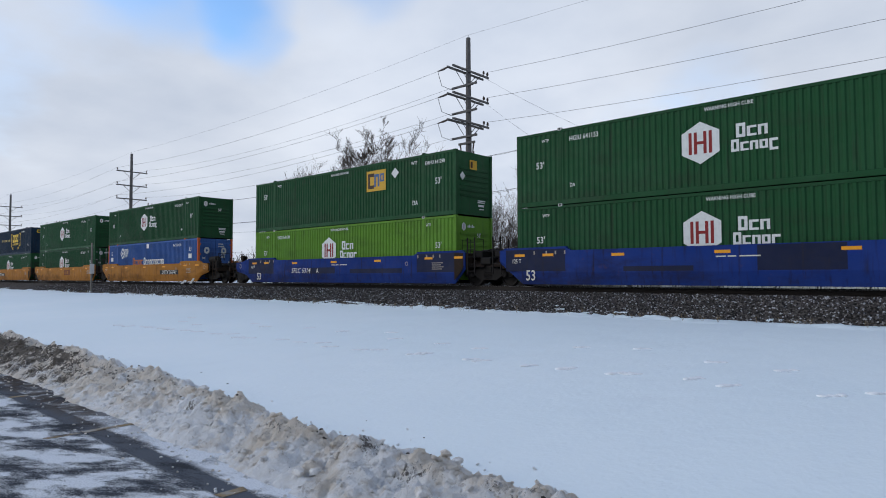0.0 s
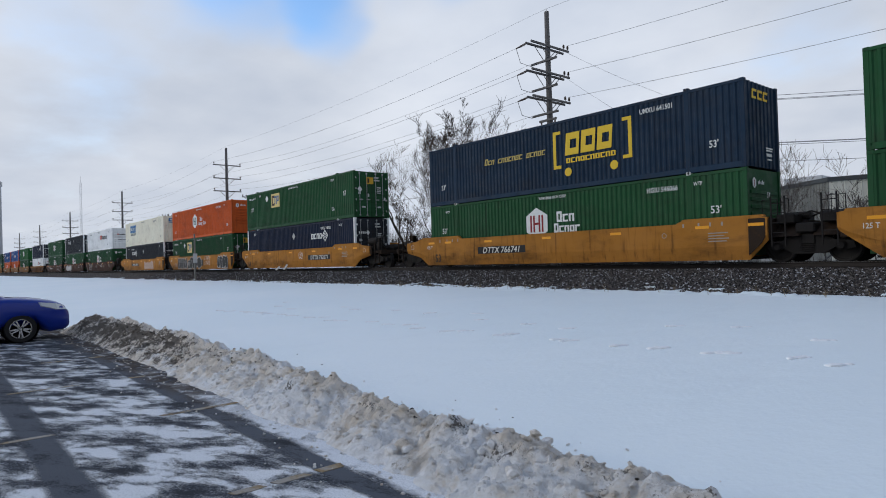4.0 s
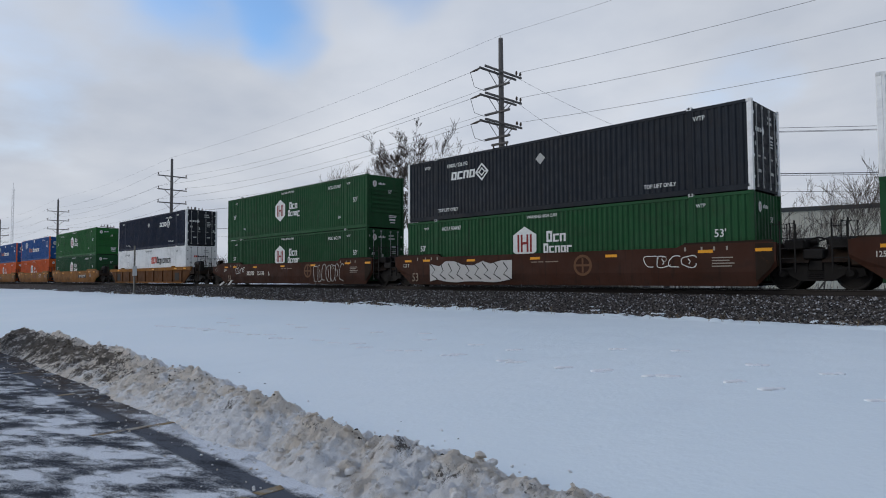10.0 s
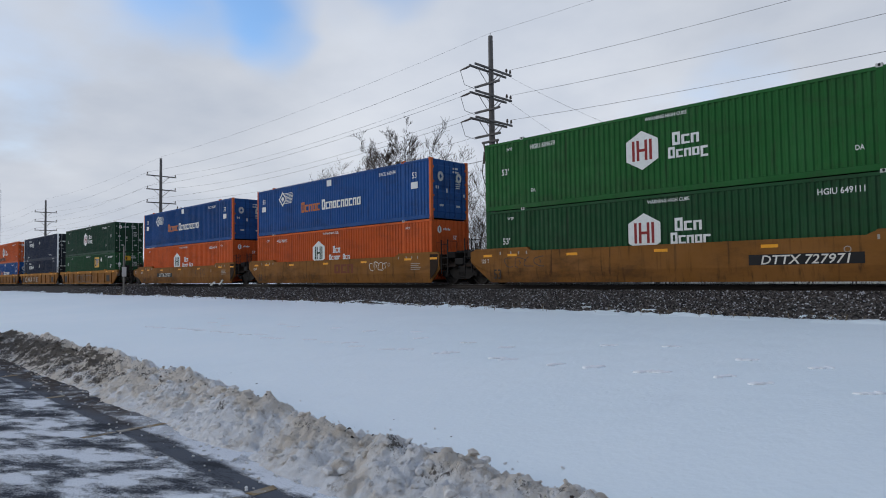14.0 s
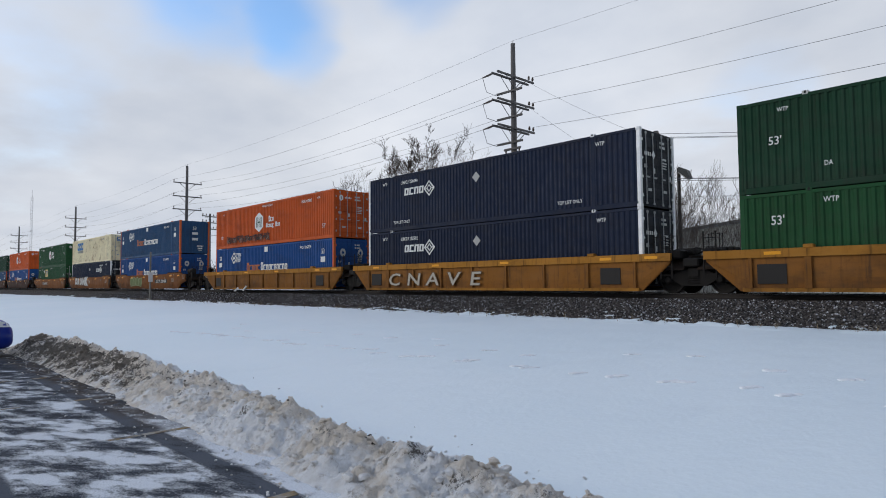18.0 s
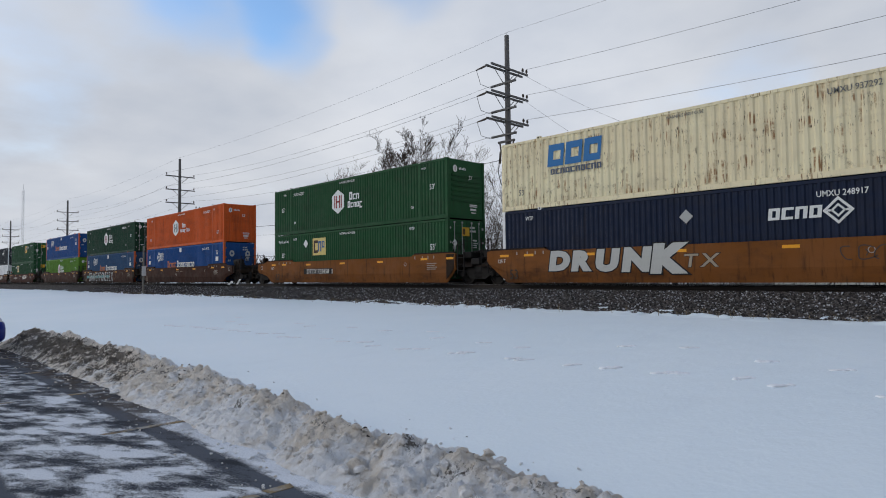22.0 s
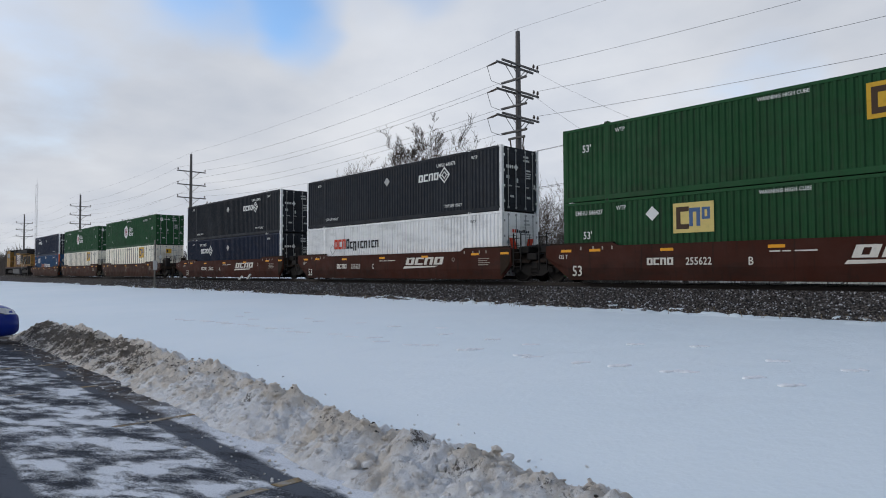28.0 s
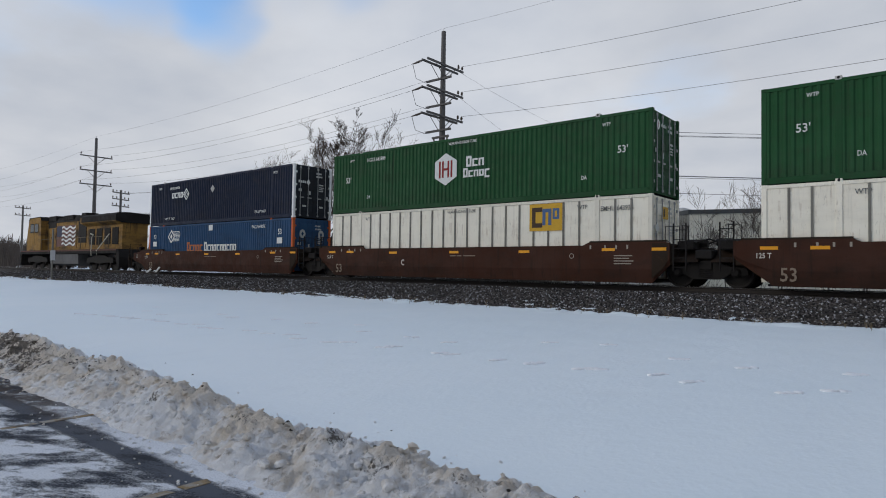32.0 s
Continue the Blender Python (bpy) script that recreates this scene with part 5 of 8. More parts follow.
def end_gear(parent, left, p, cpl):
    """What stands at an end: platform, drawbar, coupler, ladders, brake wheel."""
    m = (lambda x: -x) if left else (lambda x: LEN + x)
    g = paint("car_end_grime", PAINTS["end_grime"], 0.75, 0.6, 0.6)

    def fx(a, b):
        return (min(m(a), m(b)), max(m(a), m(b)))
    if cpl:
        part("stencil", shared(("stencil", left), lambda bm: ring(bm, m(1.35), 1.06, 0.13, 0.15, 4, -1.503, 0.785)), plain("stencil_white", (0.5, 0.48, 0.44), 0.6), parent, "small square stencil outline")
        part("reservoir", shared(("reservoir", left), lambda bm: tube(bm, [(m(1.0), 0.5, 1.2), (m(2.4), 0.5, 1.2)], 0.2, 10)), DARK, parent)
        part("brake_rigging", shared(("rigging", left), lambda bm: (tube(bm, [(m(0.9), -0.9, 1.1), (m(1.5), -0.8, 1.35), (m(2.6), -0.7, 1.15)], 0.04, 6), tube(bm, [(m(0.9), -0.2, 1.1), (m(1.7), -0.3, 1.3), (m(2.6), -0.2, 1.1)], 0.04, 6))), DARK, parent)
        part("end_platform", shared(("plat", left), lambda bm: (bbox(bm, *fx(0.75, 2.9), -1.28, 1.28, 0.86, 0.98, 0.02), bbox(bm, *fx(2.72, 2.95), -1.42, 1.42, 0.78, 1.02, 0.02), bbox(bm, *fx(0.6, 2.0), -1.45, -1.38, 0.78, 1.30, 0.02), bbox(bm, *fx(0.6, 2.0), 1.38, 1.45, 0.78, 1.30, 0.02))), g, parent)
        part("end_bulkhead", shared(("bulk", left), lambda bm: bbox(bm, *fx(0.18, 0.75), -1.4, 1.4, 0.7, 1.36, 0.03)), g, parent)
        part("draft_sill", shared(("draft", left), lambda bm: (bbox(bm, *fx(0.6, 3.3), -0.22, 0.22, 0.62, 0.88, 0.02), bbox(bm, *fx(3.2, 3.5), -0.28, 0.28, 0.6, 0.95, 0.03))), DARK, parent)
        part("coupler", shared(("coupler", left), lambda bm: (bbox(bm, *fx(3.45, 3.72), -0.08, 0.08, 0.68, 0.86, 0.02), bbox(bm, *fx(3.62, 3.87), -0.17, 0.15, 0.6, 0.92, 0.05))), DARK, parent, "dark cast coupler")
        for s in (-1, 1):
            part("ladder", shared(("ladder", left, s), lambda bm: ([box(bm, *fx(2.3 + 0.42 * k, 2.34 + 0.42 * k), s * 1.40, s * 1.44, 0.3, 1.62) for k in range(2)], [box(bm, *fx(2.3, 2.76), s * 1.41, s * 1.43, 0.42 + k * 0.28, 0.445 + k * 0.28) for k in range(5)])), g, parent)
        part("handrail", shared(("handrail", left), lambda bm: tube(bm, [(m(2.85), -1.3, 1.0), (m(2.85), -1.3, 1.95), (m(2.85), -0.5, 1.95), (m(2.85), -0.5, 1.0)], 0.02, 5)), DARK, parent)
        part("handrail", shared(("handrail2", left), lambda bm: tube(bm, [(m(2.85), 0.5, 1.0), (m(2.85), 0.5, 1.95), (m(2.85), 1.3, 1.95), (m(2.85), 1.3, 1.0)], 0.02, 5)), DARK, parent)
        if left:
            stand = part("brake_stand", shared("brake_stand", lambda bm: (bbox(bm, m(2.25), m(2.1), -0.86, -0.66, 0.98, 1.72, 0.03), bbox(bm, m(2.4), m(2.1), -0.92, -0.6, 1.45, 1.75, 0.03))), g, parent)

            def hoop(bm):
                rim = [(m(2.45), -0.76 + 0.24 * math.cos(6.2832 * k / 16), 1.62 + 0.24 * math.sin(6.2832 * k / 16)) for k in range(17)]
                tube(bm, rim, 0.018, 5, False)
                for k in range(0, 16, 4):
                    tube(bm, [(m(2.38), -0.76, 1.62), rim[k]], 0.013, 4)
            part("brake_wheel", shared("brake_wheel", hoop), paint("rusty_brown", (0.07, 0.03, 0.02), 0.6), stand, "spoked hand brake wheel")
        else:
            part("air_reservoir", shared("upper_reservoir", lambda bm: (tube(bm, [(m(0.85), -0.75, 1.58), (m(0.9), -0.75, 1.58), (m(1.75), -0.75, 1.58), (m(1.8), -0.75, 1.58)], [0.12, 0.23, 0.23, 0.12], 12), bbox(bm, *fx(1.0, 1.12), -0.95, -0.55, 0.95, 1.42, 0.02), bbox(bm, *fx(1.5, 1.62), -0.95, -0.55, 0.95, 1.42, 0.02))), DARK, parent, "dark air reservoir lying on brackets")
            part("control_valve", shared("upper_valve", lambda bm: (bbox(bm, *fx(2.0, 2.3), -1.1, -0.75, 0.98, 1.5, 0.04), bbox(bm, *fx(2.05, 2.2), -1.0, -0.85, 1.5, 1.78, 0.03), tube(bm, [(m(2.15), -0.9, 1.7), (m(2.5), -0.8, 1.9), (m(2.7), -0.8, 1.5)], 0.025, 5))), DARK, parent)
        truck(parent, m(1.78))
        part("brake_hose", shared(("hose", left), lambda bm: tube(bm, [(m(3.5), -0.35, 0.75), (m(3.65), -0.36, 0.45), (m(3.85), -0.3, 0.38)], 0.03, 6)), BLACK, parent)
    else:
        part("end_bulkhead", shared(("bulkA", left), lambda bm: (bbox(bm, *fx(0.15, 0.7), -1.42, 1.42, 0.7, 1.40, 0.03), poly_x(bm, [(-1.3, 0.8), (1.3, 0.8), (0.5, 1.3), (-0.5, 1.3)], *fx(0.7, 1.45)))), g, parent)
        part("grab_iron", shared(("grabA", left), lambda bm: (tube(bm, [(m(0.5), -1.46, 1.4), (m(0.5), -1.46, 1.95), (m(0.95), -1.46, 1.95), (m(0.95), -1.46, 1.35)], 0.016, 5), tube(bm, [(m(0.95), -1.2, 1.4), (m(0.95), -1.2, 2.0), (m(0.95), -0.6, 2.0), (m(0.95), -0.6, 1.4)], 0.016, 5))), DARK, parent)
        part("ladder", shared(("ladderA", left), lambda bm: ([box(bm, *fx(0.72 + 0.4 * k, 0.76 + 0.4 * k), -1.44, -1.40, 0.5, 2.05) for k in range(2)], [box(bm, *fx(0.72, 1.16), -1.43, -1.41, 0.62 + k * 0.3, 0.645 + k * 0.3) for k in range(5)])), DARK, parent)
        part("brake_valve", shared(("gearA", left), lambda bm: bbox(bm, *fx(0.75, 1.3), -1.1, -0.5, 1.2, 1.5, 0.04)), DARK, parent)
        part("brake_chamber", shared(("gearB", left), lambda bm: bbox(bm, *fx(0.8, 1.2), 0.2, 0.8, 1.2, 1.6, 0.04)), DARK, parent)
        part("air_tank", shared(("gearC", left), lambda bm: tube(bm, [(m(0.8), -0.4, 1.45), (m(1.5), -0.4, 1.45)], 0.12, 8)), DARK, parent)
        if left:
            truck(parent, m(1.655))
            part("articulated_joint", shared("joint", lambda bm: (bbox(bm, m(2.2), m(1.1), -0.3, 0.3, 0.85, 1.15, 0.04), bbox(bm, m(1.95), m(1.4), -1.25, 1.25, 0.9, 1.2, 0.04), tube(bm, [(m(1.0), -0.8, 1.35), (m(1.6), -0.9, 1.55), (m(2.2), -0.8, 1.4)], 0.03, 6), tube(bm, [(m(1.0), 0.4, 1.35), (m(1.6), 0.3, 1.6), (m(2.2), 0.5, 1.4)], 0.03, 6))), DARK, parent)


def well_car(style, color, left_cpl, right_cpl, label, rust=0.5):
    w = new("well_car")
    p = paint("car_" + color, PAINTS[color], 0.65, 0.8, rust, 0.08, (0.022, 0.017, 0.014))
    if style == "smooth":
        cap = paint("car_end_grime", PAINTS["end_grime"], 0.75, 0.6, 0.6) if color in ("old_brown", "sill_brown", "dark_tan") else p
        if not right_cpl:
            part("end_plate", shared("sill_end_plate", lambda bm: poly_y(bm, [(16.22, 0.24), (16.62, 0.62), (16.74, 0.84), (16.74, 1.41), (16.22, 1.41)], -1.503, -1.49)), paint("car_end_grime", PAINTS["end_grime"], 0.75, 0.6, 0.6), w, "sooty plate at the end of the sill")
        for s in (-1, 1):
            side = part("side_sill", sill_mesh(s, left_cpl, right_cpl), p, w)
            for right in (False, True):
                part("sill_cap", cap_mesh(s, right), cap, w)
            if s < 0:
                near = side
        y = -1.503
        for i, x in enumerate((0.25, 1.55, 4.4, 7.9, 11.3, 14.7, 16.46)):
            part("reflector", shared("reflector", lambda bm: box(bm, -0.24, 0.24, -0.004, 0.0, -0.05, 0.05)), ORANGE, near).matrix_basis = pose(x, y - (0.003 if x > 16 else 0), 1.17 if 2 < x < 14 else 1.22)
        faint = plain("faint_ink", (0.34, 0.30, 0.25), 0.7)
        for q, wd in enumerate((0.62, 0.7, 0.55, 0.66)):
            part("data_line", shared(("data_line", wd), lambda bm: flat(bm, 0, wd, 0, 0.035, 0)), faint, near, "small unreadable lettering drawn as a bar").matrix_basis = pose(14.9, y, 0.72 + 0.09 * q)
        for x in (0.9, 14.0):
            for a in (0, 0.55, 0.95, 1.35):
                part("tick_mark", shared("tick_mark", lambda bm: flat(bm, 0, 0.06, 0, 0.13, 0)), faint, near, "small white tick mark").matrix_basis = pose(x + a, y, 1.24)
        part("capacity_ring", shared("capacity_ring", lambda bm: ring(bm, 0, 0, 0.07, 0.095, 14, 0)), faint, near, "small white stencilled ring").matrix_basis = pose(13.3, y, 1.0)
    else:
        for s in (-1, 1):
            panel = paint("car_rib_rust", PAINTS["rib_rust"], 0.65, 0.6, 0.8) if color == "rib_brown" else paint("car_rib_panel", PAINTS["rib_panel"], 0.65, 0.7, 0.9)
            l0, r0 = (-1.55 if left_cpl else -1.05), (17.7 if right_cpl else 17.25)
            cols = [(l0, 1.05, 1.15, 1.36), (0.0, 0.10, 0.5, 1.30), (16.2, 0.10, 0.5, 1.30), (r0, 1.05, 1.15, 1.36)]

            def make(bm, s=s):
                sill(bm, cols, s * 0.985, False)
            side = part("side_sill", shared(("rsill", s, l0, r0), make), panel, w)
            part("top_chord", shared(("chord", s, l0, r0), lambda bm: poly_y(bm, [(l0 - 0.05, 1.12), (r0 + 0.05, 1.12), (r0 + 0.05, 1.38), (l0 - 0.05, 1.38)], s * 1.38, s * 1.56)), p, w)
            part("bottom_chord", shared(("bchord", s), lambda bm: poly_y(bm, [(0.1, 0.08), (16.1, 0.08), (16.1, 0.19), (0.1, 0.19)], s * 1.40, s * 1.54)), p, w)
            for i in range(10):
                x = -0.05 + i * 2.0 if i else 0.35
                if x < 16.3:
                    fat = abs(x - 1.95) < 0.1 or abs(x - 13.95) < 0.1
                    part("side_post", shared(("rib", s, fat), lambda bm: bbox(bm, -0.10 if fat else -0.05, 0.10 if fat else 0.05, s * 1.47 if s > 0 else s * 1.555, s * 1.555 if s > 0 else s * 1.47, 0.18, 1.12, 0.008)), panel, w).matrix_basis = pose(x, 0, 0)
            if s < 0:
                near = side
        for x in (1.0, 5.6, 9.9, 14.8, 16.6):
            part("reflector", shared("reflector", lambda bm: box(bm, -0.24, 0.24, -0.004, 0.0, -0.05, 0.05)), ORANGE, near).matrix_basis = pose(x, -1.561, 1.25)
        for x in (0.95, 14.95):
            part("inset_panel", shared("inset_panel", lambda bm: bbox(bm, -0.42, 0.42, -0.012, 0.0, 0.32, 0.92, 0.004)), plain("panel_soot", (0.03, 0.027, 0.025), 0.7), near, "sooty square panel").matrix_basis = pose(x, -1.485, 0)
        for x in (1.98, 14.17):
            for s in (-1, 1):
                part("side_bracket", shared(("brk", s), lambda bm: bbox(bm, -0.14, 0.14, s * 1.36 if s > 0 else s * 1.58, s * 1.58 if s > 0 else s * 1.36, 1.36, 1.48, 0.02)), p, w).matrix_basis = pose(x, 0, 0)
    for x in (0.2, 3.6, 7.8, 12.0, 15.4):
        part("well_crossbeam", shared("well_crossbeam", lambda bm: box(bm, 0, 0.5, -1.42, 1.42, 0.10, 0.17)), DARK, w).matrix_basis = pose(x, 0, 0)
    end_gear(w, True, p, left_cpl)
    end_gear(w, False, p, right_cpl)
    tagged(w, label, "railcar", "cars of the freight train")
    return w, near


# ---- the train ----
# place of each unit at the start, upper load, lower load, car style, colour, coupled at left, at right
TRAIN = [
    (-14.47, "hub", "hub", "smooth", "sill_blue", 0, 0), (-33.86, "emp_r", "hub_lime", "smooth", "sill_blue", 1, 0),
    (-57.36, "hub", "pacer_pale", "smooth", "tan", 0, 1), (-76.79, "hub", "hub", "smooth", "tan", 0, 0), (-96.24, "csx_navy", "hub", "smooth", "tan", 1, 0),
    (-119.79, "emp_l", "umax", "smooth", "tan", 0, 1), (-139.19, "hub_orange", "emp_l", "smooth", "tan", 0, 0), (-158.50, "csx_white", "umax_black_l", "smooth", "tan", 1, 0),
    (-182.16, "xpo", "hub", "smooth", "old_brown", 0, 1), (-201.55, "umax_black_l", "hub", "smooth", "old_brown", 0, 0), (-220.97, "hub", "hub", "smooth", "old_brown", 1, 0),
    (-244.45, "umax", "xpo", "ribbed", "rib_brown", 1, 1),
    (-267.89, "hub_mid", "hub", "smooth", "mid_tan", 0, 1), (-287.38, "pacer", "hub_orange", "smooth", "mid_tan", 0, 0), (-306.91, "pacer", "hub_orange", "smooth", "mid_tan", 1, 0),
    (-330.50, "hub_dark", "emp_r", "ribbed", "rib_tan", 0, 1), (-350.03, "umax_l", "umax_l", "ribbed", "rib_tan", 0, 0), (-369.57, "hub_orange", "pacer", "ribbed", "rib_tan", 1, 0),
    (-393.09, "pacer_dull", "pacer", "smooth", "dark_tan", 0, 1), (-412.60, "csx_cream", "umax", "smooth", "dark_tan", 0, 0), (-432.09, "hub", "emp_l", "smooth", "dark_tan", 1, 0),
    (-455.78, "hub_orange", "pacer", "smooth", "old_brown", 0, 1), (-475.31, "hub_dark", "pacer_dull", "smooth", "old_brown", 0, 0), (-494.98, "pacer", "hub_lime", "smooth", "old_brown", 1, 0),
    (-519.01, "emp_r", "emp_l", "smooth", "sill_brown", 0, 1), (-538.40, "umax_black", "xpo_l", "smooth", "sill_brown", 0, 0), (-557.86, "umax_black", "umax_l", "smooth", "sill_brown", 1, 0),
    (-581.62, "hub", "emp_white", "smooth", "old_brown", 0, 1), (-601.08, "hub", "emp_white", "smooth", "old_brown", 0, 0), (-620.44, "umax_l", "pacer_dull", "smooth", "old_brown", 1, 0),
]
# lettering on the loads: unit, tier
NUMBERS = {(0, 0): "647258", (1, 0): "640189", (2, 1): "651219", (3, 1): "509256", (3, 0): "650575", (4, 0): "546066", (5, 1): "541037", (5, 0): "248723", (6, 1): "337426", (6, 0): "640564", (7, 0): "635190", (8, 0): "502841", (9, 0): "504497", (9, 1): "236192", (10, 1): "503987", (11, 1): "248374", (11, 0): "410186", (12, 1): "639679", (12, 0): "649111", (15, 1): "541688", (15, 0): "652840", (16, 1): "256044", (16, 0): "255592", (19, 1): "937292", (19, 0): "248917", (20, 1): "642537", (22, 0): "897976", (24, 1): "652497", (24, 0): "546427", (26, 1): "635826", (26, 0): "268853", (27, 1): "502735"}
OWNER = {"hub": "HGIU", "emp": "EMHU", "uma": "UMXU", "xpo": "XPOU", "csx": "UMXU", "pac": "PACU"}
# ends that differ from their kind: unit, tier
ENDS = {(27, 1): "doors", (28, 1): "doors", (8, 1): "ribs", (8, 0): "folds", (13, 0): "folds", (14, 0): "folds", (26, 0): "doors", (21, 1): "folds", (3, 0): "doors", (15, 1): "doors", (18, 1): "folds", (22, 1): "doors", (17, 1): "doors", (10, 0): "doors", (19, 1): "doors", (9, 0): "folds", (1, 1): "ribs"}
LOAD_Z, STACK = 1.427, 2.896
MOVERS = []
SILL_TEXT = {0: ("C", 12.3), 1: ("A", 6.5), 8: ("B", 7.1), 10: ("A", 6.2), 20: ("B", 6.9), 24: ("B", 7.15), 25: ("C", 7.1), 26: ("A", 7.1), 21: ("B", 7.6), 27: ("A", 8.0), 28: ("C", 5.0)}
CAR_NUMBERS = {1: ("6314", 5.0), 2: ("766741", 12.2), 4: ("766741", 5.2), 5: ("732671", 12.0), 7: ("732671", 5.2), 8: ("253598", 11.0), 10: ("253598", 4.6), 12: ("727971", 12.2), 14: ("727971", 5.0), 15: ("729802", 6.0), 18: ("723458", 12.4), 20: ("723458", 5.4), 24: ("255622", 4.95), 25: ("255622", 4.95), 26: ("255622", 4.95)}
CAR_LABELS = {"sill_blue": "blue steel well car with grimy dark ends", "tan": "tan yellow steel well car, dusty and worn", "old_brown": "rusty dark brown steel well car", "rib_tan": "ribbed tan steel well car with rust", "rib_brown": "ribbed rusty brown steel well car with tan chords", "dark_tan": "grimy brownish tan steel well car", "mid_tan": "weathered brown yellow steel well car", "sill_brown": "clean maroon brown steel well car"}


def scrawl(bm, x0, x1, z0, z1, y, n, r, width=0.035, round_=True):
    """Sprayed paint: rows of loops and strokes, no letters."""
    w = (x1 - x0) / n
    for i in range(n):
        cx, cz = x0 + w * (i + 0.5), (z0 + z1) / 2 + r.uniform(-0.04, 0.04)
        rx, rz = w * 0.56, (z1 - z0) * 0.5
        a0, a1 = (0, 6.2832) if round_ else (r.uniform(0, 2), r.uniform(3.5, 6))
        pts = []
        for k in range(22):
            a = a0 + (a1 - a0) * k / 21
            wob = 1 + 0.12 * math.sin(3 * a + i * 1.7)
            pts.append((cx + rx * wob * math.copysign(abs(math.cos(a)) ** 0.8, math.cos(a)), cz + rz * wob * math.copysign(abs(math.sin(a)) ** 0.7, math.sin(a))))
        ribbon(bm, pts, width, y)
        if i % 2:
            ribbon(bm, [(cx - rx * 0.2, cz + rz * 0.5), (cx + rx * 0.1, cz), (cx - rx * 0.1, cz - rz * 0.5)], width, y)


def ribbon(bm, pts, width, y):
    prev = None
    for i, (x, z) in enumerate(pts):
        a, b = pts[max(i - 1, 0)], pts[min(i + 1, len(pts) - 1)]
        dx, dz = b[0] - a[0], b[1] - a[1]
        d = math.hypot(dx, dz) or 1
        nx, nz = -dz / d * width / 2, dx / d * width / 2
        cur = (bm.verts.new((x + nx, y, z + nz)), bm.verts.new((x - nx, y, z - nz)))
        if prev:
            bm.faces.new((prev[0], cur[0], cur[1], prev[1]))
        prev = cur


def blobs(bm, x0, x1, z0, z1, y, n):
    w = (x1 - x0) / n
    for i in range(n):
        cx, cz = x0 + w * (i + 0.5), (z0 + z1) / 2
        shape(bm, [(cx + w * 0.56 * math.copysign(abs(math.cos(a)) ** 0.8, math.cos(a)), cz + (z1 - z0) * 0.5 * math.copysign(abs(math.sin(a)) ** 0.7, math.sin(a))) for a in [6.2832 * k / 20 for k in range(20)]], y - 0.0008 * (i % 2))


def sprayed(ch, size, fat):
    """A fat sprayed letter, cut by hand."""
    key = ("sprayed", ch, size, fat)
    if key not in MESHES:
        cu = bpy.data.curves.new("sprayed", "FONT")
        cu.body, cu.size, cu.resolution_u, cu.offset, cu.shear = ch, size, 3, fat * size * 0.6, 0.12
        ob = bpy.data.objects.new("sprayed", cu)
        me = bpy.data.meshes.new_from_object(ob)
        bpy.data.objects.remove(ob)
        me.transform(Euler((radians(90), 0, 0)).to_matrix().to_4x4())
        me.materials.clear()
        me.materials.append(None)
        MESHES[key] = me
    return MESHES[key]


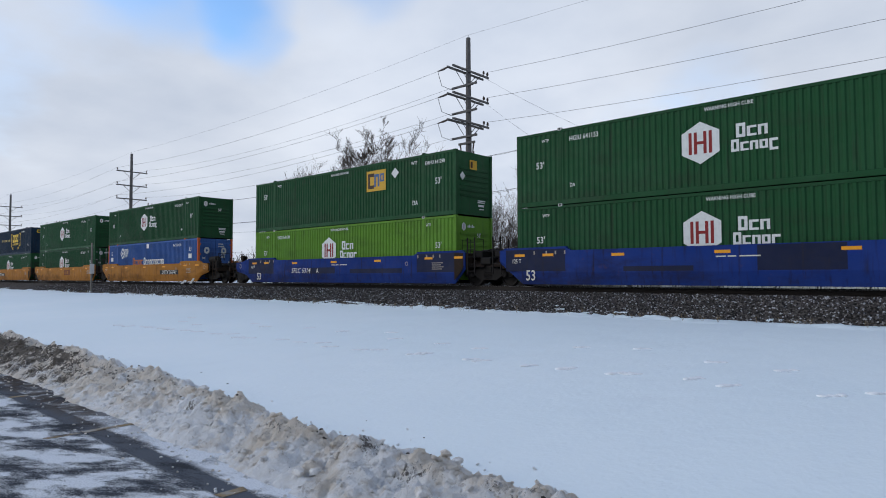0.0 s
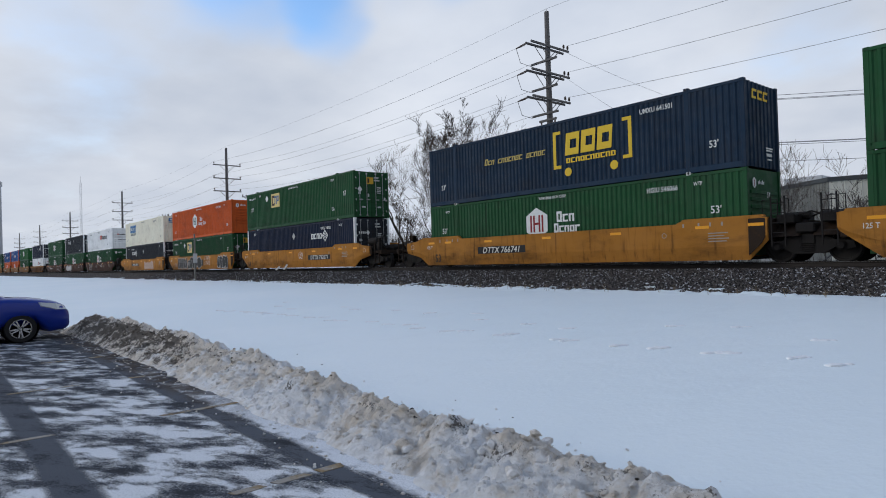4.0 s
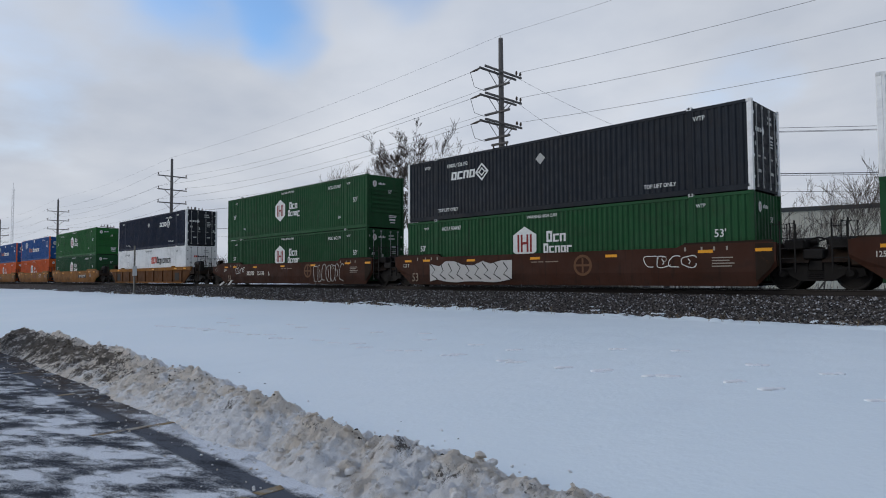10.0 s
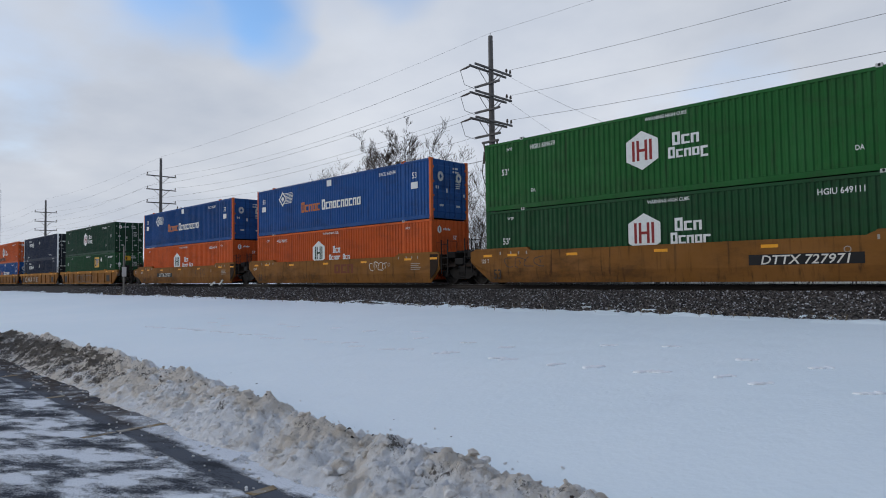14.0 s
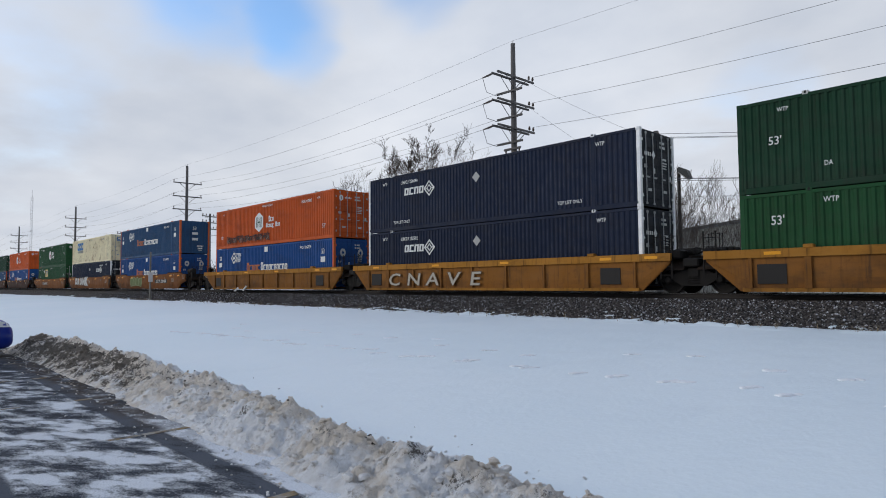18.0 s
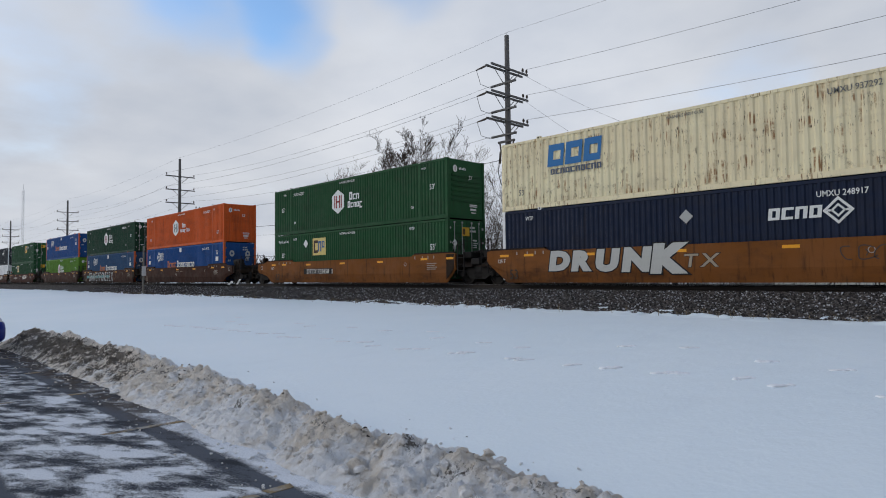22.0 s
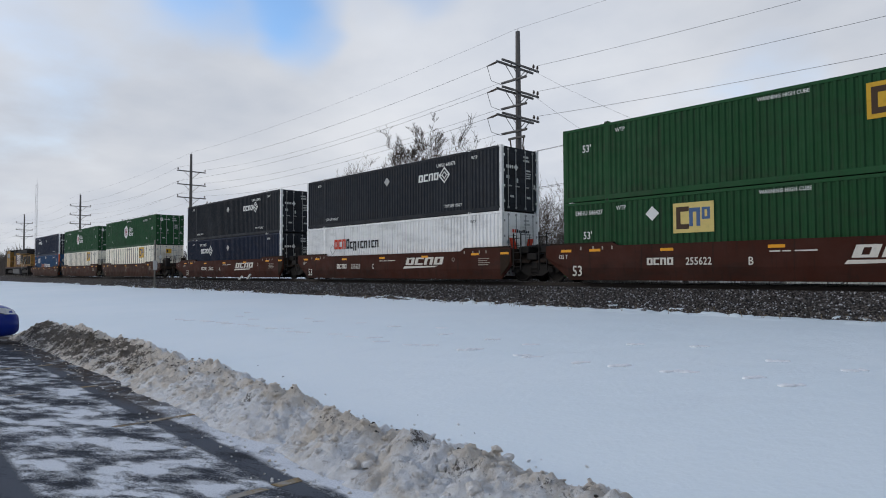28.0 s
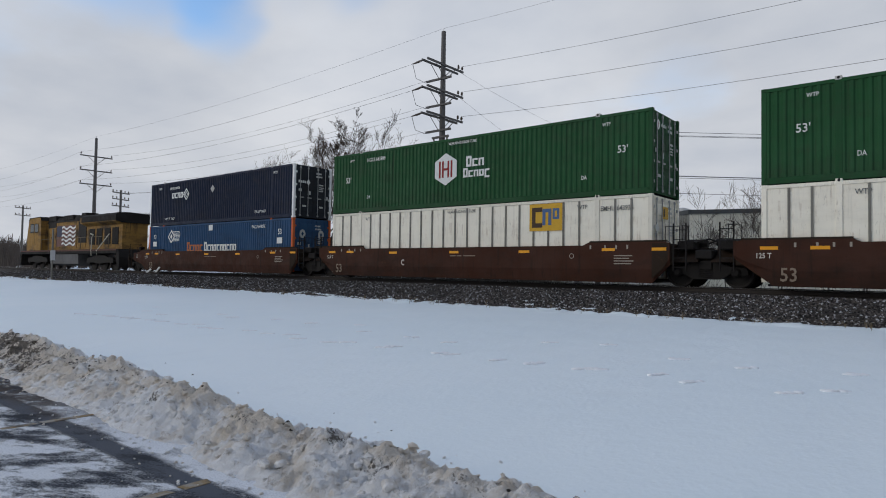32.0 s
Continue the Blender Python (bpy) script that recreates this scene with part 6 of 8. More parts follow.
def graffiti(near, idx):
    r = random.Random(idx)
    y = -1.506
    white, silver, pink = plain("spray_white", (0.72, 0.72, 0.68), 0.6), plain("spray_silver", (0.45, 0.46, 0.45), 0.5), plain("spray_pink", (0.62, 0.48, 0.40), 0.6)
    jobs = {
        8: [(1.4, 4.4, 0.22, 1.15, 8, None, plain("spray_thin", (0.50, 0.49, 0.46), 0.6))],
        10: [(11.4, 14.4, 0.25, 1.15, 7, None, plain("spray_thin", (0.50, 0.49, 0.46), 0.6))],
        18: [(4.0, 7.3, 0.35, 1.15, 4, plain("spray_green", (0.12, 0.15, 0.05), 0.7), plain("spray_pale_green", (0.3, 0.36, 0.2), 0.7))],
        15: [(5.6, 10.5, 0.25, 0.95, 6, None, plain("spray_ash", (0.20, 0.15, 0.11), 0.7))],
    }
    for x0, x1, z0, z1, n, fill, line in jobs.get(idx, ()):
        if idx in (15, 16):
            y = -1.562
        if fill:
            for q in range(n):
                w = (x1 - x0) / n
                part("graffiti_fill", bms(blobs, x0 + q * w - 0.02 * w, x0 + (q + 1) * w + 0.02 * w, z0, z1, y - 0.0006 * (q % 2), 1), fill, near, "sprayed rounded patch")
        part("graffiti_outline", bms(scrawl, x0, x1, z0, z1, y - 0.003, n, r, 0.04 if fill else 0.035 if idx in (8, 10) else 0.06, idx not in (8, 10)), line, near, "sprayed loops and strokes")
    def spell(text, x, z, size, fats, step, narrow=1.0, lift=0.0):
        """Sprayed letters side by side; fats: pairs of fatness and paint, the lowest coat first."""
        for q, ch in enumerate(text):
            for k, (fat, m) in enumerate(fats):
                part("graffiti_letter", sprayed(ch, size, fat), m, near, "sprayed graffiti letter").matrix_basis = pose(x + q * step, y - 0.002 * k - 0.0006 * (q % 2), z + lift * (q % 2)) @ Matrix.Diagonal((narrow, 1, 1, 1))

    def torn_patch(x0, x1, fill, line, n):
        """A ragged sprayed field with strokes across it."""
        w = (x1 - x0) / n
        low = [(x0 + w * k + r.uniform(-0.1, 0.1), 0.24 + r.uniform(-0.06, 0.12) * (k % 2)) for k in range(n + 1)]
        top = [(x0 + w * k + r.uniform(-0.1, 0.1), 1.14 + r.uniform(-0.22, 0.06)) for k in range(n, -1, -1)]
        part("graffiti_fill", bms(shape, low + top, y), fill, near, "ragged sprayed patch")
        for k in range(n):
            a = x0 + w * k
            part("graffiti_stroke", bms(ribbon, [(a + r.uniform(0, 0.2), 1.05), (a + w * 0.6, 0.8 + r.uniform(-0.1, 0.1)), (a + w * 0.2, 0.55), (a + w * 0.9, 0.34)], 0.05, y - 0.003 - 0.0006 * (k % 2)), line, near, "pale sprayed stroke")

    if idx == 7:
        torn_patch(9.2, 12.9, plain("spray_dusk", (0.46, 0.33, 0.26), 0.7), pink, 6)
    if idx == 9:
        torn_patch(1.8, 6.7, plain("spray_chalk", (0.50, 0.49, 0.47), 0.6), plain("spray_soot", (0.014, 0.013, 0.013), 0.7), 9)
    if idx == 6:
        def bubble(bm, cx, cz, rx, rz, waist, turn, dy):
            pts = []
            for k in range(26):
                a = 6.2832 * k / 26
                pts.append((cx + rx * math.cos(a) * (1 - waist * math.cos(a) ** 2) + turn * math.sin(a) * rz, cz + rz * math.copysign(abs(math.sin(a)) ** 0.8, math.sin(a))))
            shape(bm, pts, y - dy)
        for q, (cx, cz, rx, rz, waist, turn) in enumerate(((2.55, 0.70, 0.36, 0.53, 0.2, 0.05), (3.12, 0.72, 0.37, 0.50, -0.05, -0.1), (3.72, 0.70, 0.36, 0.52, 0.22, 0.08), (4.28, 0.72, 0.36, 0.52, 0.1, -0.06), (4.85, 0.72, 0.33, 0.55, 0.25, 0.1),
                                                           (5.62, 0.58, 0.42, 0.42, 0.0, 0.2), (6.3, 0.72, 0.44, 0.56, 0.12, 0.15), (6.95, 0.74, 0.42, 0.55, 0.24, -0.1), (7.55, 0.74, 0.44, 0.58, 0.16, 0.12), (8.5, 0.72, 0.56, 0.52, -0.04, 0.0), (13.5, 0.72, 0.40, 0.50, 0.15, 0.08), (14.1, 0.70, 0.38, 0.52, 0.2, -0.1), (14.7, 0.72, 0.40, 0.52, 0.05, 0.1), (15.3, 0.70, 0.38, 0.50, 0.2, -0.05))):
            part("graffiti_outline", bms(bubble, cx, cz, rx + 0.035, rz + 0.035, waist, turn, 0.001 * q), white, near, "white sprayed outline")
            part("graffiti_fill", bms(bubble, cx, cz, rx, rz, waist, turn, 0.001 * q + 0.0005), BLACK, near, "black sprayed bubble")
            if q not in (5, 9):
                part("graffiti_stroke", bms(ribbon, [(cx - 0.03, cz + 0.3), (cx + 0.05, cz + 0.16), (cx + 0.02, cz + 0.04)], 0.03, y - 0.012), white, near, "short white sprayed stroke")
        part("dark_panel", bms(flat, 9.0, 9.62, 0.42, 1.0, y), plain("panel_soot", (0.03, 0.027, 0.025), 0.7), near, "sooty square panel")
        for z in (0.95, 0.5):
            spell("STATE", 9.95, z, 0.42, ((0.02, white),), 0.28, 0.8, 0.05)
        part("graffiti_tag", bms(scrawl, 1.2, 2.1, 0.45, 0.75, y - 0.002, 3, r, 0.03, False), white, near, "small sprayed strokes")
        part("graffiti_tag", bms(scrawl, 5.3, 5.95, 0.5, 0.75, y - 0.014, 4, r, 0.022, False), white, near, "small sprayed strokes")
    if idx == 22:
        teal = plain("spray_teal", (0.10, 0.30, 0.29), 0.65)
        part("graffiti_fill", bms(shape, [(0.95, 0.66), (1.1, 0.56), (9.5, 0.60), (9.5, 0.86), (1.1, 0.86), (0.95, 0.78)], y), teal, near, "long teal sprayed band")
        spell("GRAVEYFONESEX", 1.75, 0.26, 1.34, ((0.10, plain("spray_soot", (0.014, 0.013, 0.013), 0.7)), (0.0, plain("spray_silver", (0.30, 0.30, 0.29), 0.5))), 0.66, 0.70)
        part("graffiti_fill", bms(ring, 10.75, 0.85, 0.36, 0.46, 22, y), plain("emblem_ghost", (0.14, 0.065, 0.03), 0.7), near, "ghost of a round emblem")
    if idx == 16:
        y = -1.562
        spell("CNAVE", 2.0, 0.32, 0.85, ((0.06, plain("spray_dirt", (0.16, 0.10, 0.06), 0.7)), (0.01, plain("spray_bone", (0.48, 0.44, 0.36), 0.6))), 1.45, 1.6)
    if idx in (9, 10):
        x0 = 10.1 if idx == 9 else 10.75
        for turn in (0, 1):
            bar = [(x0 - 0.04, 0.58), (x0 + 0.04, 0.58), (x0 + 0.04, 1.12), (x0 - 0.04, 1.12)] if turn else [(x0 - 0.3, 0.81), (x0 + 0.3, 0.81), (x0 + 0.3, 0.89), (x0 - 0.3, 0.89)]
            part("emblem_ghost", bms(shape, bar, -1.505 - 0.001 * turn), plain("emblem_ghost", (0.14, 0.065, 0.03), 0.7), near, "faded bar of the emblem")
        part("emblem_ghost", bms(ring, x0, 0.85, 0.30, 0.40, 20, -1.505), plain("emblem_ghost", (0.14, 0.065, 0.03), 0.7), near, "faded round emblem")
    if idx == 19:
        for q, (ch, x, z, sz) in enumerate((("D", 2.55, 0.62, 0.95), ("R", 3.6, 0.6, 0.95), ("U", 4.65, 0.58, 1.0), ("N", 5.75, 0.56, 1.05), ("K", 6.85, 0.5, 1.25), ("T", 8.0, 0.62, 0.62), ("X", 8.6, 0.62, 0.62))):
            small = q > 4
            for fat, dy, m in ((0.19, 0.0, BLACK), (0.13, 0.002, plain("spray_grey", (0.5, 0.5, 0.47), 0.6))) if not small else ((0.06, 0.0, BLACK), (0.02, 0.002, plain("spray_sand", (0.36, 0.30, 0.22), 0.7))):
                part("graffiti_letter", sprayed(ch, sz, fat), m, near, "sprayed graffiti letter").matrix_basis = pose(x, y - dy - 0.0007 * (q % 2), z) @ Matrix.Diagonal((1.28, 1, 1, 1))
    tags = {7: (3.4, 4.3), 2: (), 8: (9.6, 11.2), 9: (12.6, 14.4), 12: (1.2, 3.2), 13: (11.8, 13.2), 10: (1.7, 3.0), 5: (9.2, 9.8), 14: (10.8, 12.4), 19: (12.6, 14.2)}
    t = tags.get(idx)
    if t:
        part("graffiti_tag", bms(scrawl, t[0], t[1], 0.75, 1.12, y - 0.002, 4, r, 0.03, False), white if idx not in (7, 19, 12, 14) else plain("spray_dark", (0.07, 0.05, 0.04), 0.7), near, "small sprayed strokes")


def sill_marks(near, idx, style, color):
    y = -1.505 if style == "smooth" else -1.48
    pale = plain("sill_ink", (0.70, 0.67, 0.60), 0.65, 0, 0.3)
    faded = plain("sill_ink_faded", (0.26, 0.20, 0.15), 0.7, 0, 0.3)
    dark = plain("sill_ink_dark", (0.05, 0.035, 0.025), 0.7)
    if style == "smooth":
        ink53 = {"tan": dark, "old_brown": faded, "dark_tan": dark, "mid_tan": dark}.get(color, pale)
        lettering("53", 0.75, 0.45, y, 0.56, ink53, near)
        lettering("125 T", 0.1, 1.0, y, 0.22, pale, near)
    if idx in SILL_TEXT:
        s, x = SILL_TEXT[idx]
        lettering(s, x, 0.74, y, 0.36, pale, near)
    if idx in CAR_NUMBERS:
        s, x = CAR_NUMBERS[idx]
        plate = color in ("tan", "dark_tan", "mid_tan")
        if plate:
            part("number_plate", bms(flat, x - 1.5, x + 1.5, 0.60, 0.92, y), BLACK, near, "black stencil panel")
        ink = pale if color not in ("rib_tan", "rib_brown") else dark
        if color == "old_brown":
            ink = faded if idx == 8 else pale
        if color in ("sill_brown", "old_brown"):
            letter_blocks("TTTT", x - 1.3, x - 0.3, 0.64, 0.25, y - 0.003, ink, near, "car letter drawn as a block")
            lettering(s, x + 0.55, 0.76, y - 0.003, 0.35, ink, near)
        else:
            lettering(("SFLC " if color == "sill_blue" else "DTTX ") + s, x, 0.76, y - 0.003, 0.38, ink, near, lean=0.2, narrow=1.05)
    if color == "sill_brown":
        letter_blocks("TTTT", 9.8, 12.6, 0.78, 0.36, y, pale, near, "white slanted block of the emblem", 0.35)
        part("logo_sweep", bms(shape, [(9.65, 0.60), (12.0, 0.66), (12.25, 0.72), (9.75, 0.72)], y), pale, near, "white sweep under the emblem")
    if color == "sill_blue":
        navy = paint("sill_patch_navy", (0.018, 0.024, 0.06), 0.6, 0.5)
        for q0, q1, z0, z1 in ((-0.42, 2.3, 0.6, 1.44), (13.95, 16.5, 0.6, 1.44), (5.6, 8.0, 0.58, 0.9) if idx else (8.9, 11.2, 0.58, 1.34), (9.2, 13.0, 0.58, 0.8) if idx else (4.6, 7.0, 0.58, 0.75)):
            part("paint_patch", bms(flat, q0, q1, z0, z1, -1.5015), navy, near, "darker repainted patch")
    if idx in (3, 13):
        letter_blocks("TTT", 8.7, 10.45, 0.62, 0.48, y, plain("emblem_rust", (0.16, 0.045, 0.02), 0.7), near, "dark red block of the emblem")
    if color in ("old_brown", "sill_brown", "sill_blue"):
        for a, b in ((0, 0.3), (0.36, 0.6), (0.7, 1.3)):
            part("data_line", shared(("sill_line", a), lambda bm: flat(bm, 7.7 + a, 7.7 + b, 1.0, 1.04, y)), pale if color != "old_brown" else faded, near, "small unreadable lettering drawn as a bar")


def build_train():
    for i, (x, up, low, style, color, lc, rc) in enumerate(TRAIN):
        w, near = well_car(style, color, bool(lc), bool(rc), CAR_LABELS[color], 0.5 if color != "sill_brown" else 0.2)
        sill_marks(near, i, style, color)
        graffiti(near, i)
        MOVERS.append((w, x, RAIL))
        for k, name in enumerate((low, up)):
            kind, col, post, wall, label = SPEC[name]
            end = ENDS.get((i, k), {"hub": "ribs", "emp": "doors", "uma": "doors", "xpo": "doors", "csx": "folds", "pac": "doors"}[kind[:3]])
            extra = "left" if (i + k) % 4 == 1 else ""
            c = container(kind, col, OWNER[kind[:3]] + " " + NUMBERS.get((i, k), "64%02d%02d" % (i + 11, (i * 37 + k * 53) % 100)), end, extra, post or None, wall, {"csx_cream": 1.0, "csx_white": 0.5}.get(kind, 0.2), (label, ""))
            if (i, k) == (17, 1):
                rr = random.Random(17)
                dark = plain("spray_black", (0.03, 0.022, 0.02), 0.7)
                for q in range(13):
                    a = 1.9 + q * 0.5
                    part("graffiti_tag", bms(scrawl, a, a + 0.62, 0.34 + rr.uniform(0, 0.1), 0.70 + rr.uniform(0, 0.14), -HALF - 0.004 - 0.0005 * (q % 2), 5, rr, 0.06, False), dark, c, "dark sprayed strokes")
                    if q % 2 == 0:
                        part("graffiti_tag", bms(scrawl, a + 0.1, a + 0.5, 0.36, 0.62, -HALF - 0.007, 4, rr, 0.016, False), plain("spray_rose", (0.42, 0.26, 0.20), 0.6), c, "pale sprayed strokes")
            MOVERS.append((c, x, LOAD_Z + k * STACK))


build_train()


# ---- poles and wires ----
POLE_Y = 27.0
POLES = [(25.1, 15.2), (-22.5, 15.25), (-70.0, 14.97), (-117.7, 14.85), (-166.0, 14.9), (-213.5, 14.8), (-261.0, 14.8)]
INSULATOR = plain("insulator", (0.10, 0.075, 0.06), 0.3)


def timber(bm, y0, y1, x, z, w=0.045, h=0.058):
    bbox(bm, x - w, x + w, y0, y1, z - h, z + h, 0.012)


def insulator_mesh():
    def make(bm):
        rings = [(0.02, 0.0), (0.02, 0.06), (0.075, 0.07), (0.05, 0.12), (0.08, 0.14), (0.05, 0.19), (0.06, 0.21), (0.03, 0.26)]
        prev = None
        for r, z in rings:
            cur = [bm.verts.new((r * math.cos(0.7854 * k), r * math.sin(0.7854 * k), z)) for k in range(8)]
            if prev:
                for k in range(8):
                    bm.faces.new((prev[k], prev[(k + 1) % 8], cur[(k + 1) % 8], cur[k]))
            prev = cur
        bm.faces.new(prev)
    return shared("insulator", make, True)


def utility_pole(x, top, main):
    p = new("utility_pole")
    base = 0.4
    p.matrix_basis = pose(x, POLE_Y, base)
    h = top - base
    part("shaft", bms(tube, [(0, 0, -0.4), (0, 0, h * 0.5), (0, 0, h)], [0.21, 0.18, 0.13], 12), POLE_WOOD, p)
    for i, z in enumerate((h - 2.0, h - 3.5, h - 4.95)):
        for dx in ((-0.2, 0.2) if main else (0.2,)):
            arm = part("crossarm", bms(timber, -1.6, 1.6, dx, z), POLE_WOOD, p)
            for s in (-1, 1):
                part("brace", bms(tube, [(dx, s * 0.85, z - 0.05), (dx, s * 0.08, z - 0.75)], 0.025, 4), POLE_WOOD, arm)
        for y in (-1.5, 1.5) if not main else (1.5, 1.15):
            part("insulator", insulator_mesh(), INSULATOR, p).matrix_basis = pose(0.2, y, z + 0.07)
        if main:
            part("strain_insulator", bms(tube, [(-0.2, -1.5, z), (-0.55, -1.52, z - 0.06), (-0.95, -1.54, z - 0.1)], [0.05, 0.06, 0.03], 6), INSULATOR, p)
            part("side_arm", bms(bbox, -1.1, 0.75, -0.22, -0.12, z - 0.82, z - 0.70, 0.012), POLE_WOOD, p)
            part("jumper", bms(tube, [(-0.95, -1.54, z - 0.1), (-1.15, -1.0, z - 0.75), (-1.05, -0.3, z - 0.85), (-0.6, -0.2, z - 0.7)], 0.016, 4), WIRE, p)
    part("pin", bms(tube, [(0, 0, h), (0, 0, h + 0.18)], 0.02, 5), GALV, p)
    if main:
        for k in (-1, 1):
            part("cutout", bms(tube, [(k * 0.5, -0.15, h - 6.1), (k * 0.42, -0.15, h - 6.6), (k * 0.5, -0.15, h - 7.3)], [0.05, 0.035, 0.05], 6), INSULATOR, p)
            part("riser_loop", bms(tube, [(k * 0.5, -0.15, h - 6.6), (k * 0.62, -0.18, h - 7.8), (k * 0.4, -0.18, h - 8.5), (k * 0.12, -0.2, h - 8.9)], 0.025, 5), BLACK, p)
        part("short_arm", bms(bbox, -0.6, 0.6, -0.22, -0.12, h - 6.15, h - 6.03, 0.01), POLE_WOOD, p)
        part("conduit", bms(tube, [(0.05, -0.24, -0.3), (0.05, -0.24, h - 8.8)], 0.06, 6), STEEL, p)
    return tagged(p, "weathered wooden utility pole with three crossarms", "utility pole", "utility poles along the track")


def wire(a, b, sag, r=0.013):
    pts = [Vector(a).lerp(Vector(b), k / 12) - Vector((0, 0, sag * 4 * (k / 12) * (1 - k / 12))) for k in range(13)]
    w = part("power_line", bms(tube, pts, r, 4), WIRE)
    return tagged(w, "thin dark overhead wire strung between poles", "power line", "overhead wires", kind="structure")


def build_lines():
    for i, (x, top) in enumerate(POLES):
        utility_pole(x, top, i == 1)
    for i in range(len(POLES) - 1):
        (x0, t0), (x1, t1) = POLES[i], POLES[i + 1]
        wire((x0, POLE_Y, t0 + 0.18), (x1, POLE_Y, t1 + 0.18), 0.5, 0.006)
        for d in (2.0, 3.5, 4.95):
            if i == 0:
                wire((x0 + 0.2, POLE_Y + 1.5, t0 - d + 0.33), (x1 + 0.2, POLE_Y + 1.5, t1 - d + 0.33), 0.75, 0.009)
            elif i == 1:
                wire((x0 - 0.95, POLE_Y - 1.54, t0 - d - 0.1), (x1 + 0.2, POLE_Y - 1.5, t1 - d + 0.33), 0.75, 0.009)
                wire((x0 - 1.1, POLE_Y - 0.17, t0 - d - 0.7), (x1 + 0.2, POLE_Y + 1.5, t1 - d + 0.33), 0.75, 0.008)
            else:
                for s in (-1.5, 1.5):
                    wire((x0 + 0.2, POLE_Y + s, t0 - d + 0.33), (x1 + 0.2, POLE_Y + s, t1 - d + 0.33), 0.75, 0.008)


def service_pole(x, y, top):
    """A shorter pole with braced one sided arms, beside the buildings."""
    p = new("service_pole")
    p.matrix_basis = pose(x, y, 0.5)
    h = top - 0.5
    part("shaft", bms(tube, [(0, 0, -0.4), (0, 0, h)], [0.18, 0.13], 10), POLE_WOOD, p)
    for z in (h - 0.45, h - 2.75):
        arm = part("crossarm", bms(bbox, -1.35, 0.3, -0.24, -0.10, z - 0.09, z + 0.09, 0.012), POLE_WOOD, p)
        part("brace", bms(tube, [(-1.25, -0.17, z - 0.05), (-0.05, -0.17, z - 1.45)], 0.06, 4), POLE_WOOD, arm)
        part("brace", bms(tube, [(-0.85, -0.17, z - 0.05), (-0.05, -0.17, z - 0.95)], 0.05, 4), POLE_WOOD, arm)
        for dx in (-1.25, -0.95, -0.5, 0.2):
            part("insulator", insulator_mesh(), INSULATOR, p).matrix_basis = pose(dx, -0.16, z + 0.07)
    return tagged(p, "wooden service pole with braced one sided crossarms", "utility pole")


def far_pole(x, y, top, arms):
    """A plain distribution pole with short level arms."""
    p = new("utility_pole")
    p.matrix_basis = pose(x, y, 0.5, 0, 0, 22)
    h = top - 0.5
    part("shaft", bms(tube, [(0, 0, -0.4), (0, 0, h)], [0.17, 0.12], 10), POLE_WOOD, p)
    for d in arms:
        arm = part("crossarm", bms(bbox, -0.06, 0.06, -1.25, 1.25, h - d - 0.06, h - d + 0.06, 0.01), POLE_WOOD, p)
        for q in (-1.15, -0.6, 0.6, 1.15):
            part("insulator", insulator_mesh(), INSULATOR, arm).matrix_basis = pose(0, q, h - d + 0.06)
    return tagged(p, "wooden utility pole with short level crossarms", "utility pole")


def street_lamp(x, y, top):
    p = new("street_lamp")
    p.matrix_basis = pose(x, y, 0.5)
    h = top - 0.5
    part("post", bms(tube, [(0, 0, -0.3), (0, 0, h)], [0.11, 0.09], 10), plain("lamp_post_brown", (0.045, 0.04, 0.036), 0.6), p)
    part("arm", bms(tube, [(0, 0, h - 0.35), (0.35, -0.1, h - 0.3)], 0.04, 6), STEEL, p)
    head = part("lamp_head", bms(poly_y, [(0.05, h - 0.22), (0.12, h + 0.02), (0.55, h - 0.2), (0.72, h - 0.62), (0.6, h - 0.68)], -0.28, 0.1), plain("lamp_grey", (0.06, 0.064, 0.066), 0.5, 0.3), p, "tilted dark floodlight head")
    part("lens", bms(poly_y, [(0.09, h - 0.28), (0.56, h - 0.73), (0.6, h - 0.69), (0.11, h - 0.24)], -0.25, 0.07), plain("lamp_lens", (0.5, 0.5, 0.48), 0.2), head)
    return tagged(p, "dark street lamp with a tilted flood head", "street lamp")


# ---- trees ----
def grow(start, way, length, radius, levels, r, out, kids=(3, 5), bend=0.13, up=0.24, shrink=0.62, split=(0.35, 1.0)):
    """Branches into out: lists of points with radii."""
    pts, rad = [start.copy()], [radius]
    n = 4 if levels > 1 else 3
    d = way.copy()
    p = start.copy()
    for i in range(n):
        d = (d + Vector((r.gauss(0, bend), r.gauss(0, bend), r.gauss(0, bend) + up * 0.5))).normalized()
        p = p + d * length / n
        pts.append(p.copy())
        rad.append(radius * (1 - 0.62 * (i + 1) / n))
    out.append((pts, rad, levels))
    if levels <= 0:
        return
    for k in range(r.randint(*kids)):
        f = r.uniform(*split)
        i = min(int(f * n), n - 1)
        q = pts[i].lerp(pts[i + 1], f * n - i)
        side = Vector((r.gauss(0, 1), r.gauss(0, 1), r.gauss(0, 0.5)))
        side = (side - side.dot(d) * d).normalized()
        w = (d * r.uniform(0.5, 0.9) + side * r.uniform(0.5, 0.9) + Vector((0, 0, up))).normalized()
        grow(q, w, length * shrink * r.uniform(0.7, 1.15), max(0.006, rad[i] * r.uniform(0.45, 0.65)), levels - 1, r, out, kids, bend, up, shrink, (0.2, 1.0))


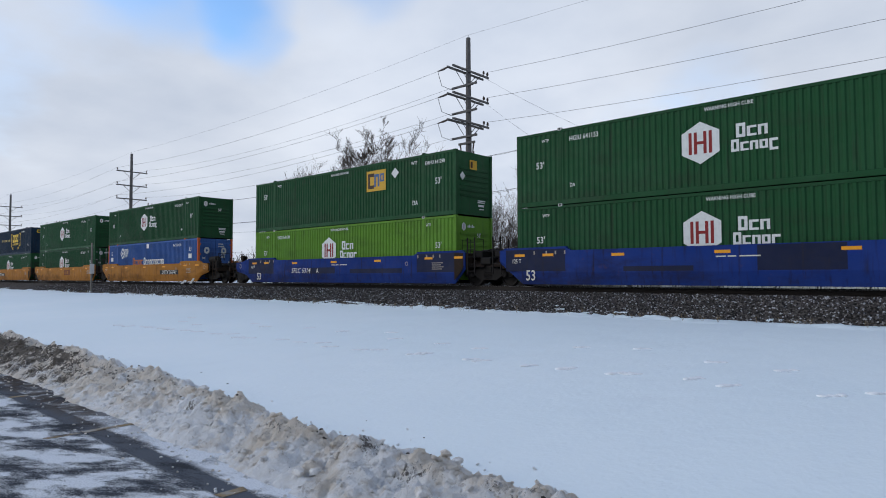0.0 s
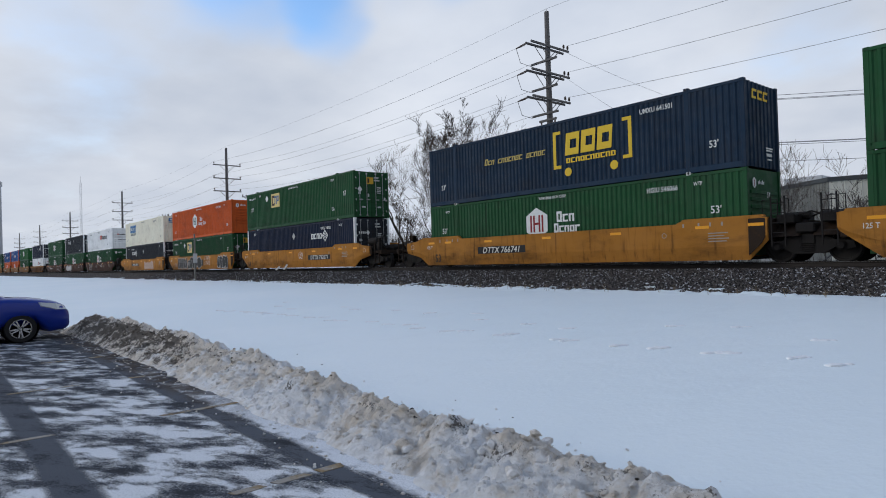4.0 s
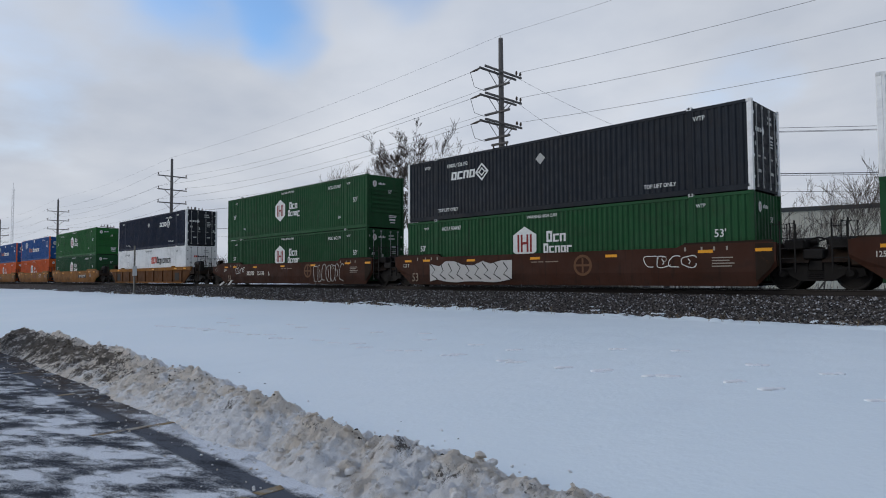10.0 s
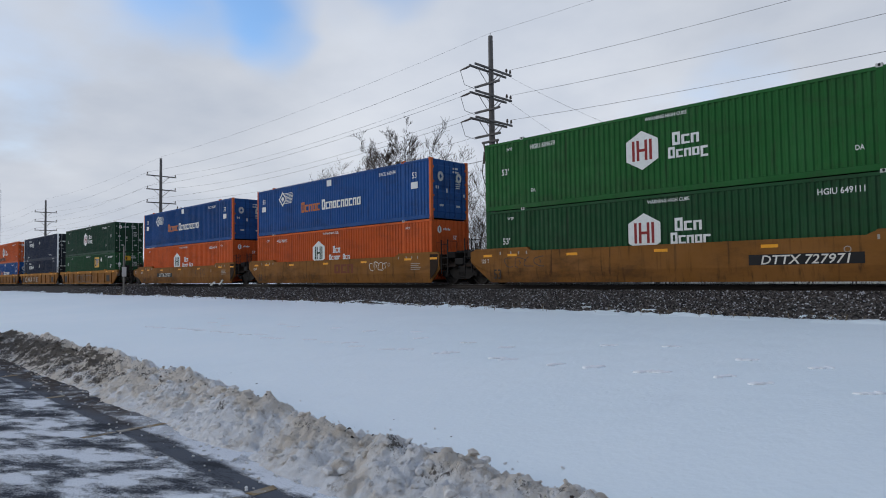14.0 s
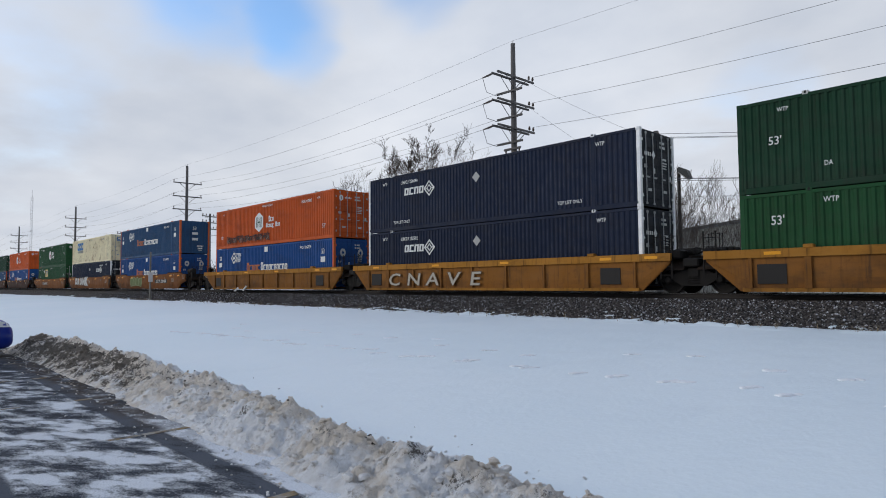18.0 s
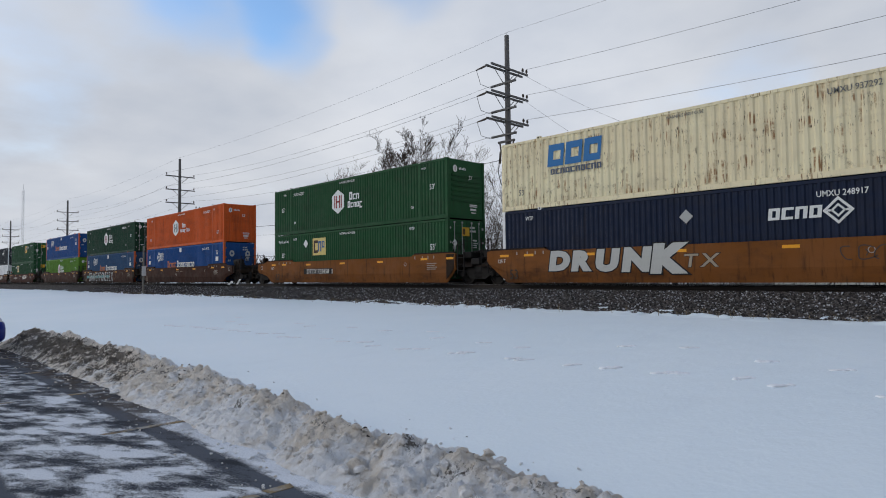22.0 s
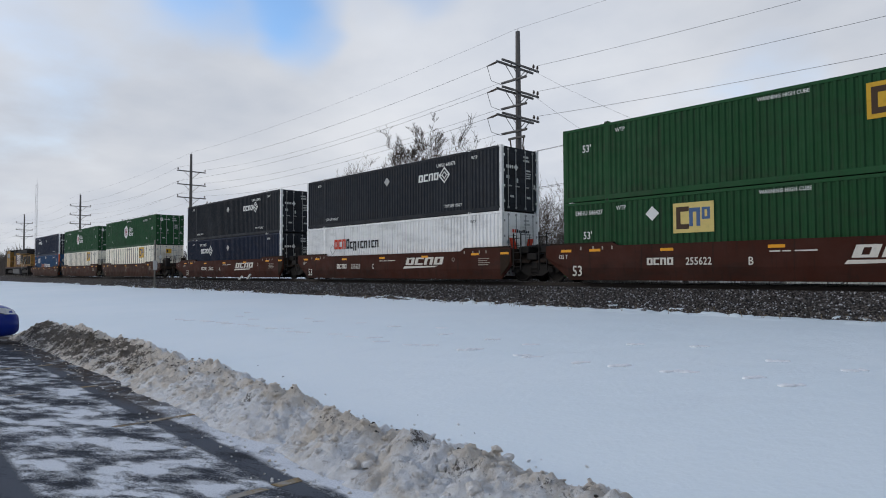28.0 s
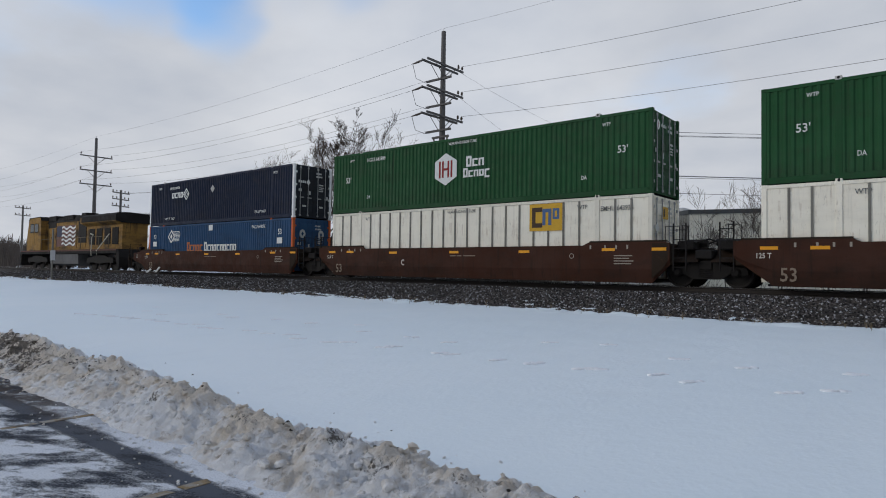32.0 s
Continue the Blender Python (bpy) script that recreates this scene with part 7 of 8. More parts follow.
def branch_mesh(name, runs, least=0.006):
    V, F = [], []
    for pts, rad, lev in runs:
        sides = 7 if rad[0] > 0.07 else (4 if rad[0] > 0.025 else 3)
        base = len(V)
        for i, p in enumerate(pts):
            d = (pts[min(i + 1, len(pts) - 1)] - pts[max(i - 1, 0)]).normalized()
            u = d.cross(Vector((0.3, 0.9, 0.1))).normalized()
            w = d.cross(u)
            q = max(rad[i], least)
            for k in range(sides):
                a = 6.2832 * k / sides
                V.append(p + u * (q * math.cos(a)) + w * (q * math.sin(a)))
        for i in range(len(pts) - 1):
            for k in range(sides):
                k2 = (k + 1) % sides
                F.append((base + i * sides + k, base + i * sides + k2, base + (i + 1) * sides + k2, base + (i + 1) * sides + k))
    me = bpy.data.meshes.new(name)
    me.from_pydata(V, [], F)
    return me


def bare_tree(x, y, z, h, seed, levels=4, label="tall bare winter tree with a forked crown", stems=1, lean=0.0, radius=None, least=0.008, kids=(3, 5)):
    r = random.Random(seed)
    t = new("tree" if h > 5 else "shrub")
    t.matrix_basis = pose(x, y, z)
    trunk, crown = [], []
    for s in range(stems):
        out = []
        w = Vector((lean + r.gauss(0, 0.10 + 0.14 * (stems > 1)), r.gauss(0, 0.10 + 0.14 * (stems > 1)), 1)).normalized()
        q = Vector((r.gauss(0, 0.25), r.gauss(0, 0.25), -0.1)) if stems > 1 else Vector((0, 0, -0.1))
        grow(q, w, h * (0.52 if stems == 1 else r.uniform(0.5, 0.7)), radius or h * 0.017, levels, r, out, kids)
        trunk += [b for b in out if b[2] == levels]
        crown += [b for b in out if b[2] < levels]
    part("trunk", branch_mesh("trunk", trunk), BARK, t)
    part("crown", branch_mesh("crown", crown, least), TWIG, t, "bare twiggy branches")
    return tagged(t, label, "tree" if h > 5 else "shrub", "bare trees behind the track" if h > 5 else "bare shrubs behind the track")


def build_trees():
    bare_tree(-37.2, 33.0, 0.5, 14.4, 3, 7, kids=(3, 4), least=0.0085)
    bare_tree(-41.4, 33.4, 0.5, 14.2, 8, 6, kids=(3, 5), least=0.0085)
    bare_tree(-44.6, 34.0, 0.5, 12.0, 35, 6, kids=(3, 4), least=0.010)
    bare_tree(-33.4, 32.5, 0.5, 11.6, 21, 6, kids=(3, 4), least=0.010)
    for i, (x, y, h) in enumerate(((-34.8, 30.2, 9.2), (-33.0, 33.0, 9.8), (-31.6, 30.4, 8.8), (-29.0, 31.0, 6.8))):
        bare_tree(x, y, 0.5, h, 500 + i, 5, "slender bare tree with two upright stems", 2, 0, 0.055, 0.007, (3, 4))
    r = random.Random(77)
    for i in range(30):
        bare_tree(-27.0 + i * 0.44 + r.uniform(-0.4, 0.4), 28.6 + r.uniform(0, 5.5), 0.5, r.uniform(4.4, 7.4), 100 + i, 4, "bare brown thicket shrub with many stems", 3, 0, 0.03, 0.006, (3, 4))
    for i, (x, y, h) in enumerate(((-13.2, 33, 6.0), (-11.3, 31.5, 6.8), (-10.6, 32, 5.8), (-9.0, 32, 6.2), (-8.0, 32, 7.4), (-6.3, 32, 6.6), (-4.4, 32, 7.2), (-2.8, 31.5, 6.4), (-0.8, 31, 5.8), (2.0, 32, 6.4), (-15.5, 34, 6.6), (-17.0, 35, 7.2))):
        bare_tree(x, y, 0.5, h, 300 + i, 4, "slender bare sapling beside the track", 1 + i % 2, 0, 0.042, 0.006, (3, 5))
    # low dead brush along the far side of the track
    runs = []
    for i in range(900):
        x, y = r.uniform(-70, 8), r.uniform(25.6, 28.4)
        hgt = r.uniform(0.4, 1.5) * (1.4 if -27 < x < -14 else 0.8)
        for k in range(4):
            p = Vector((x + r.gauss(0, 0.2), y, 0.4))
            w = Vector((r.gauss(0, 0.35), r.gauss(0, 0.3), 1)).normalized()
            pts = [p, p + w * hgt * 0.5, p + w * hgt + Vector((r.gauss(0, 0.15), 0, 0))]
            runs.append((pts, [0.009, 0.007, 0.003], 0))
    for i in range(1300):
        x, y = r.uniform(-48, -19.5), r.uniform(28.5, 36)
        p = Vector((x, y, 0.4))
        hgt = r.uniform(1.6, 4.2)
        for k in range(3):
            w = Vector((r.gauss(0, 0.2), r.gauss(0, 0.2), 1)).normalized()
            mid = p + w * hgt * 0.55
            runs.append(([p, mid, mid + (w + Vector((r.gauss(0, 0.3), r.gauss(0, 0.3), 0))).normalized() * hgt * 0.45], [0.014, 0.010, 0.004], 0))
            runs.append(([mid, mid + Vector((r.gauss(0, 0.6), r.gauss(0, 0.6), 1)).normalized() * hgt * 0.35], [0.008, 0.004], 0))
    tagged(part("brush", branch_mesh("brush", runs), TWIG), "low dead brush and weeds along the track", "brush", kind="stuff")
    # far woods
    runs = []
    for i in range(900):
        x = -140 - 420 * r.random()
        y = 40 + r.random() * 90
        hgt = r.uniform(4, 9) + (5 if x < -260 else 0)
        for k in range(5):
            p = Vector((x + r.gauss(0, 1.2), y, 0.3))
            w = Vector((r.gauss(0, 0.25), r.gauss(0, 0.25), 1)).normalized()
            mid = p + w * hgt * 0.55
            runs.append(([p, mid, mid + (w + Vector((r.gauss(0, 0.35), r.gauss(0, 0.3), 0))).normalized() * hgt * 0.4], [0.14, 0.10, 0.05], 0))
            for q in range(3):
                runs.append(([mid, mid + Vector((r.gauss(0, 0.8), r.gauss(0, 0.8), r.uniform(0.4, 1.2))).normalized() * hgt * 0.3], [0.07, 0.03], 0))
    tagged(part("far_woods", branch_mesh("far_woods", runs, 0.03), TWIG), "distant brown bare woods along the horizon", "woods", kind="stuff")


# ---- buildings ----
def mat_siding(name, a, b):
    n = Nodes(name)
    c = n.mix(n.ramp(n.noise(0.4, 5), 0.35, 0.7), a, b)
    c = n.mix(n.ramp(n.noise(1.0, 5, 0.6, n.mapped((3, 3, 0.3))), 0.55, 0.8, 0, 0.35), c, tuple(v * 0.5 for v in a))
    return n.done(c, 0.6, 0.1)


def ribbed_wall(bm, a, b, z0, z1, pitch=0.3, depth=0.035, thick=0.2):
    """An upright wall of ribbed sheet from a to b on the plan."""
    a, b = Vector((*a, 0)), Vector((*b, 0))
    d = (b - a)
    n = max(2, round(d.length / pitch))
    out = Vector((d.y, -d.x, 0)).normalized()
    pts = []
    for i in range(n):
        for f, o in ((0, 0), (0.7, 0), (0.78, depth), (0.92, depth)):
            pts.append(a + d * ((i + f) / n) + out * o)
    pts.append(b)
    lo = [bm.verts.new((p.x, p.y, z0)) for p in pts]
    hi = [bm.verts.new((p.x, p.y, z1)) for p in pts]
    for i in range(len(pts) - 1):
        bm.faces.new((lo[i], lo[i + 1], hi[i + 1], hi[i]))
    q = [bm.verts.new((*(p - out * thick).xy, z)) for p, z in ((a, z0), (b, z0), (b, z1), (a, z1))]
    bm.faces.new(q[::-1])
    bm.faces.new((lo[0], hi[0], q[3], q[0]))
    bm.faces.new((lo[-1], q[1], q[2], hi[-1]))
    bm.faces.new((*hi, q[2], q[3]))


def warehouse():
    w = new("warehouse")
    c0, c1, c2, c3 = (-14.6, 45.0), (32.0, 60.0), (-44.0, 66.2), (2.6, 81.2)
    z0, z1 = 0.3, 6.0
    # the left wall's grey siding is darkened, its shade put into the colour
    pale, grey = mat_siding("pale_siding", (0.52, 0.50, 0.42), (0.62, 0.60, 0.52)), mat_siding("shaded_grey_siding", (0.15, 0.15, 0.135), (0.22, 0.22, 0.195))
    part("wall", bms(ribbed_wall, c0, c1, z0, z1), pale, w)
    part("wall", bms(ribbed_wall, c2, c0, z0, z1), grey, w)
    part("wall", bms(ribbed_wall, c1, c3, z0, z1), pale, w)
    part("wall", bms(ribbed_wall, c3, c2, z0, z1), pale, w)
    trim = plain("dark_trim", (0.06, 0.065, 0.065), 0.5)
    for a, b in ((c0, c1), (c2, c0)):
        d = (Vector(b) - Vector(a)).normalized()
        o = Vector((d.y, -d.x)) * 0.12
        bm = bmesh.new()
        q = [(Vector(a) + o - d * 0.1), (Vector(b) + o + d * 0.1), (Vector(b) - o + d * 0.1), (Vector(a) - o - d * 0.1)]
        lo = [bm.verts.new((*p, z1 - 0.12)) for p in q]
        hi = [bm.verts.new((*p, z1 + 0.16)) for p in q]
        bm.faces.new(lo[::-1])
        bm.faces.new(hi)
        for k in range(4):
            bm.faces.new((lo[k], lo[(k + 1) % 4], hi[(k + 1) % 4], hi[k]))
        part("eave_trim", bm, trim, w)
    bm = bmesh.new()
    mid0, mid1 = (Vector(c0) + Vector(c2)) / 2, (Vector(c1) + Vector(c3)) / 2
    v = [bm.verts.new((*p, z)) for p, z in ((c0, z1 + 0.1), (c1, z1 + 0.1), (mid1, z1 + 0.25), (mid0, z1 + 0.25), (c2, z1 + 0.1), (c3, z1 + 0.1))]
    bm.faces.new((v[0], v[1], v[2], v[3]))
    bm.faces.new((v[3], v[2], v[5], v[4]))
    part("roof", bm, SNOW, w)
    part("roof_unit", bms(bbox, -20.6, -17.8, 53.5, 55.5, z1 + 0.1, z1 + 1.25, 0.05), GALV, w, "boxy grey roof ventilator")
    for k in range(3):
        p, q = Vector(c2).lerp(Vector(c0), 0.45 + 0.17 * k) + Vector((-0.07, -0.09)), Vector(c2).lerp(Vector(c0), 0.54 + 0.17 * k) + Vector((-0.07, -0.09))
        part("roll_door", bms(ribbed_wall, tuple(p), tuple(q), z0, 3.6, 0.4), plain("door_grey", (0.30, 0.30, 0.29), 0.5), w)
    return tagged(w, "pale ribbed metal warehouse with dark eaves", "warehouse")


# ---- small things along the line ----
def marker_post():
    p = new("marker_post")
    p.matrix_basis = pose(-51.8, 17.2, 0.3)
    part("post", bms(bbox, -0.07, 0.07, -0.05, 0.05, -0.3, 3.95, 0.01), plain("post_grey", (0.30, 0.29, 0.27), 0.7), p)
    part("plate", bms(bbox, 0.07, 0.10, -0.16, 0.16, 1.6, 2.35, 0.006), plain("plate_white", (0.62, 0.62, 0.6), 0.5), p, "small white plate")
    tagged(p, "tall thin grey marker post beside the ballast", "marker post")
    for x, y in ((-42.1, 19.8), (-40.8, 19.8)):
        b = new("marker_board")
        b.matrix_basis = pose(x, y, 1.26 if x > -41 else 1.18, 0, 0 if x > -41 else 14, 8)
        part("board", bms(poly_y, [(-0.30, -0.07), (-0.12, -0.07), (0.28, 0.28), (0.12, 0.30)], -0.025, 0.025), plain("board_white", (0.7, 0.7, 0.68), 0.6), b)
        part("stake", bms(box, -0.03, 0.01, 0.025, 0.06, -0.55, 0.1), POLE_WOOD, b)
        tagged(b, "short slanted white board lying by the rail", "marker board", "white boards by the rail")


def far_masts():
    m = new("radio_mast")
    m.matrix_basis = pose(-292, 51.5, 0.3)
    hgt = 37.0
    for k in range(3):
        a = 2.094 * k
        part("leg", bms(tube, [(0.45 * math.cos(a), 0.45 * math.sin(a), 0), (0.45 * math.cos(a), 0.45 * math.sin(a), hgt)], 0.03, 4), GALV, m)
    bm = bmesh.new()
    for i in range(36):
        for k in range(3):
            a, b = 2.094 * (k + (i % 2)), 2.094 * (k + 1 - (i % 2))
            tube(bm, [(0.45 * math.cos(a), 0.45 * math.sin(a), i * hgt / 36), (0.45 * math.cos(b), 0.45 * math.sin(b), (i + 1) * hgt / 36)], 0.025, 3)
    part("lattice", bm, GALV, m)
    part("antenna", bms(tube, [(0, 0, hgt), (0, 0, hgt + 2.5)], 0.04, 4), GALV, m)
    tagged(m, "slender grey lattice radio mast far away", "radio mast")
    c = new("cell_tower")
    c.matrix_basis = pose(-326, 27, 0.3)
    part("shaft", bms(tube, [(0, 0, 0), (0, 0, 40)], [0.75, 0.5], 12), GALV, c)
    for k in range(3):
        a = 2.094 * k
        part("antenna_panel", bms(bbox, 0.9 * math.cos(a) - 0.15, 0.9 * math.cos(a) + 0.15, 0.9 * math.sin(a) - 0.15, 0.9 * math.sin(a) + 0.15, 37.6, 39.8, 0.03), GALV, c)
    tagged(c, "tall grey monopole tower in the distance", "tower")


# ---- locomotive ----
def locomotive():
    L = new("locomotive")
    yellow = paint("loco_yellow", (0.31, 0.175, 0.048), 0.6, 1.25, 0.9, 0.0)
    grey = paint("loco_grey", (0.022, 0.020, 0.019), 0.7, 0.5)
    black = DARK
    part("frame", bms(bbox, 0.7, 21.6, -1.5, 1.5, 1.28, 1.62, 0.03), grey, L)
    part("sill_stripe", bms(bbox, 0.75, 21.55, -1.506, -1.49, 1.5, 1.6, 0.002), plain("stripe_faded", (0.12, 0.05, 0.035), 0.7), L, "thin faded red stripe")
    part("pilot", bms(poly_y, [(0.35, 0.25), (0.7, 0.25), (0.9, 1.3), (0.55, 1.62), (0.35, 1.0)], -1.45, 1.45), grey, L)
    part("pilot", bms(poly_y, [(21.95, 0.25), (21.6, 0.25), (21.4, 1.3), (21.75, 1.62), (21.95, 1.0)], -1.45, 1.45), grey, L)
    part("nose", bms(poly_y, [(1.0, 1.62), (0.95, 2.75), (1.25, 3.0), (2.6, 3.05), (2.6, 1.62)], -1.1, 1.1), yellow, L)
    part("cab", bms(poly_y, [(2.4, 1.62), (2.4, 3.0), (2.75, 4.25), (3.1, 4.55), (5.6, 4.6), (5.9, 4.3), (5.9, 1.62)], -1.5, 1.5), yellow, L)
    part("cab_roof", bms(poly_y, [(2.7, 4.22), (3.0, 4.56), (5.65, 4.62), (5.95, 4.3), (5.7, 4.66), (2.95, 4.62)], -1.52, 1.52), grey, L)
    glass = plain("cab_glass", (0.02, 0.03, 0.03), 0.08)
    for x0, x1 in ((3.25, 4.1), (4.35, 5.2)):
        win = part("cab_window", bms(bbox, x0 - 0.06, x1 + 0.06, -1.515, -1.495, 3.24, 4.06, 0.006), grey, L)
        part("pane", bms(box, x0, x1, -1.519, -1.514, 3.3, 4.0), glass, win)
    part("windscreen", bms(poly_y, [(2.36, 3.08), (2.70, 4.15), (2.73, 4.15), (2.4, 3.08)], -1.3, 1.3), glass, L)
    part("equipment_hood", bms(poly_x, [(-0.95, 1.62), (0.95, 1.62), (0.95, 4.1), (0.75, 4.35), (-0.75, 4.35), (-0.95, 4.1)], 5.9, 14.6), yellow, L)
    part("hood_roof", bms(poly_x, [(-1.0, 4.05), (1.0, 4.05), (0.78, 4.5), (-0.78, 4.5)], 5.9, 14.6), grey, L)
    part("radiator_hood", bms(poly_x, [(-0.95, 1.62), (0.95, 1.62), (0.95, 3.5), (1.45, 3.72), (1.45, 4.2), (1.2, 4.34), (-1.2, 4.34), (-1.45, 4.2), (-1.45, 3.72), (-0.95, 3.5)], 14.6, 21.2), yellow, L)
    part("radiator_wing", bms(poly_x, [(-1.0, 3.62), (1.0, 3.62), (1.5, 3.8), (1.5, 4.22), (1.22, 4.38), (-1.22, 4.38), (-1.5, 4.22), (-1.5, 3.8)], 14.9, 21.3), grey, L)
    part("air_filter_hatch", bms(bbox, 6.2, 8.0, -1.0, 1.0, 4.2, 4.68, 0.05), grey, L)
    part("dynamic_brake_hatch", bms(bbox, 9.6, 11.8, -0.98, 0.98, 4.2, 4.62, 0.05), grey, L)
    part("radiator_grille", bms(bbox, 13.0, 14.6, -0.99, -0.95, 2.2, 4.0, 0.01), black, L, "black open radiator grille")
    part("hood_grille", bms(bbox, 6.2, 8.0, -0.99, -0.95, 3.6, 4.1, 0.01), black, L, "black intake grille")
    for x in (15.6, 17.6, 19.6):
        part("radiator_fan", bms(tube, [(x, 0, 4.36), (x, 0, 4.5)], 0.7, 16), grey, L)
    part("exhaust", bms(bbox, 12.2, 13.2, -0.5, 0.5, 4.5, 4.78, 0.04), black, L)
    for i in range(9):
        x = 6.3 + i * 0.92
        door = part("hood_door", bms(bbox, x, x + 0.82, -0.985, -0.95, 1.8, 3.7, 0.01), yellow, L)
        part("door_handle", bms(box, x + 0.66, x + 0.72, -1.0, -0.985, 2.6, 2.85), black, door)
    for x in (15.2, 16.6, 18.1, 19.5):
        v = part("vent", bms(bbox, x, x + 1.1, -0.98, -0.95, 2.0, 3.3, 0.01), grey, L)
        for k in range(6):
            part("louvre", bms(box, x + 0.05, x + 1.05, -1.0, -0.975, 2.08 + k * 0.2, 2.17 + k * 0.2), black, v)
    # flag panel on the hood: wavy pale stripes on a grey field
    part("flag_panel", bms(flat, 8.2, 12.4, 1.95, 3.75, -0.992), plain("panel_dull_red", (0.16, 0.07, 0.055), 0.6), L, "dull panel on the hood")
    for k in range(5):
        def stripe(bm, k=k):
            n = 12
            lo, hi = [], []
            for i in range(n + 1):
                x = 9.4 + 3.0 * i / n
                z = 2.05 + k * 0.35 + 0.10 * math.sin(i * 1.1)
                lo.append(bm.verts.new((x, -0.996, z)))
                hi.append(bm.verts.new((x, -0.996, z + 0.17)))
            for i in range(n):
                bm.faces.new((lo[i], lo[i + 1], hi[i + 1], hi[i]))
        part("flag_stripe", bms(stripe), WHITE, L, "wavy white stripe")
    part("flag_field", bms(flat, 8.25, 9.4, 2.8, 3.72, -0.996), plain("flag_navy", (0.03, 0.035, 0.07), 0.6), L, "dark field")
    part("fuel_tank", bms(poly_x, [(-1.35, 0.45), (-1.0, 0.3), (1.0, 0.3), (1.35, 0.45), (1.4, 1.25), (-1.4, 1.25)], 8.0, 14.2), paint("tank_grey", (0.16, 0.16, 0.16), 0.6, 0.6), L, "grimy grey fuel tank")
    for cx in (4.35, 17.95):
        t = part("truck", bms(poly_y, [(cx - 2.5, 0.55), (cx - 2.4, 0.95), (cx - 1.4, 1.0), (cx - 0.9, 1.15), (cx + 0.9, 1.15), (cx + 1.4, 1.0), (cx + 2.4, 0.95), (cx + 2.5, 0.55), (cx + 1.4, 0.6), (cx, 0.5), (cx - 1.4, 0.6)], -1.22, -1.05), black, L)
        part("truck_frame", bms(bbox, cx - 2.3, cx + 2.3, 1.05, 1.22, 0.55, 1.0, 0.03), black, t)
        for a in (-2.0, 0.0, 2.0):
            def w(bm, a=a):
                for s in (-1, 1):
                    lathe_y(bm, cx + a, 0.53, [(0.1, s * 0.82), (0.45, s * 0.8), (0.53, s * 0.8), (0.55, s * 0.68), (0.1, s * 0.68)], 24)
                tube(bm, [(cx + a, -1.2, 0.53), (cx + a, 1.2, 0.53)], 0.12, 10)
            part("wheelset", bms(w), plain("wheel_steel", (0.024, 0.021, 0.019), 0.75, 0.1), t)
    rail_paint, grip = plain("handrail_grimy", (0.16, 0.13, 0.09), 0.7), plain("handrail_white", (0.62, 0.58, 0.48), 0.6)
    for s in (-1, 1):
        part("handrail", bms(tube, [(6.0, s * 1.44, 2.6), (20.0, s * 1.44, 2.6)], 0.02, 5), rail_paint, L)
        for i in range(9):
            part("stanchion", bms(tube, [(6.0 + i * 1.75, s * 1.44, 1.6), (6.0 + i * 1.75, s * 1.44, 2.6)], 0.018, 5), rail_paint, L)
        part("step_rail", bms(tube, [(17.0, s * 1.48, 1.1), (17.0, s * 1.48, 2.5), (17.3, s * 1.48, 2.75), (16.8, s * 1.48, 2.85)], 0.045, 6), grip, L, "pale step handrail")
        part("step_rail", bms(tube, [(18.0, s * 1.48, 1.15), (18.0, s * 1.48, 1.5), (20.2, s * 1.48, 2.75)], 0.045, 6), grip, L, "pale step handrail")
        part("step_rail", bms(tube, [(0.75, s * 1.44, 0.6), (0.75, s * 1.44, 2.4), (1.6, s * 1.44, 2.6)], 0.025, 5), rail_paint, L, "pale step handrail")
        for x in (0.5, 21.5):
            part("steps", bms(lambda bm: [box(bm, x - 0.3, x + 0.3, s * 1.3, s * 1.48, z, z + 0.04) for z in (0.4, 0.7, 1.0, 1.3)]), black, L)
    part("coupler", bms(bbox, 21.9, 22.4, -0.16, 0.16, 0.65, 0.95, 0.05), black, L)
    part("coupler", bms(bbox, -0.1, 0.4, -0.16, 0.16, 0.65, 0.95, 0.05), black, L)
    tagged(L, "grimy yellow and grey diesel locomotive at the train's end", "locomotive")
    MOVERS.append((L, -620.44 - 3.87 - 22.4, RAIL))


# ---- parked car ----
def loft(bm, stations):
    rings = [[bm.verts.new(p) for p in s] for s in stations]
    for a, b in zip(rings, rings[1:]):
        for k in range(len(a) - 1):
            bm.faces.new((a[k], a[k + 1], b[k + 1], b[k]))
    bm.faces.new(rings[0])
    bm.faces.new(rings[-1][::-1])


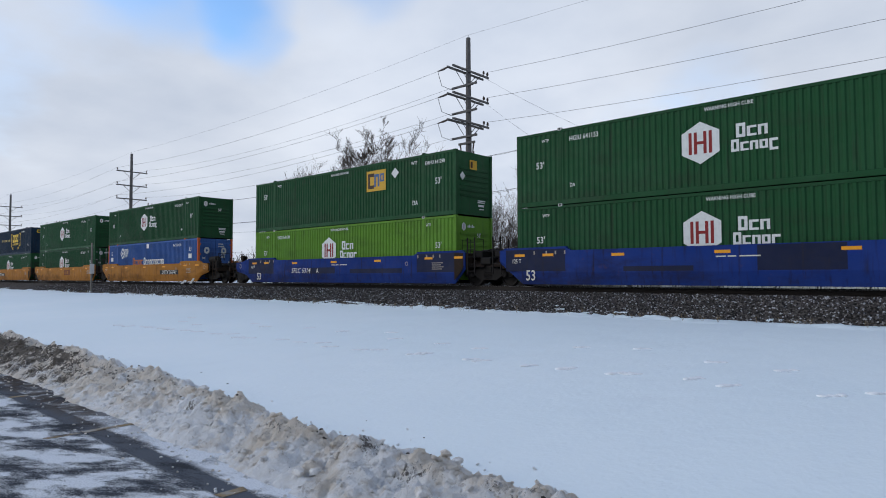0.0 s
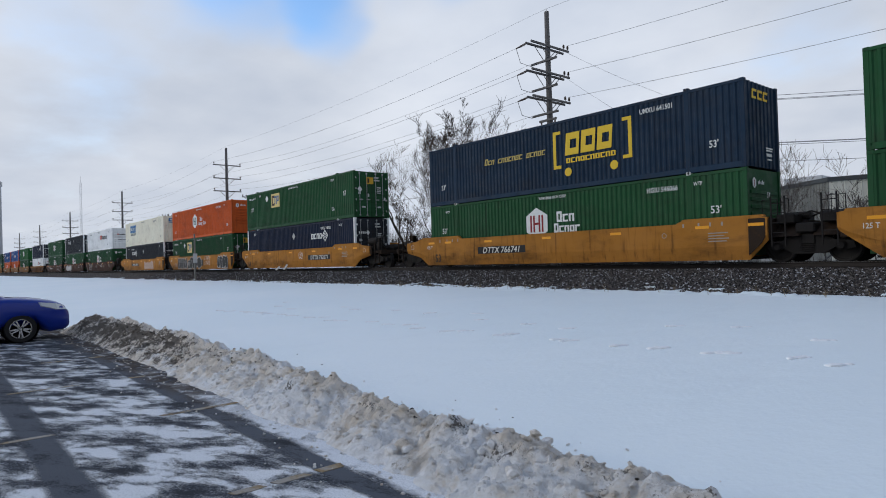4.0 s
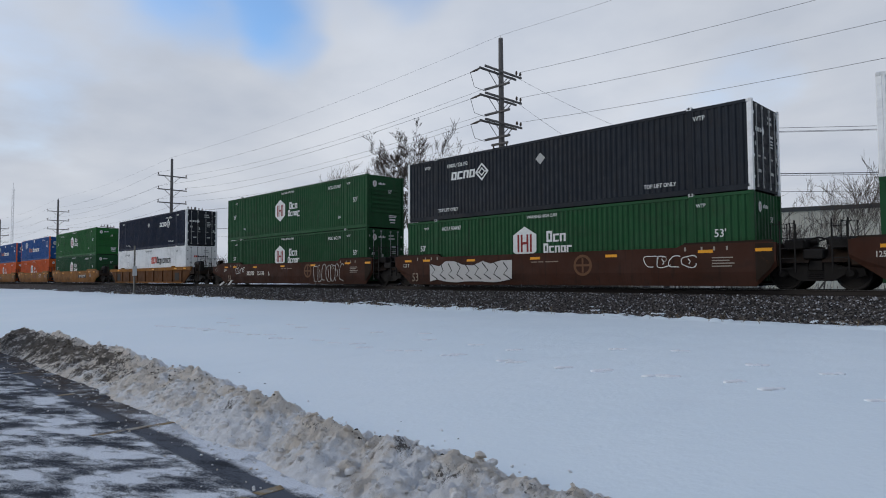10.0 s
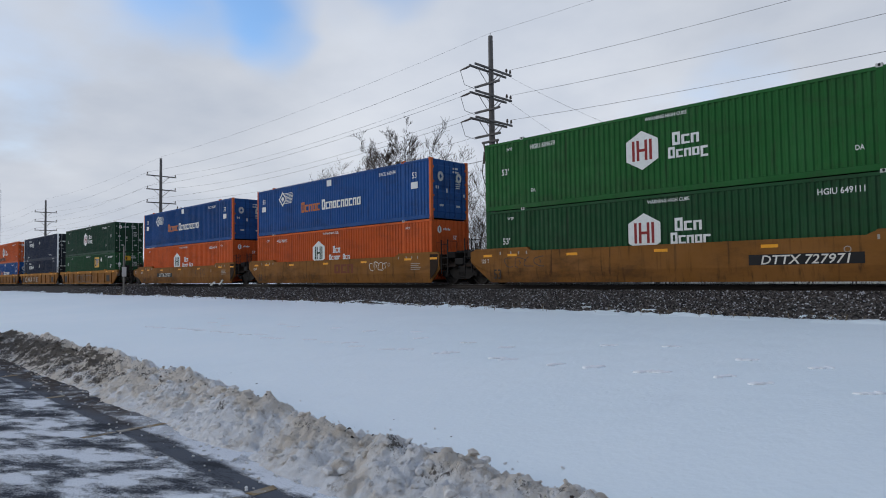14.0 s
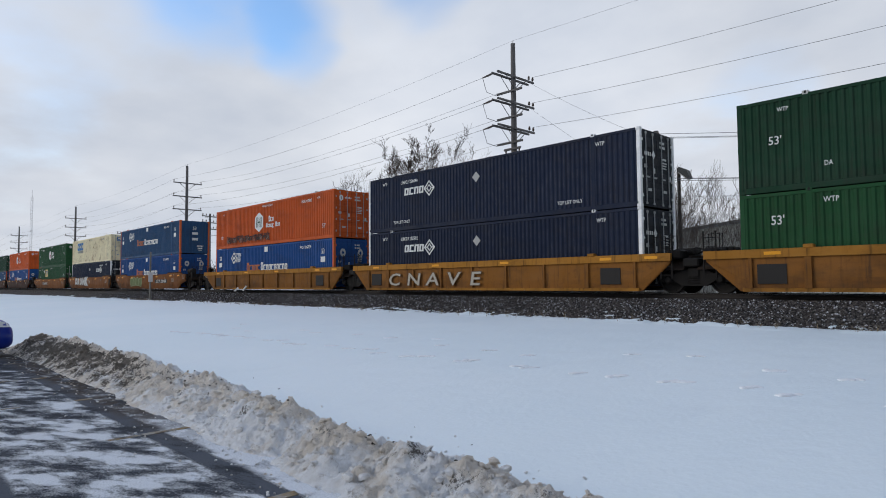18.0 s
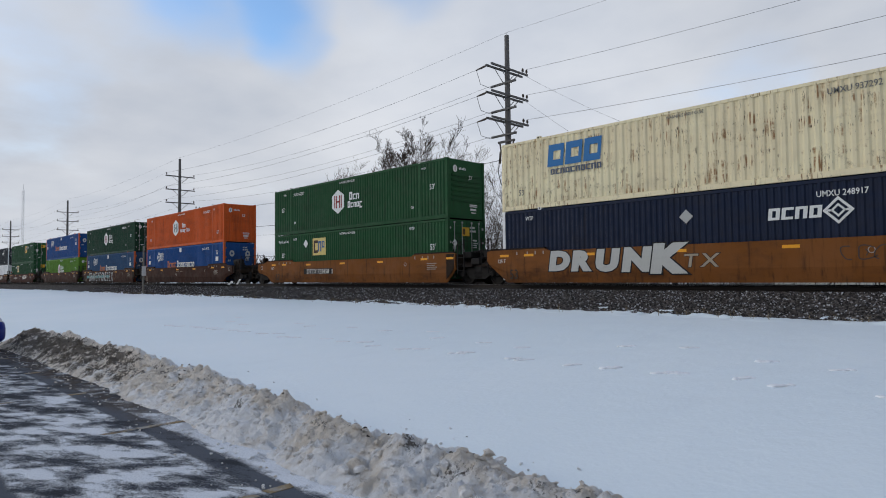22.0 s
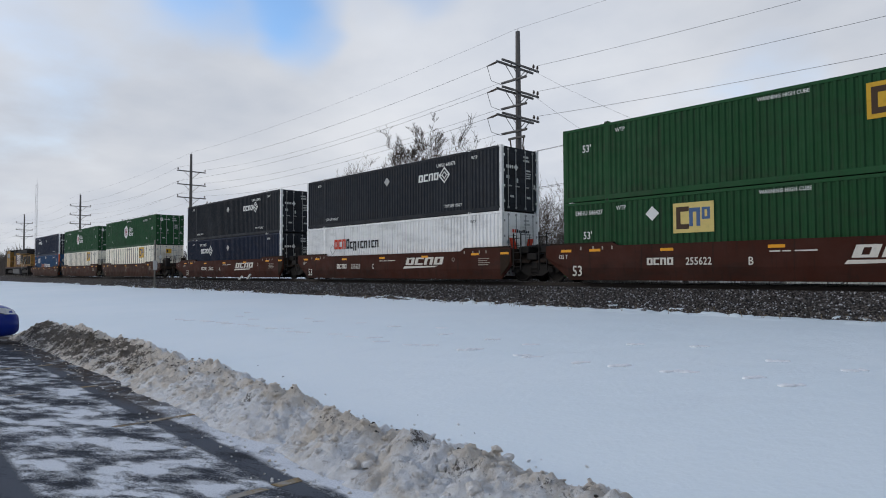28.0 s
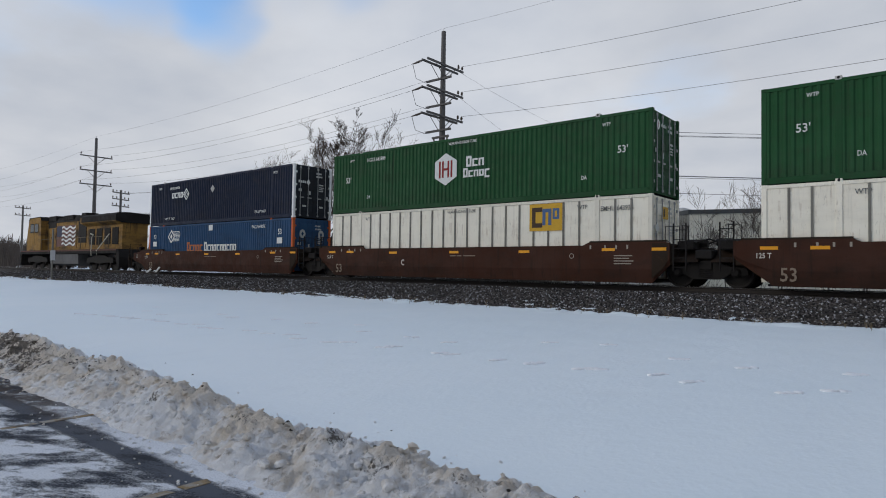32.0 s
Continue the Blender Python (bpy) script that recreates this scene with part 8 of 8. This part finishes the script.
def sedan():
    """Points along y from the tail (0) to the nose (4.55); x across."""
    c = new("car")
    c.matrix_basis = pose(-18.1, -1.85, 0.0, 0, 0, 0)
    blue = Nodes("car_blue")
    m = blue.done(blue.mix(blue.ramp(blue.noise(2.5, 6), 0.5, 0.8, 0, 0.25), (0.003, 0.022, 0.25), (0.02, 0.05, 0.2)), 0.3, 0.0, None, 0.01, 0.3)
    blue.b.inputs["Coat Weight"].default_value = 0.3
    prof = [(0.0, 0.45, 0.85, 0.78), (0.10, 0.30, 1.03, 0.84), (0.55, 0.22, 1.08, 0.87), (1.2, 0.20, 1.05, 0.89), (2.2, 0.19, 1.03, 0.90), (3.0, 0.19, 1.03, 0.90), (3.45, 0.20, 1.02, 0.90), (3.9, 0.20, 0.975, 0.885), (4.2, 0.21, 0.92, 0.85), (4.4, 0.22, 0.86, 0.79), (4.55, 0.24, 0.77, 0.70), (4.63, 0.30, 0.66, 0.60)]
    st = []
    for y, lo, hi, w in prof:
        half = [(0.0, hi + 0.02), (w * 0.55, hi + 0.015), (w * 0.86, hi - 0.02), (w * 0.97, hi - 0.12), (w * 1.0, (lo + hi) * 0.52), (w * 0.985, lo + 0.12), (w * 0.90, lo), (0.0, lo)]
        st.append([(x, y, z) for x, z in half] + [(-x, y, z) for x, z in half[-2:0:-1]] + [(half[0][0], y, half[0][1])])
    bm = bmesh.new()
    loft(bm, [s[:-1] + s[:1] for s in st])
    bmesh.ops.remove_doubles(bm, verts=list(bm.verts), dist=0.001)
    # cut the wheel arches by pulling the low points up
    for v in bm.verts:
        for wy in (0.93, 3.62):
            if abs(v.co.y - wy) < 0.30 and v.co.z < 0.4 and abs(v.co.x) > 0.5:
                v.co.z += 0.28
    bmesh.ops.subdivide_edges(bm, edges=list(bm.edges), cuts=1, use_grid_fill=True, smooth=0.4)
    me = to_mesh(bm, "body", True)
    part("body", me, m, c)
    cab = [(0.55, 1.05, 0.72), (1.15, 1.42, 0.60), (1.7, 1.48, 0.60), (2.3, 1.46, 0.62), (2.75, 1.30, 0.66), (3.4, 1.02, 0.76)]
    st = [[(w, y, 0.9), (w * 0.97, y, 0.9 + (z - 0.9) * 0.6), (w * 0.84, y, z - 0.02), (0, y, z), (-w * 0.84, y, z - 0.02), (-w * 0.97, y, 0.9 + (z - 0.9) * 0.6), (-w, y, 0.9)] for y, z, w in cab]
    part("cabin", to_mesh(bms(loft, st), "cabin", True), m, c)
    glass = plain("car_glass", (0.015, 0.018, 0.02), 0.06)
    for s in (-1, 1):
        part("side_window", bms(poly_x, [(0.9, 1.0), (1.35, 1.36), (2.25, 1.38), (2.95, 1.02), (2.9, 0.98), (0.95, 0.98)], s * 0.665, s * 0.70), glass, c)
        part("headlight", bms(loft, [[(s * 0.62, 4.50, 0.80), (s * 0.66, 4.57, 0.70), (s * 0.60, 4.50, 0.69), (s * 0.58, 4.46, 0.80)], [(s * 0.78, 4.33, 0.86), (s * 0.825, 4.36, 0.72), (s * 0.78, 4.30, 0.70), (s * 0.74, 4.28, 0.86)], [(s * 0.855, 4.02, 0.90), (s * 0.875, 4.04, 0.82), (s * 0.84, 4.0, 0.80), (s * 0.82, 3.98, 0.90)]]), plain("headlight_lens", (0.6, 0.62, 0.64), 0.12), c)
        part("mirror", bms(bbox, s * 0.9 - 0.1, s * 0.9 + 0.1, 2.72, 2.86, 0.98, 1.12, 0.03), m, c)
        part("door_handle", bms(bbox, s * 0.905 - 0.012, s * 0.905 + 0.012, 1.6, 1.8, 0.78, 0.82, 0.008), m, c)
        part("sill_trim", bms(bbox, s * 0.87 - 0.03, s * 0.87 + 0.03, 1.25, 3.25, 0.19, 0.25, 0.01), plain("chrome_trim", (0.6, 0.6, 0.6), 0.2, 0.9), c, "bright sill strip")
        for wy in (0.93, 3.62):
            def tyre(bm):
                x0, x1 = s * 0.70, s * 0.905
                n = 28
                pr = [(0.22, x1), (0.30, x1), (0.322, x1 - s * 0.03), (0.322, x0 + s * 0.03), (0.30, x0), (0.22, x0)]
                rings = [[bm.verts.new((x, wy + r * math.cos(6.2832 * k / n), 0.322 + r * math.sin(6.2832 * k / n))) for k in range(n)] for r, x in pr]
                for i in range(len(rings)):
                    a, b = rings[i], rings[(i + 1) % len(rings)]
                    for k in range(n):
                        bm.faces.new((a[k], a[(k + 1) % n], b[(k + 1) % n], b[k]))

            def rim(bm):
                x = s * 0.895
                for k in range(10):
                    a = 6.2832 * k / 10 + (0.12 if k % 2 else -0.12)
                    d = Vector((0, math.cos(a), math.sin(a)))
                    t = Vector((0, -math.sin(a), math.cos(a))) * 0.016
                    p0, p1 = Vector((x, wy, 0.322)) + d * 0.03, Vector((x, wy, 0.322)) + d * 0.225
                    q = Vector((-s * 0.03, 0, 0))
                    v = [bm.verts.new(p) for p in (p0 - t, p0 + t, p1 + t, p1 - t, p0 - t + q, p0 + t + q, p1 + t + q, p1 - t + q)]
                    for f in ((0, 1, 2, 3), (7, 6, 5, 4), (0, 3, 7, 4), (1, 5, 6, 2)):
                        bm.faces.new([v[i] for i in f])
                n = 24
                for r0, r1 in ((0.205, 0.228), (0.0, 0.05)):
                    a0 = [bm.verts.new((x, wy + max(r0, 0.001) * math.cos(6.2832 * k / n), 0.322 + max(r0, 0.001) * math.sin(6.2832 * k / n))) for k in range(n)]
                    a1 = [bm.verts.new((x, wy + r1 * math.cos(6.2832 * k / n), 0.322 + r1 * math.sin(6.2832 * k / n))) for k in range(n)]
                    for k in range(n):
                        bm.faces.new((a0[k], a0[(k + 1) % n], a1[(k + 1) % n], a1[k]))
            wh = part("tyre", bms(tyre), plain("tyre_rubber", (0.018, 0.018, 0.019), 0.85), c)
            part("rim", bms(rim), plain("alloy", (0.62, 0.62, 0.62), 0.25, 0.9), wh, "spoked silver alloy rim")
            part("arch", bms(lambda bm: lathe_x(bm, s * 0.60, s * 0.90, wy, 0.33, 0.365)), BLACK, c)
    part("windscreen", bms(loft, [[(0.60, 2.72, 1.31), (-0.60, 2.72, 1.31), (-0.60, 2.75, 1.33), (0.60, 2.75, 1.33)], [(0.70, 3.28, 0.985), (-0.70, 3.28, 0.985), (-0.70, 3.32, 1.0), (0.70, 3.32, 1.0)]]), glass, c)
    part("grille", bms(bbox, -0.5, 0.5, 4.58, 4.65, 0.36, 0.56, 0.01), BLACK, c)
    part("bonnet_snow", bms(lambda bm: loft(bm, [[(0.6, 3.35, 1.02), (-0.6, 3.35, 1.02), (-0.55, 3.36, 1.06), (0.55, 3.36, 1.06)], [(0.6, 4.2, 0.92), (-0.6, 4.2, 0.92), (-0.55, 4.2, 0.945), (0.55, 4.2, 0.945)]])), CRUST, c, "thin dusting of snow on the bonnet")
    return tagged(c, "parked shiny blue sedan with silver alloy wheels", "car")


def lathe_x(bm, x0, x1, cy, cz, r, sides=24):
    """A dark drum behind a wheel."""
    a = [[bm.verts.new((x, cy + r * math.cos(6.2832 * k / sides), cz + r * math.sin(6.2832 * k / sides))) for k in range(sides)] for x in (x0, x1)]
    for k in range(sides):
        bm.faces.new((a[0][k], a[0][(k + 1) % sides], a[1][(k + 1) % sides], a[1][k]))
    bm.faces.new(a[0])


build_lines()
service_pole(-15.5, 30.0, 9.4)
far_pole(-75.5, 32.0, 10.4, (0.35, 1.1, 1.9))
far_pole(-109.0, 32.0, 10.4, (0.4, 1.5))
street_lamp(-15.3, 32.0, 7.7)
# they turn away from the track beyond the service pole, along the warehouse
for dx, z in ((-1.25, 9.2), (-0.95, 9.2), (0.2, 9.2), (-1.25, 6.95), (-0.5, 6.95), (0.2, 6.9), (0.0, 6.0)):
    wire((-15.5 + dx, 29.84, z), (18.0 + dx, 55.5, z + 0.2), 0.35, 0.012)
    wire((-15.5 + dx, 29.84, z), (-75.5 + dx, 31.84, z + 0.8), 0.7, 0.008)
wire((-22.5, POLE_Y + 1.5, 13.3), (-15.5, 29.84, 8.9), 0.15, 0.006)
wire((-22.5, POLE_Y + 1.5, 11.8), (-15.5, 29.84, 6.4), 0.15, 0.006)
warehouse()
build_trees()
marker_post()
far_masts()
locomotive()
sedan()


# ---- what moves ----
RUN = [(0.0, 0.0), (4.0, 71.14), (8.0, 142.65), (12.0, 214.47), (16.0, 286.58), (20.0, 358.95), (24.0, 431.56), (28.0, 504.31), (32.0, 577.11)]


def motions():
    """The whole train rolls to the right along the track."""
    for ob, x, z in MOVERS:
        walk(ob, [(t, pose(x + s, YC, z)) for t, s in RUN])


motions()
